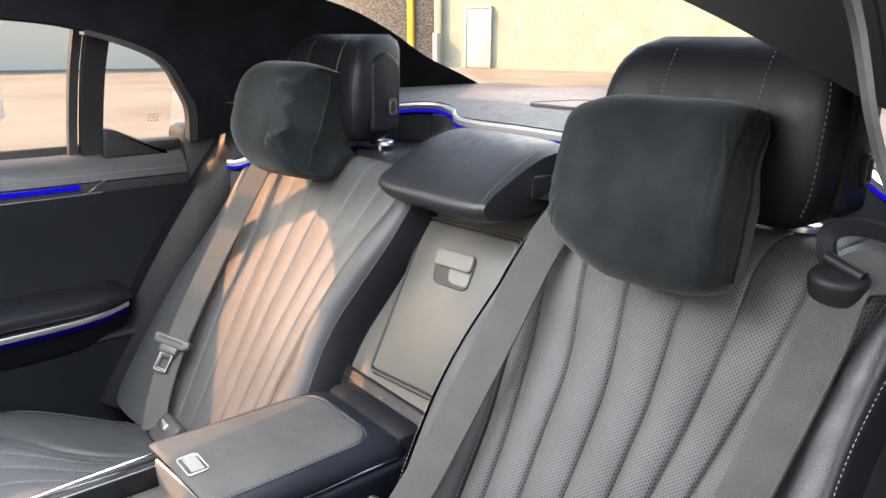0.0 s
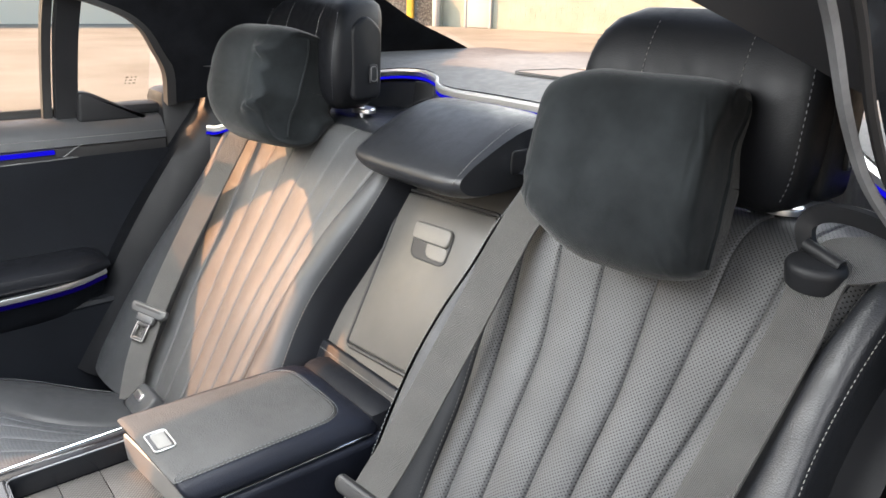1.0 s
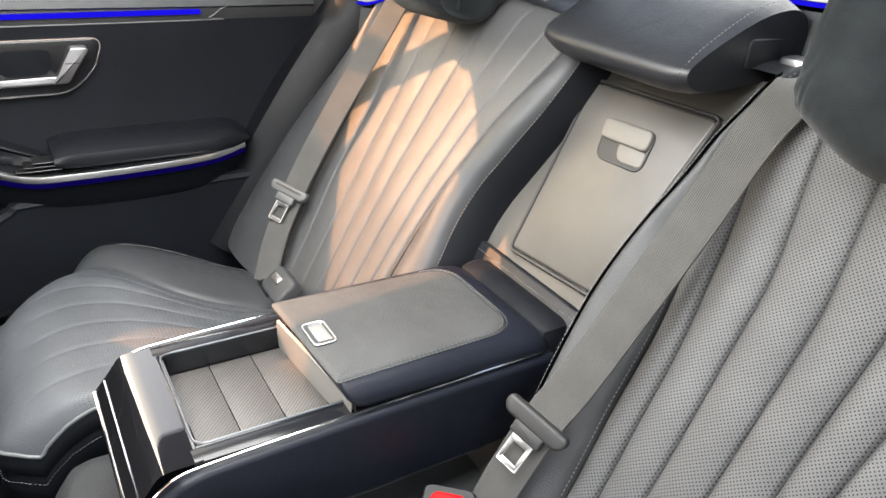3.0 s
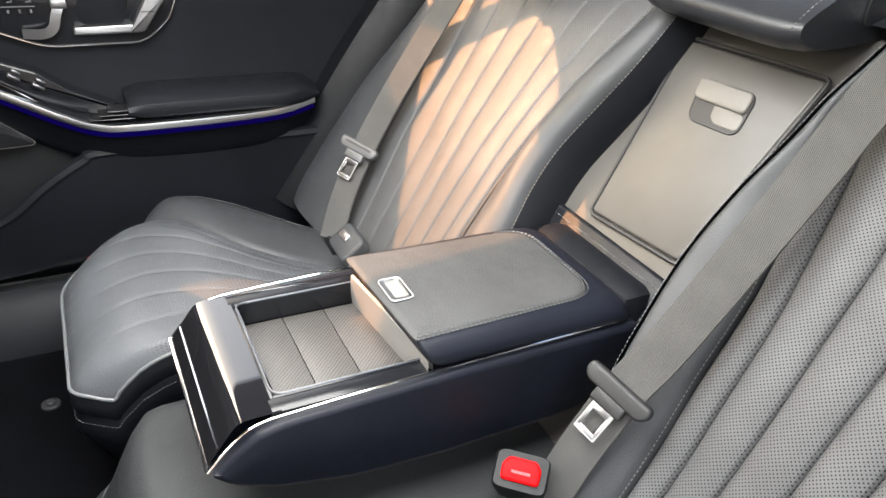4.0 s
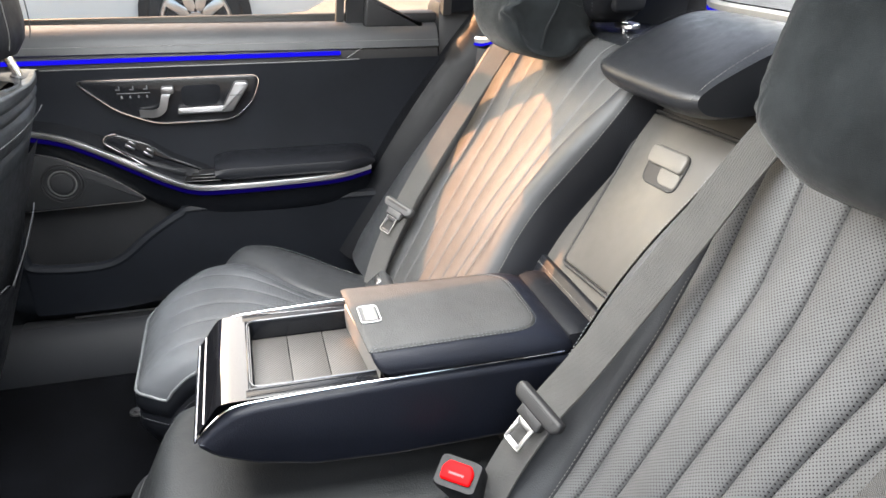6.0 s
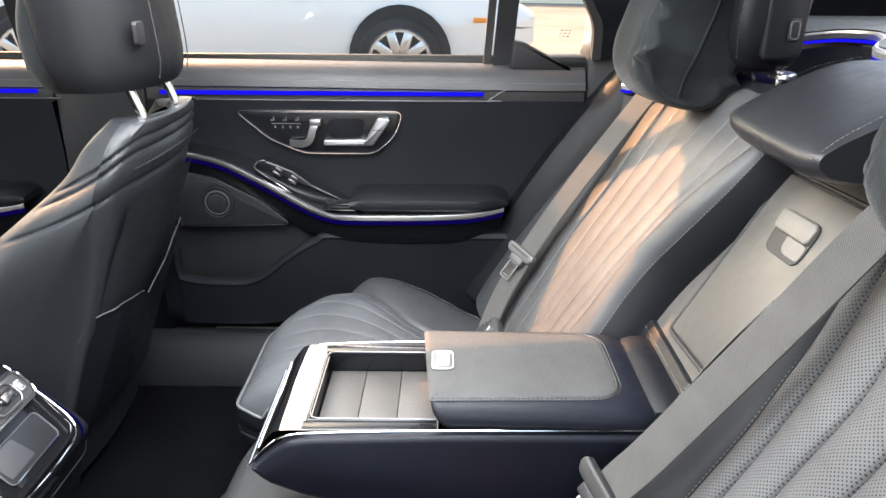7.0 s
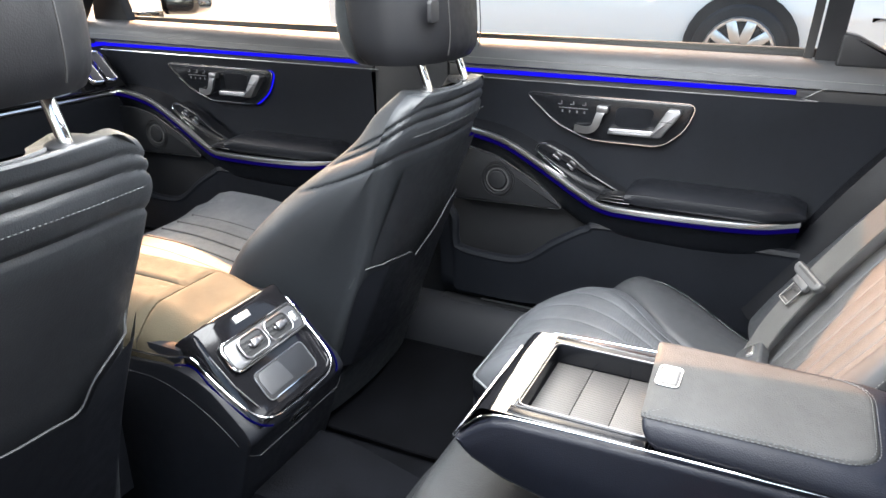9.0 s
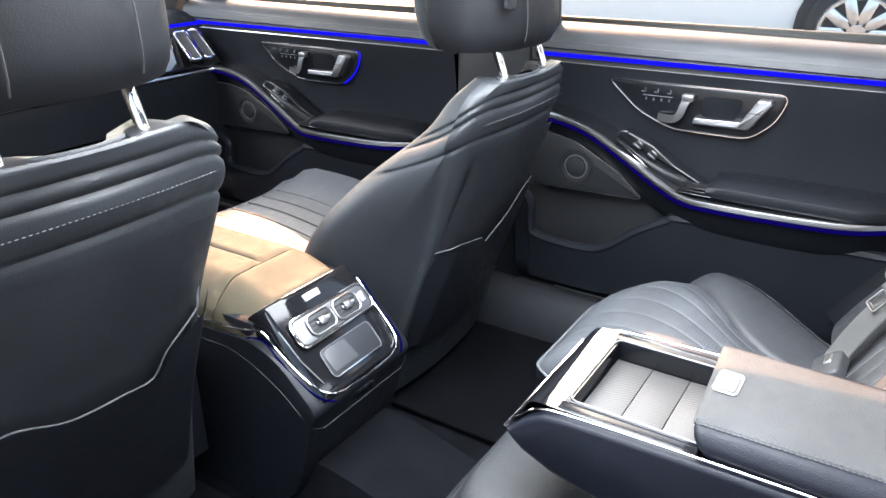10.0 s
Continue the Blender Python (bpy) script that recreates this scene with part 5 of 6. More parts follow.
side_o = [(0.081, 0.660), (0.098, 0.641), (0.142, 0.621), (0.215, 0.604), (0.316, 0.598), (0.47, 0.600), (0.56, 0.61), (0.56, 0.703), (0.320, 0.703), (0.318, 0.668), (0.13, 0.668), (0.09, 0.664)]
side_o = round_outline(side_o, 0.008, 3)
rings = []
for x, k in ((-0.112, 0.9), (-0.110, 0.97), (-0.104, 1.0), (0.104, 1.0), (0.110, 0.97), (0.112, 0.9)):
    rings.append([Vector((x, 0.32 + (p.x - 0.32) * (0.985 + 0.015 * k), 0.648 + (p.y - 0.648) * k)) for p in side_o])
part("body", g_loft(rings), M_ARM_SHADE, arm, "black leather armrest body, side shade in its colour")
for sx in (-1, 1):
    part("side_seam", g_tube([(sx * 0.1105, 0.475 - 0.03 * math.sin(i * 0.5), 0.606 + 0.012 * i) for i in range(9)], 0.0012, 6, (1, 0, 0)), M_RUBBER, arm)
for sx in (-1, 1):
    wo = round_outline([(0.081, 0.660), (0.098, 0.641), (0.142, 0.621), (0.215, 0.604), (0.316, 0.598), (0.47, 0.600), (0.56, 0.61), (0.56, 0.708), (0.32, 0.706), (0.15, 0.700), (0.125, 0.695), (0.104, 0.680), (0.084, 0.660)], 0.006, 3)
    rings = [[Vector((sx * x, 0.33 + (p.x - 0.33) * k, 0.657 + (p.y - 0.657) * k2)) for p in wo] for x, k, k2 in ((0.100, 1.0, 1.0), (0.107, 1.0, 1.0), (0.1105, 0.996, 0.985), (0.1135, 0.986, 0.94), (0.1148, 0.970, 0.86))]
    part("side_panel", g_loft(rings), M_ARM_SHADE, arm, "smooth black leather side, its shade in the colour")
    part("side_welt", g_tube([Vector((sx * 0.1128, 0.33 + (x - 0.33) * 0.988, 0.657 + (z - 0.657) * 0.95)) for x, z in ((0.10, 0.640), (0.142, 0.621), (0.215, 0.604), (0.316, 0.598), (0.47, 0.600))], 0.0011, 6, (1, 0, 0)), M_RUBBER, arm)
# gloss black deck with the tray let in
deck = []
for x in (-0.103, 0.103):
    deck.append([Vector((x, y, z)) for y, z in [(0.079, 0.660), (0.082, 0.666), (0.100, 0.692), (0.106, 0.7000), (0.110, 0.7035), (0.116, 0.7052), (0.125, 0.7058), (0.15, 0.706)]])
part("front_deck", g_loft([deck[0], deck[1]], False, False), M_GLOSS, arm, "piano black sloping nose")
part("nose_line", g_box(-0.10, 0.10, 0.0895, 0.0910, 0.6775, 0.6795, 0), M_CHROME, arm, "thin bright line")
part("deck_side", g_box(-0.103, -0.082, 0.14, 0.30, 0.690, 0.706, 0.002), M_SATIN_BLACK, arm)
part("deck_side", g_box(0.082, 0.103, 0.14, 0.30, 0.690, 0.706, 0.002), M_SATIN_BLACK, arm)
for sx in (-1, 1):
    rail = catmull([(sx * 0.108, 0.079, 0.660), (sx * 0.108, 0.10, 0.684), (sx * 0.108, 0.124, 0.701), (sx * 0.108, 0.17, 0.706), (sx * 0.108, 0.30, 0.710), (sx * 0.108, 0.54, 0.713)], 6)
    part("bright_rail", g_tube(rail, 0.0013, 8, (1, 0, 0)), M_CHROME, arm, "chrome edge rail")
part("front_rail", g_tube([(-0.108, 0.079, 0.660), (0.108, 0.079, 0.660)], 0.0021, 8), M_CHROME, arm)
tray = part("tray", g_join(g_box(-0.080, 0.080, 0.148, 0.30, 0.672, 0.676, 0.001), g_box(-0.084, -0.079, 0.146, 0.30, 0.672, 0.707, 0.002), g_box(0.079, 0.084, 0.146, 0.30, 0.672, 0.707, 0.002), g_box(-0.084, 0.084, 0.144, 0.149, 0.672, 0.707, 0.002)), M_SATIN_BLACK, arm, "open tray")
for k in range(3):
    part("liner", g_box(-0.078, 0.078, 0.151 + 0.049 * k, 0.1993 + 0.049 * k, 0.676, 0.679, 0.001), M_WEAVE, tray, "woven tray liner")
tr = round_outline([(-0.081, 0.147), (0.081, 0.147), (0.081, 0.31), (-0.081, 0.31)], 0.014)
part("tray_rim", g_tube([(p.x, p.y, 0.7075) for p in tr + tr[:1]], 0.0011, 6), M_VENT, tray)
# lid: a padded panel sewn into an edge, darkened for shade, that falls away to the sides and the rear
def lid_outline(hw0, hw1, front, rear, rf, rr):
    pts = [(-hw0, front - 0.006), (hw0, front + 0.005), (hw1, rear), (-hw1, rear)]
    soft = [round_outline(pts, r, 7) for r in (rf, rr)]
    return [a if a.y < 0.40 else b for a, b in zip(*soft)]


def lid_ring(hw0, hw1, front, rear, rf, rr, z):
    return [Vector((p.x, p.y, z)) for p in lid_outline(hw0, hw1, front, rear, rf, rr)]


lid = part("lid", g_loft([lid_ring(*r) for r in ((0.0850, 0.0790, 0.2900, 0.518, 0.006, 0.040, 0.7310), (0.0875, 0.0815, 0.2855, 0.520, 0.006, 0.040, 0.7345), (0.0875, 0.0812, 0.2852, 0.5195, 0.006, 0.040, 0.7370), (0.0855, 0.0795, 0.2870, 0.518, 0.006, 0.040, 0.7388), (0.078, 0.072, 0.294, 0.511, 0.006, 0.036, 0.7400), (0.050, 0.045, 0.32, 0.485, 0.006, 0.03, 0.7408))]), M_LID_LIT, arm, "padded leather lid panel, top light in its colour")
part("lid_skirt", g_loft([lid_ring(*r) for r in ((0.0985, 0.104, 0.306, 0.562, 0.012, 0.030, 0.7060), (0.1030, 0.108, 0.300, 0.563, 0.012, 0.032, 0.7110), (0.1035, 0.108, 0.294, 0.561, 0.012, 0.034, 0.7180), (0.1010, 0.104, 0.290, 0.553, 0.010, 0.038, 0.7260), (0.0955, 0.094, 0.288, 0.538, 0.008, 0.040, 0.7330), (0.0895, 0.084, 0.2885, 0.5235, 0.006, 0.040, 0.7368), (0.0865, 0.0805, 0.291, 0.519, 0.006, 0.040, 0.7360))]), M_ARM_SHADE, lid, "rounded leather lid edge, darkened for shade")
part("lid_lip", g_loft([[Vector((x, y + 0.003 + 0.10 * x, z)) for x in (-0.080, 0.098)] for y, z in ((0.2900, 0.679), (0.2880, 0.700), (0.2885, 0.7165), (0.2915, 0.7180), (0.2945, 0.700))], False, False), M_SATIN, arm, "satin tray end frame")
seam = lid_outline(0.0885, 0.0825, 0.2852, 0.5210, 0.006, 0.040)
k0 = min(range(len(seam)), key=lambda i: (seam[i].x - 0.09) ** 2 + (seam[i].y - 0.29) ** 2)
seam = [p for p in seam[k0 + 1:] + seam[:k0 + 1] if p.y > 0.2915]
for off, z in ((1.0, 0.7382), (0.962, 0.7398)):
    part("lid_stitch", g_stitch([(p.x * off, 0.40 + (p.y - 0.40) * (off if p.y > 0.4 else 1), z) for p in seam], (0, 0, 1)), M_PIPING, lid, "grey contrast stitching")
LATCH = pose(0.0, 0.3055, 0.7396)
fr = rrect(0.044, 0.026, 0.006)
lb = part("latch_frame", g_xf(g_prism(fr, 0.0022, 0.0008), LATCH), M_STEEL, lid, "steel latch frame")
part("latch_rim", g_xf(g_tube([(p.x, p.y, 0.0024) for p in fr + fr[:1]], 0.0010, 6), LATCH), M_BUTTON, lb)
part("latch_button", g_xf(g_prism(rrect(0.034, 0.017, 0.003), 0.0015, 0.0005), LATCH @ pose(0.001, 0.001, 0.0017)), M_SATIN_LIGHT, lb, "pale latch button")
part("hinge_block", g_box(-0.10, 0.10, 0.545, 0.60, 0.60, 0.735, 0.02), M_LEATHER_DARK, arm)

mc = thing("middle_cushion", (0, 0.25, 0.45), label="leather middle seat cushion, darkened for shade under the armrest", category="seat cushion")
def mid_pad(a, b):
    x, y = -0.165 + 0.33 * a, -0.045 + 0.52 * b
    ex, ey = min(a, 1 - a) * 0.33, b * 0.52
    z = 0.545 - 0.045 * math.exp(-ex / 0.012) - 0.11 * (1 - smoothstep(0.0, 0.075, ey)) + 0.006 * math.sin(math.pi * a)
    return (x, y + 0.05 * (2 * a - 1) ** 4 * (1 - b), z)


part("pad", g_join(g_grid(mid_pad, 40, 40), g_grid(lambda a, b: (mid_pad(a, 0)[0], mid_pad(a, 0)[1] + 0.05 * b, mid_pad(a, 0)[2] - 0.12 * b), 40, 5)), M_MID_SHADE, mc)
part("pad_piping", g_tube([mid_pad(i / 30, 0.03) for i in range(31)], 0.002, 6), M_RUBBER, mc)


# ---- belts and buckles ----
def belt(name, pts, normal, label, width=0.047):
    t = thing(name, pts[len(pts) // 2], label=label, category="seat belt", group="seat belts")
    path = catmull(pts, 10)
    part("webbing", g_ribbon(path, [Vector(normal)] * len(path), width), M_WEB, t, "dark grey woven webbing")
    part("anchor_plate", g_box(path[-1].x - 0.022, path[-1].x + 0.022, path[-1].y - 0.006, path[-1].y + 0.010, path[-1].z - 0.03, path[-1].z + 0.004, 0.003), M_PLASTIC, t)
    return t


OUT = Vector((0, -0.827, 0.562))


def on_back(x, z, off):
    """A place off the plane of the backrests."""
    p = Vector((x, 0.42 + 0.68 * (z - 0.55), z)) + OUT * off
    return tuple(p)


def tongue(parent, at, down, width, material, normal=None):
    """Plastic slide bar with a steel tongue below it."""
    d = Vector(down).normalized()
    s = Vector(normal or OUT).cross(d).normalized()
    m = Matrix((s, -d, s.cross(-d))).transposed().to_4x4()
    m.translation = at
    w = width / 2
    bar = part("slide_bar", g_join(g_xf(g_prism(round_outline([(-w, 0.011), (w, 0.011), (w + 0.002, 0.0), (w - 0.006, -0.009), (-w + 0.006, -0.009), (-w - 0.002, 0.0)], 0.005), 0.011, 0.004), m),
                                  g_xf(g_prism(rrect(width * 0.5, 0.016, 0.004), 0.010, 0.003), m @ pose(0, -0.014, 0))), material, parent, "grey plastic slide bar")
    part("belt_slot", g_xf(g_box(-w + 0.010, w - 0.010, 0.002, 0.0055, 0.010, 0.0116, 0), m), M_RUBBER, bar)
    part("steel_tongue", g_xf(g_join(g_box(-0.014, -0.0085, -0.054, -0.018, 0.003, 0.0055, 0.001), g_box(0.0085, 0.014, -0.054, -0.018, 0.003, 0.0055, 0.001), g_box(-0.014, 0.014, -0.057, -0.050, 0.003, 0.0055, 0.001), g_box(-0.014, 0.014, -0.030, -0.018, 0.003, 0.0055, 0.001)), m), M_STEEL if material is M_BAR else M_ALU, bar, "steel tongue")
    part("tongue_edge", g_xf(g_tube([(p.x, p.y - 0.039, 0.0058) for p in rrect(0.026, 0.034, 0.003) + rrect(0.026, 0.034, 0.003)[:1]], 0.0005, 6), m), M_BUTTON, bar)
    return bar


def on_seat(xc, w, v, h):
    """A place on a rear backrest: across, along it and off its plane."""
    up, out = Vector((0, 0.562, 0.827)), Vector((0, -0.827, 0.562))
    return tuple(Vector((xc + w, 0.42, 0.55)) + up * v + out * h)


b1 = belt("seat_belt", [(-0.60, 0.80, 1.06), on_seat(-0.4, -0.178, 0.56, 0.022), on_seat(-0.4, -0.162, 0.50, 0.030), on_seat(-0.4, -0.142, 0.40, 0.038), on_seat(-0.4, -0.130, 0.31, 0.042), on_seat(-0.4, -0.122, 0.22, 0.042), on_seat(-0.4, -0.108, 0.13, 0.040), on_seat(-0.4, -0.086, 0.05, 0.036), on_seat(-0.4, -0.062, -0.02, 0.024)], (0.50, -0.70, 0.50), "dark grey seat belt hanging unused down the seat")
tongue(b1, Vector(on_seat(-0.4, -0.108, 0.135, 0.047)), Vector((0.16, -0.56, -0.80)), 0.076, M_BAR, (0.50, -0.70, 0.50))
b2 = belt("seat_belt", [(0.60, 0.785, 1.050), (0.575, 0.745, 1.050), on_seat(0.4, 0.153, 0.575, 0.024), on_seat(0.4, 0.147, 0.52, 0.010), on_seat(0.4, 0.143, 0.46, 0.008), on_seat(0.4, 0.136, 0.36, 0.008), on_seat(0.4, 0.125, 0.20, 0.004), on_seat(0.4, 0.110, 0.02, 0.0)], OUT, "dark grey seat belt running down from a shoulder guide")
b3 = belt("seat_belt", [(0.165, 0.80, 1.035), on_seat(0.4, -0.186, 0.58, 0.022), on_seat(0.4, -0.194, 0.51, 0.026), on_seat(0.4, -0.195, 0.41, 0.028), on_seat(0.4, -0.200, 0.30, 0.028), on_seat(0.4, -0.205, 0.21, 0.028), on_seat(0.4, -0.212, 0.15, 0.028), on_seat(0.4, -0.218, 0.06, 0.018), on_seat(0.4, -0.220, -0.03, 0.0)], (0.38, -0.78, 0.50), "dark grey middle seat belt across a seat edge")
tongue(b3, Vector(on_seat(0.4, -0.213, 0.148, 0.033)), Vector((-0.05, -0.56, -0.83)), 0.078, M_RUBBER, (0.38, -0.78, 0.50))

# shoulder guide loop of the near belt
gd = thing("belt_guide", (0.54, 0.82, 1.03), label="black looped belt guide on the seat shoulder", category="belt guide")
loop = catmull([(0.538, 0.735, 1.040), (0.526, 0.738, 1.058), (0.524, 0.740, 1.074), (0.538, 0.742, 1.085), (0.565, 0.745, 1.086), (0.60, 0.752, 1.076), (0.655, 0.765, 1.055), (0.68, 0.775, 1.03)], 6)
part("loop", g_sweep(loop, [(-0.008, -0.005), (0.008, -0.005), (0.009, 0.0), (0.006, 0.005), (-0.006, 0.005), (-0.009, 0.0)], (0, 1, 0.3)), M_PLASTIC, gd)
part("base", g_xf(g_prism([(0.027 * math.cos(a * 0.2618), 0.020 * math.sin(a * 0.2618)) for a in range(24)], 0.024, 0.008), pose(0.545, 0.728, 1.024, 20, 0, 0)), M_PLASTIC, gd)
part("roller", g_tube([(0.530, 0.728, 1.056), (0.566, 0.722, 1.046)], 0.006, 10), M_PLASTIC, gd, "bright metal roller")
g2 = solo("belt_outlet", g_box(0.135, 0.195, 0.795, 0.825, 1.02, 1.05, 0.006), M_ALU, "small metal belt outlet beside the middle headrest", "belt outlet")


def buckle(at, rx, rz, red, label):
    t = thing("belt_buckle", at, rx, 0, rz, label, "belt buckle", "belt buckles")
    part("housing", g_loft([[Vector((p.x * k, p.y * k * 0.6, z)) for p in rrect(0.058, 0.070, 0.012)] for z, k in ((-0.075, 0.85), (-0.03, 0.95), (0.0, 1.0), (0.006, 0.93))]), M_PLASTIC, t, local=True)
    part("push_button", g_xf(g_prism(round_outline([(-0.020, -0.013), (0.020, -0.013), (0.021, 0.003), (0.015, 0.012), (-0.015, 0.012), (-0.021, 0.003)], 0.004), 0.008, 0.003), pose(0, 0.001, 0.003)), M_RED if red else M_ALU, t, "bright red push button" if red else "", local=True)
    if red:
        part("press_mark", g_xf(g_box(-0.010, 0.010, -0.004, -0.001, 0.0107, 0.0115, 0), pose(0, 0, 0)), M_LABEL_RED, t, local=True)
    return t


buckle((0.170, 0.382, 0.598), 34, 48, True, "black belt buckle with a bright red button")
bk = solo("buckle_pocket", g_xf(g_prism(rrect(0.075, 0.05, 0.012), 0.02, 0.006), pose(-0.375, 0.395, 0.575, 40, 0, 0)), M_BOLSTER, "leather buckle pocket at the seat joint", "buckle pocket")
part("buckle_slot", g_xf(g_prism(rrect(0.030, 0.014, 0.004), 0.006, 0.002), pose(-0.385, 0.388, 0.592, 40, 0, 0)), M_ALU, bk, "small bright buckle mouth")

# side cushions between the backrests and the doors
for s, nm in ((-1, "side_cushion"), (1, "side_cushion")):
    rings = []
    for i in range(17):
        u = i / 16
        p = Vector(on_back(0.735 * s, 0.50 + 0.56 * u, 0.0))
        k = 0.7 + 0.3 * math.sin(math.pi * u)
        rings.append([p + Vector((s * a, 0, 0)) + OUT * b * k for a, b in [(0.05, -0.14), (0.05, 0.05), (0.02, 0.075), (-0.02, 0.070), (-0.050, 0.035), (-0.06, -0.02), (-0.06, -0.14)]])
    solo(nm, g_loft(rings), M_SIDE_SHADE, "smooth leather side cushion beside the rear seat, shade in its colour", "side cushion", group="side cushions")
sw = solo("seat_switch_plate", g_xf(g_prism(rrect(0.045, 0.085, 0.006), 0.006, 0.003), pose(-0.285, 0.925, 1.062, 78, 0, 20)), M_PLASTIC, "small black switch plate behind the headrest", "switch plate")

# ---- front seats ----
def front_seat(xc, dy, dz, label, head_dy=0.0):
    st = thing("front_seat", (xc, dy - 0.5, 0.33), label=label, category="car seat", group="front seats")
    rows = []

    def section(z):
        """Half widths behind and in front, and the rear and front of the backrest at a height."""
        wr = hermite_list([(0.34, 0.20), (0.60, 0.168), (0.75, 0.168), (0.88, 0.184), (0.94, 0.178), (0.97, 0.160), (0.985, 0.135)], z)
        wf = hermite_list([(0.34, 0.22), (0.60, 0.262), (0.72, 0.252), (0.82, 0.214), (0.91, 0.160), (0.96, 0.136), (0.985, 0.112)], z)
        yr = -0.150 + 0.33 * (z - 0.97)
        dp = hermite_list([(0.34, 0.17), (0.60, 0.240), (0.70, 0.232), (0.80, 0.180), (0.90, 0.100), (0.95, 0.082), (0.985, 0.062)], z)
        return wr, wf, yr, yr - dp
    rings = []
    NZ = 190
    for i in range(NZ):
        z = 0.34 + 0.645 * i / (NZ - 1)
        wr, wf, yr, yf = section(z)
        ring = [(-wf, yf + 0.05), (-wf * 0.85, yf), (-wf * 0.5, yf + 0.045), (0, yf + 0.06), (wf * 0.5, yf + 0.045), (wf * 0.85, yf), (wf, yf + 0.05), ((wf + wr) / 2, (yr + yf) / 2 + 0.03), (wr, yr - 0.03), (wr * 0.86, yr - 0.004), (0, yr + 0.012), (-wr * 0.86, yr - 0.004), (-wr, yr - 0.03), (-(wf + wr) / 2, (yr + yf) / 2 + 0.03)]
        out = []
        for p in catmull([(x, y, 0) for x, y in ring], 20, True):
            d = min(max((yr - p.y) / (yr - yf), 0.0), 1.0)
            zz = z + 0.08 * d
            sink = 0.0060 * (math.exp(-((zz - 0.964) / 0.0038) ** 2) + math.exp(-((zz - 0.944) / 0.0038) ** 2) + 0.8 * math.exp(-((zz - 0.896) / 0.0042) ** 2)) * smoothstep(0.98, 0.8, d)
            sink -= 0.004 * math.exp(-((zz - 0.922) / 0.016) ** 2) * smoothstep(0.98, 0.8, d)
            c = Vector((0, (yr + yf) / 2, 0))
            p = p + (c - p).normalized() * sink
            out.append(Vector((xc + p.x, p.y + dy, z + dz)))
        rings.append(out)
    mid_top = sum(rings[-1], Vector()) / len(rings[-1])
    last = rings[-1]
    for k, up in ((0.97, 0.002), (0.92, 0.003), (0.80, 0.002), (0.5, 0.000)):
        rings.append([mid_top + (p - mid_top) * k + Vector((0, 0, up)) for p in last])
    part("backrest", g_loft(rings), M_BACK, st)

    def rear(x, z, off=0.0):
        wr, wf, yr, yf = section(z)
        return Vector((xc + x, yr + dy + 0.012 * (1 - (x / wr) ** 2) - 0.03 * max(abs(x) / wr - 0.8, 0) / 0.2 + off, z + dz))
    line = [rear(-0.145 + 0.29 * i / 24, 0.924, 0.0045) for i in range(25)]
    part("rear_stitch", g_stitch(line, (0, 1, 0.2), 0.006), M_PIPING, st, "pale contrast stitching")
    # rear shell with map pocket
    shell = g_grid(lambda a, b: tuple(rear((a * 2 - 1) * 0.145, 0.45 + 0.42 * b, 0.006)), 14, 14)
    part("rear_shell", shell, M_LEATHER, st, "dark rear shell")
    if xc < 0:
        pk = catmull([(-0.10, 0.765), (-0.06, 0.752), (-0.025, 0.715), (-0.005, 0.700), (0.020, 0.684), (0.040, 0.670), (0.058, 0.685), (0.09, 0.688), (0.125, 0.688), (0.155, 0.672), (0.163, 0.64)], 8)
    else:
        pk = catmull([(-0.155, 0.765), (-0.134, 0.746), (-0.100, 0.728), (-0.079, 0.712), (-0.060, 0.684), (-0.02, 0.686), (0.045, 0.691), (0.10, 0.711), (0.14, 0.70)], 8)
    pts = [rear(p.x, p.y, 0.006 + 0.018 * max(1 - (abs(p.x) / 0.15) ** 3, 0)) for p in pk]
    part("pocket_edge", g_tube(pts, 0.0014, 6), M_SEAL, st, "grey edging of the map pocket")
    part("map_pocket", g_grid(lambda a, b: tuple(rear(pk[round(a * (len(pk) - 1))].x, 0.47 + (pk[round(a * (len(pk) - 1))].y - 0.47) * b, 0.010 + 0.013 * b + 0.006 * math.sin(math.pi * a))), len(pk), 10), M_LEATHER_DARK, st, "elastic map pocket")
    # cushion
    rr = []
    for i in range(15):
        u = i / 14
        y = dy - 1.02 + 0.60 * u
        z = 0.605 + dz - 0.045 * smoothstep(0.3, 1.0, u) - 0.06 * smoothstep(0.2, 0.0, u)
        rr.append([Vector((xc + x, y, zz)) for x, zz in [(-0.26, 0.40), (-0.265, z - 0.01), (-0.235, z + 0.022), (-0.19, z + 0.010), (-0.09, z - 0.002), (0.0, z - 0.004), (0.09, z - 0.002), (0.19, z + 0.010), (0.235, z + 0.022), (0.265, z - 0.01), (0.26, 0.40)]])
    part("cushion", g_loft([r[1:10] for r in rr], False, False), M_CUSHION_LIT, st, "fluted leather seat cushion")
    part("cushion_side", g_join(g_loft([r[:2] for r in rr], False, False), g_loft([r[9:] for r in rr], False, False), g_loft([rr[-1][1:10], [Vector((p.x, p.y, 0.40)) for p in rr[-1][1:10]]], False, False)), M_LEATHER_DARK, st)
    for k in range(7):
        x = -0.15 + 0.05 * k
        part("cushion_flute", g_tube([(xc + x, dy - 0.90 + 0.04 * i, 0.6022 + dz - 0.045 * smoothstep(0.3, 1.0, (0.12 + 0.04 * i) / 0.6) + 0.06 * max(abs(x) - 0.09, 0)) for i in range(12)], 0.0025, 6), M_RUBBER, st)
    part("seat_rail", g_box(xc - 0.22, xc + 0.22, dy - 0.85, dy - 0.45, 0.31, 0.42, 0.02), M_PLASTIC, st)
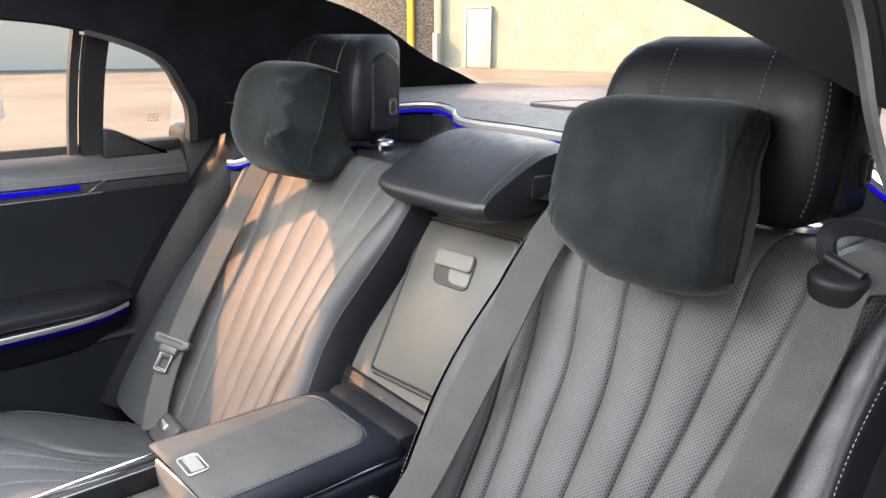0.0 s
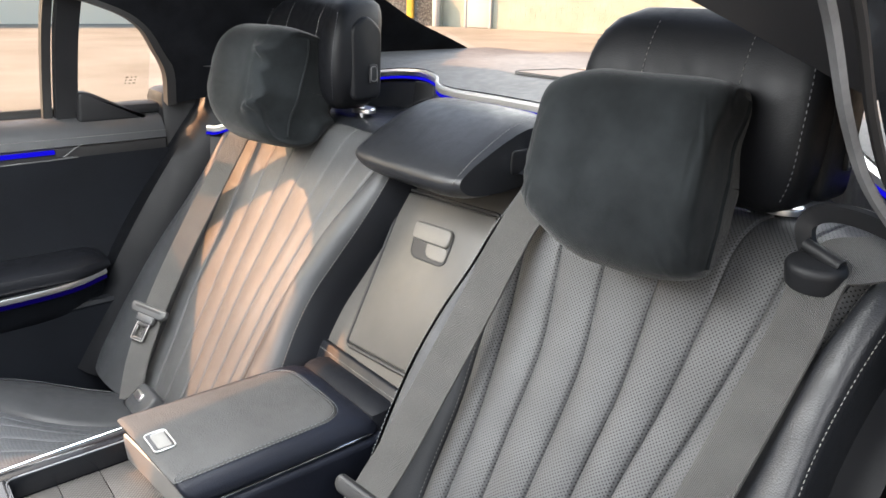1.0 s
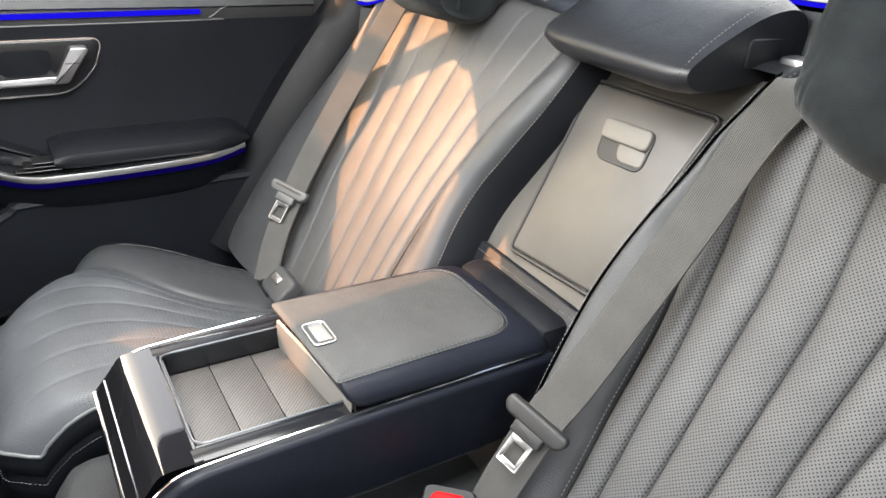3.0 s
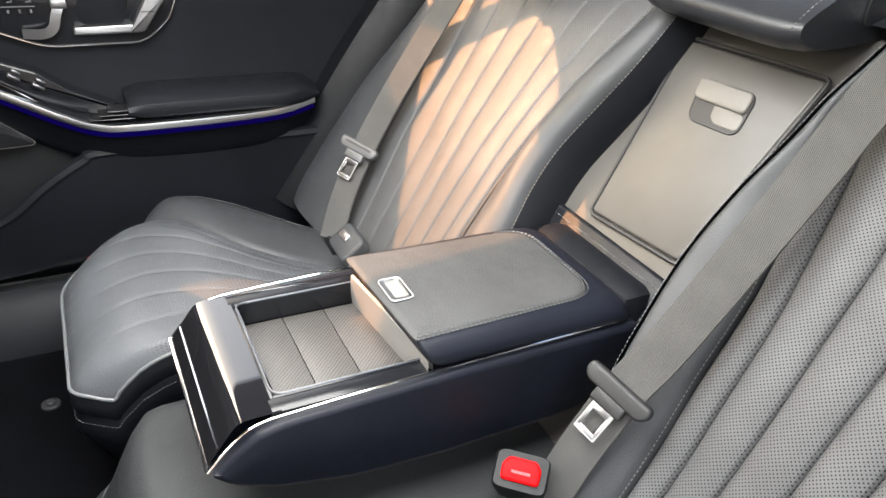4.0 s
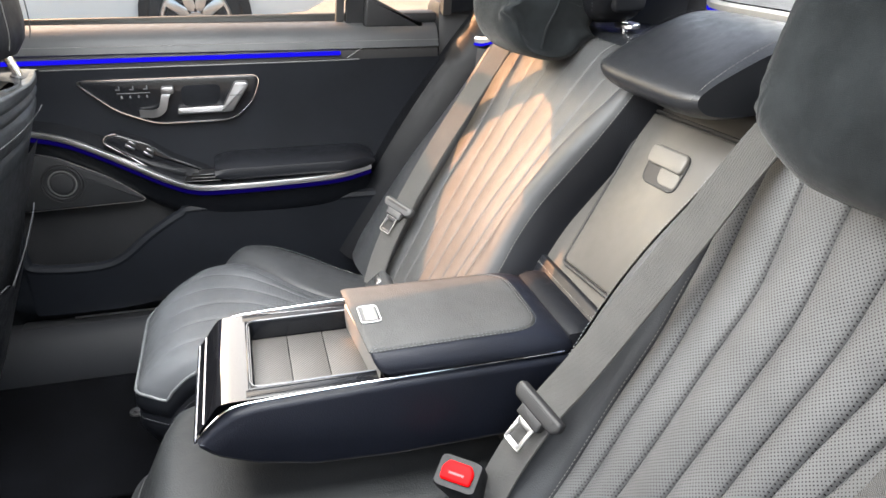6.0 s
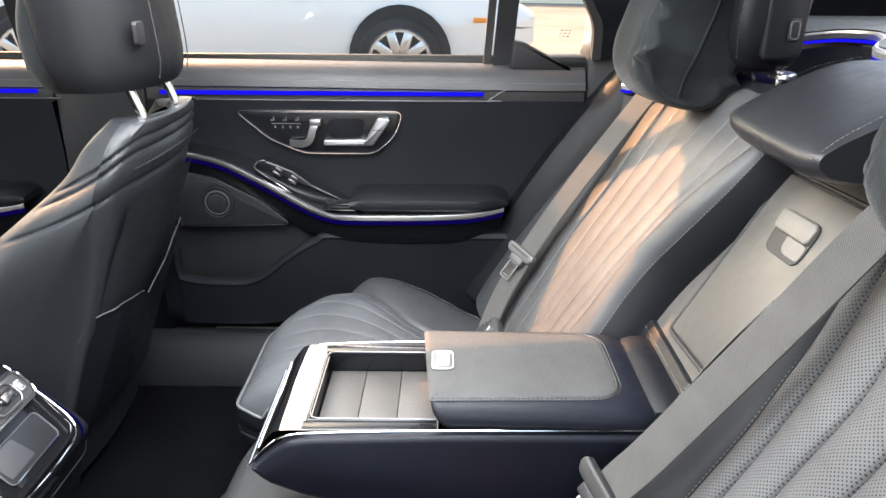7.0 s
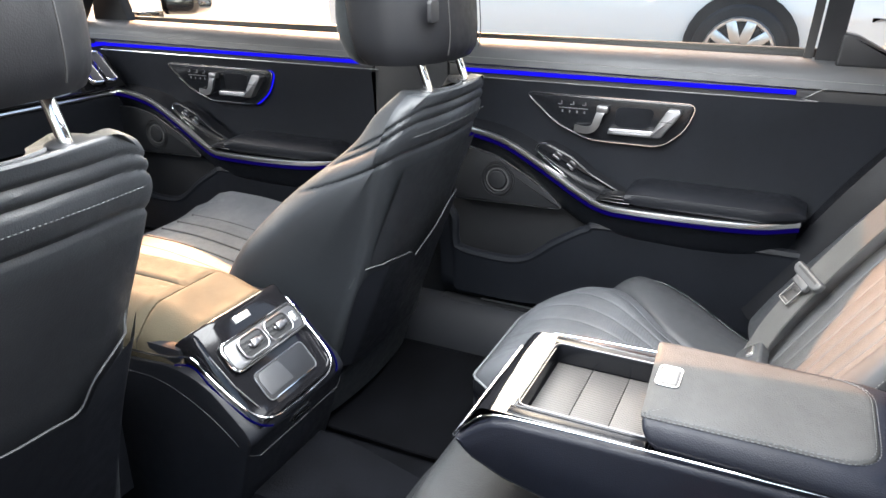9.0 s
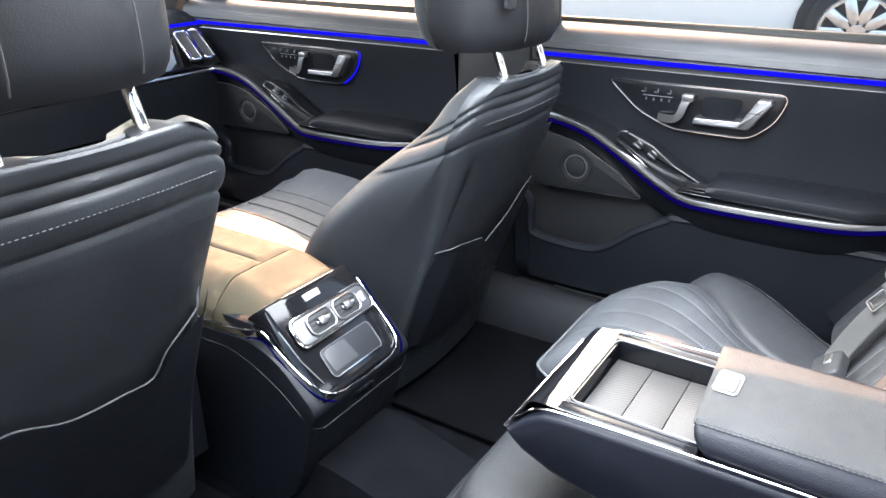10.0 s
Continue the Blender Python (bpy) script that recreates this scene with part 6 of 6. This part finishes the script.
    # posts and headrest
    hb = 0.165 + dz
    for sx in (-1, 1):
        px = xc + sx * 0.072
        po = catmull([(px, dy - 0.160, 0.955 + dz), (px, dy - 0.163, 0.985 + dz), (px, dy - 0.177, 1.025 + dz), (px, dy - 0.181, 1.045 + dz), (px, dy - 0.182, 1.12 + dz)], 6)
        part("post", g_tube(po, 0.0072, 10, (1, 0, 0)), M_CHROME, st, "chrome headrest post")
        part("post_collar", g_xf(g_prism([(0.024 * math.cos(a * 0.3142), 0.016 * math.sin(a * 0.3142)) for a in range(20)], 0.006, 0.002), pose(px, dy - 0.160, 0.982 + dz, -10, 0, 0)), M_PLASTIC, st)
    hr = []
    for i in range(17):
        u = i / 16
        z = 1.032 + dz + 0.215 * u
        k = (1 - abs(2 * u - 1) ** 4) ** 0.4 if 0 < i < 16 else 0.35
        hw, dp = 0.149 * (0.86 + 0.14 * k), 0.062 * (0.55 + 0.45 * k)
        yc = dy - 0.184 - 0.02 * u
        ring = []
        for q in range(36):
            a = 2 * math.pi * q / 36
            cx, sy = math.cos(a), math.sin(a)
            x = hw * math.copysign(abs(cx) ** 0.45, cx)
            y = dp * math.copysign(abs(sy) ** 0.6, sy) - 0.035 * (x / 0.128) ** 2
            ring.append(Vector((xc + x, yc + y, z)))
        hr.append(ring)
    hd = part("headrest", g_loft(hr), M_HEAD, st, "black leather headrest")
    bt = g_xf(g_prism(rrect(0.030, 0.034, 0.007), 0.006, 0.002), Matrix(((1, 0, 0, xc + 0.100), (0, 0, 1, dy - 0.144), (0, 1, 0, 1.115 + dz), (0, 0, 0, 1))))
    part("headrest_button", bt, M_PLASTIC, hd)
    for sx in (-0.062, 0.062):
        part("headrest_seam", g_tube([Vector((xc + sx, hr[i][9].y - 0.002, hr[i][0].z)) for i in range(1, 16)], 0.0010, 6, (1, 0, 0)), M_RUBBER, hd)
    part("front_pillow", g_xf(g_grid(lambda u, v: (0.132 * math.copysign(abs(math.sin(math.pi * (v - 0.5))) ** 0.4, v - 0.5), 0.055 * math.cos(2 * math.pi * u) * max(math.cos(math.pi * (v - 0.5)), 0) ** 0.4, 0.105 * math.sin(2 * math.pi * u) * max(math.cos(math.pi * (v - 0.5)), 0) ** 0.4), 28, 24), pose(xc, dy - 0.262, 1.125 + dz, -8, 0, 0)), M_SUEDE, hd, "soft suede front pad")
    return st


front_seat(-0.387, 0.0, 0.0, "black leather front passenger seat seen from behind")
front_seat(0.400, -0.055, 0.05, "black leather driver seat seen from behind")

# ---- centre console ----
con = thing("centre_console", (0, -0.5, 0.32), label="centre console with sunlit, sun-toned leather lid, chrome air vents and small tray", category="console")
side = [(-1.25, 0.33), (-0.36, 0.33), (-0.29, 0.37), (-0.262, 0.44), (-0.238, 0.530), (-0.226, 0.556), (-0.236, 0.572), (-0.30, 0.632), (-0.36, 0.648), (-0.46, 0.640), (-0.70, 0.63), (-1.25, 0.60)]
rings = []
for x, k in ((-0.122, 0.0), (-0.120, 0.6), (-0.112, 1.0), (0.112, 1.0), (0.120, 0.6), (0.122, 0.0)):
    rings.append([Vector((x, p.x - 0.010 * (1 - k), p.y - 0.006 * (1 - k))) for p in round_outline(side, 0.03, 4)])
part("body", g_loft(rings), M_LEATHER_DARK, con, "dark stitched console body")

# sloping gloss face: across, down the slope, out of it
FACE_A, FACE_B = Vector((0, -0.340, 0.704)), Vector((0, -0.225, 0.572))
FACE_D = (FACE_B - FACE_A).normalized()
FACE_N = Vector((0, -FACE_D.z, FACE_D.y))
FACE = Matrix(((1, 0, 0, FACE_A.x), (0, -FACE_D.y, FACE_N.y, FACE_A.y), (0, -FACE_D.z, FACE_N.z, FACE_A.z), (0, 0, 0, 1)))


def face(x, s, out=0.0):
    return FACE @ Vector((x, -s, out))


# gloss black end, rolled over to the lid above and rounded below
prof = [(-0.352, 0.684), (-0.346, 0.692), (-0.338, 0.6975), (-0.331, 0.6935)] + [tuple(face(0, s_, 0.0))[1:] for s_ in (0.035, 0.08, 0.13, 0.168)] + [(-0.226, 0.568), (-0.236, 0.560), (-0.26, 0.572), (-0.33, 0.655)]
rings = []
for x, d in ((-0.109, 0.022), (-0.106, 0.012), (-0.100, 0.005), (-0.090, 0.001), (-0.05, 0.0), (0.05, 0.0), (0.090, 0.001), (0.100, 0.005), (0.106, 0.012), (0.109, 0.022)):
    rings.append([Vector((0.003 + 0.95 * x, y, z)) - FACE_N * d for y, z in [(p.x, p.y) for p in round_outline(prof, 0.006, 3)]])
fascia = part("fascia", g_loft(rings), M_FASCIA, con, "piano black rear fascia")
# bright edge: along each side of the console, down the face and round its foot
foot = [face(0.114, 0.035, -0.020), face(0.111, 0.070, -0.016), face(0.107, 0.115, -0.009), face(0.099, 0.152, -0.002), face(0.082, 0.171, 0.002), face(0.058, 0.178, 0.003)]
edge = [Vector((0.121, -0.62, 0.650)), Vector((0.121, -0.44, 0.655)), Vector((0.121, -0.375, 0.660))] + foot
edge_c = catmull([tuple(p) for p in edge], 6)
loop = edge_c + catmull([tuple(foot[-1]), tuple(face(0.0, 0.180, 0.003)), (-foot[-1].x, foot[-1].y, foot[-1].z)], 6)[1:] + [Vector((-p.x, p.y, p.z)) for p in reversed(edge_c)][1:]
part("bright_edge", g_tube([Vector((0.003 + 0.97 * p.x, p.y, p.z)) for p in loop], 0.0016, 8, (1, 0, 0)), M_CHROME, con, "chrome edge round the gloss face")
for sx in (-1, 1):
    # Glowing tubes stand in for the soft blue glow on the console side.
    part("edge_glow", g_tube([Vector((sx * (p.x + 0.004), p.y + 0.004, p.z - 0.011)) for p in edge_c[14:44]], 0.0014, 6, (1, 0, 0)), M_BLUE_FAINT, con)
    st_path = catmull([(sx * 0.1225, -0.70, 0.610), (sx * 0.1225, -0.46, 0.618), (sx * 0.1225, -0.38, 0.615), (sx * 0.1225, -0.30, 0.580), (sx * 0.120, -0.245, 0.535), (sx * 0.105, -0.232, 0.523)], 8)
    part("side_stitch", g_stitch(st_path, (sx, 0.2, 0)), M_SEAL, con)
part("end_stitch", g_stitch([(0.10 - 0.2 * i / 20, -0.2325, 0.5215) for i in range(21)], (0, 1, 0)), M_SEAL, con)

# padded lid in three fields with two curved seams
def lid_top(x, y):
    return 0.712 - 0.020 * smoothstep(-0.44, -0.355, y) - 5.0 * max(abs(x) - 0.055, 0) ** 1.7


LID_CURVE = [(0.004, -0.452), (0.030, -0.490), (0.066, -0.560), (0.082, -0.66), (0.085, -0.80)]
lid_c = catmull([(x, y, 0) for x, y in LID_CURVE], 6)


def curve_gap(x, y):
    return min((abs(x) - p.x) ** 2 + (y - p.y) ** 2 for p in lid_c) ** 0.5


def lid_field(x0, x1, y0, y1, bow, name):
    nu, nv = 30, 40 if y1 - y0 > 0.2 else 16

    def at(u, v):
        i, j = u * (nu + 1), v * (nv + 1)
        a, b = min(max((i - 1) / (nu - 1), 0), 1), min(max((j - 1) / (nv - 1), 0), 1)
        x = x0 + (x1 - x0) * a
        lo, hi = y0 - bow[0] * (x / 0.116) ** 2, y1 - bow[1] * (x / 0.116) ** 2
        y = lo + (hi - lo) * b
        e = min(min(a, 1 - a) * (x1 - x0), min(b, 1 - b) * (y1 - y0))
        z = lid_top(x, y) - 0.005 * math.exp(-(e / 0.004) ** 2) + 0.001 * noise.noise(Vector((x * 22, y * 16, 1.0)))
        if y1 - y0 > 0.2:
            z -= 0.0030 * math.exp(-(curve_gap(x, y) / 0.0032) ** 2)
        if i < 0.5 or i > nu + 0.5 or j < 0.5 or j > nv + 0.5:
            z -= 0.03
        return (x, y, z)
    part(name, g_grid(at, nu + 2, nv + 2), M_CONSOLE_SUN, con, "padded leather lid", angle=60)


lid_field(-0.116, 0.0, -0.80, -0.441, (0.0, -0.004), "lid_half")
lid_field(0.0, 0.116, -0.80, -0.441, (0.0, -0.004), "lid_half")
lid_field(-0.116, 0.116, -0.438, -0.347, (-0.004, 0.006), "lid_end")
part("lid_base", g_box(-0.114, 0.114, -0.80, -0.352, 0.60, 0.672, 0.01), M_LEATHER_DARK, con)

# vents in a bright frame
VM = FACE @ pose(0, -0.070, 0)
frame_o = rrect(0.172, 0.047, 0.015)
part("vent_frame", g_xf(g_tube([(p.x, p.y, 0.006) for p in frame_o + frame_o[:1]], 0.0024, 8), VM), M_CHROME, fascia, "chrome vent surround")
part("frame_groove", g_xf(g_tube([(p.x * 0.965, p.y * 0.90, 0.0065) for p in frame_o + frame_o[:1]], 0.0012, 6), VM), M_RUBBER, fascia)
part("vent_bed", g_xf(g_prism(rrect(0.168, 0.043, 0.014), 0.006, 0.002), VM), M_VENT, fascia, "satin metal vent panel")
for vx in (-0.030, 0.030):
    mouth = [(-0.026, 0.009), (-0.019, 0.0155), (0.019, 0.0155), (0.026, 0.009), (0.026, -0.009), (0.019, -0.0155), (-0.019, -0.0155), (-0.026, -0.009)]
    vent = part("air_vent", g_xf(g_prism(round_outline(mouth, 0.004), 0.0085, 0.001), VM @ pose(vx, 0, 0)), M_RUBBER, fascia, "dark air vent")
    ring = round_outline(mouth, 0.004)
    part("vent_rim", g_xf(g_tube([(p.x * 1.05, p.y * 1.08, 0.0095) for p in ring + ring[:1]], 0.0018, 8), VM @ pose(vx, 0, 0)), M_VENT, vent)
    for k in (-1, 0, 1):
        part("vane", g_xf(g_box(-0.024, 0.024, -0.0010, 0.0010, 0.006, 0.0105, 0), VM @ pose(vx, k * 0.0075, 0)), M_PLASTIC, vent)
    part("vent_tab", g_xf(g_join(g_box(-0.008, 0.008, -0.006, 0.006, 0.009, 0.0165, 0.002), g_box(-0.019, -0.008, -0.0035, 0.0035, 0.009, 0.013, 0.001), g_box(0.008, 0.012, -0.0025, 0.0025, 0.009, 0.013, 0.001)), VM @ pose(vx, 0, 0)), M_VENT, vent, "satin metal vent slider")
part("vent_button", g_xf(g_prism(rrect(0.011, 0.017, 0.003), 0.008, 0.002), VM @ pose(-0.071, 0.0, 0.0)), M_BUTTON, fascia)
part("button_line", g_xf(g_tube([(p.x, p.y, 0.0082) for p in rrect(0.006, 0.010, 0.002) + rrect(0.006, 0.010, 0.002)[:1]], 0.0005, 5), VM @ pose(-0.071, 0.0, 0.0)), M_PLASTIC, fascia)
part("usb_flap", g_xf(g_box(-0.017, 0.017, -0.0055, 0.0055, -0.002, 0.002, 0.001), FACE @ pose(0.012, -0.026, 0.001)), M_BUTTON, fascia, "bright flap")
# tray let into the face: a dark recess with a bright lip along its foot
TM = FACE @ pose(0.004, -0.132, 0)
tray_o = rrect(0.118, 0.048, 0.010)
tray_b = part("tray_recess", g_xf(g_prism(tray_o, 0.0018, 0.0008), TM), mat("dark tray", (0.010, 0.0105, 0.012), 0.35), fascia, "dark open tray")
part("tray_edge", g_xf(g_tube([(p.x, p.y, 0.002) for p in tray_o + tray_o[:1]], 0.0010, 6), TM), M_DULL, tray_b)
part("tray_floor", g_xf(g_prism(round_outline([(-0.004, -0.016), (0.052, -0.017), (0.055, 0.012), (0.048, 0.021), (0.004, 0.021)], 0.005), 0.001, 0.0003), TM @ pose(0, 0, 0.0018)), M_SEAL, tray_b, "grey tray mat")
part("tray_lip", g_xf(g_tube([(0.046, -0.0235, 0.003), (-0.050, -0.0235, 0.003)], 0.0015, 6), TM), M_CHROME, tray_b, "thin bright lip")
part("side_line", g_xf(g_tube([(0.103, -0.050, 0.001), (0.099, -0.105, 0.002), (0.086, -0.152, 0.002)], 0.0010, 6), FACE), M_DULL, fascia)
part("rear_badge", g_join(g_box(-0.022, 0.022, -0.240, -0.2315, 0.5335, 0.5358, 0), g_box(-0.022, 0.022, -0.240, -0.2335, 0.5255, 0.5278, 0)), M_CHROME, con, "two thin bright lines", smooth=False)

# ---- dashboard, far end, and windscreen side ----
dash = thing("dashboard", (-0.3, -1.5, 0.9), label="dark dashboard end with gloss panel and bright air vents", category="dashboard", kind="structure")
part("body", g_loft([[Vector((x, p.x, p.y)) for p in round_outline([(-1.36, 0.50), (-1.36, 0.82), (-1.40, 0.93), (-1.48, 0.985), (-1.95, 1.0), (-1.95, 0.45)], 0.03, 4)] for x in (-0.76, 0.76)]), M_DOOR, dash)
part("gloss_panel", g_xf(g_box(-0.40, 0.40, -0.055, 0.055, 0, 0.012, 0.004), pose(-0.33, -1.375, 0.885, -50, 0, 0)), M_GLOSS, dash, "piano black dashboard panel")
part("bright_line", g_tube([(-0.76, -1.355, 0.832), (0.1, -1.345, 0.832)], 0.006, 8), M_ALU, dash)
part("dash_light", g_tube([(-0.74, -1.40, 0.960), (-0.2, -1.395, 0.962)], 0.005, 6), M_BLUE, dash)
for k in range(2):
    v = part("dash_vent", g_xf(g_prism(rrect(0.034, 0.105, 0.010), 0.012, 0.003), pose(-0.635 - 0.045 * k, -1.362, 0.900, -40, 0, -8)), M_RUBBER, dash)
    part("vent_rim", g_xf(g_tube([(p.x, p.y, 0.012) for p in rrect(0.034, 0.105, 0.010) + rrect(0.034, 0.105, 0.010)[:1]], 0.0035, 8), pose(-0.635 - 0.045 * k, -1.362, 0.900, -40, 0, -8)), M_CHROME, v)
solo("pillar_front", g_sweep(catmull([(-0.80, -1.66, 0.97), (-0.75, -1.50, 1.08), (-0.67, -1.33, 1.24), (-0.60, -1.22, 1.36)], 5), [(-0.045, -0.02), (0.045, -0.02), (0.045, 0.02), (-0.045, 0.02)], (1, 0, 0)), M_PLASTIC, "dark windscreen pillar trim", "pillar trim", "structure")
ws = thing("window_2", (0, -1.6, 1.1), label="clear windscreen of the car", category="window", kind="structure")
g = part("pane", g_grid(lambda a, b: ((a * 2 - 1) * (0.70 - 0.2 * b), -1.85 + 0.75 * b, 0.99 + 0.36 * b), 8, 8), M_GLASS_REAR, ws)
g.visible_shadow = False
em = thing("wing_mirror", (-1.02, -1.33, 1.05), label="black exterior wing mirror outside the front window", category="mirror")
part("shell", g_xf(g_prism(round_outline([(-0.11, -0.05), (0.12, -0.06), (0.13, 0.07), (-0.09, 0.08)], 0.04), 0.09, 0.03), pose(-1.03, -1.40, 1.075, 90, 0, -150)), M_PAINT, em)
part("mirror_glass", g_xf(g_prism(round_outline([(-0.10, -0.045), (0.11, -0.052), (0.12, 0.06), (-0.08, 0.07)], 0.035), 0.004, 0.001), pose(-1.03, -1.395, 1.075, 90, 0, 22)), mat("mirror", (0.9, 0.9, 0.9), 0.02, 1.0), em)
part("arm", g_box(-0.96, -0.86, -1.44, -1.38, 1.0, 1.04, 0.01), M_PAINT, em)
solo("mirror_sail", g_plate([(-1.50, 1.01), (-1.36, 1.01), (-1.40, 1.12), (-1.50, 1.14)], -0.83, 0.03, 0.01), M_PLASTIC, "black triangular sail panel at the mirror foot", "trim", "structure")
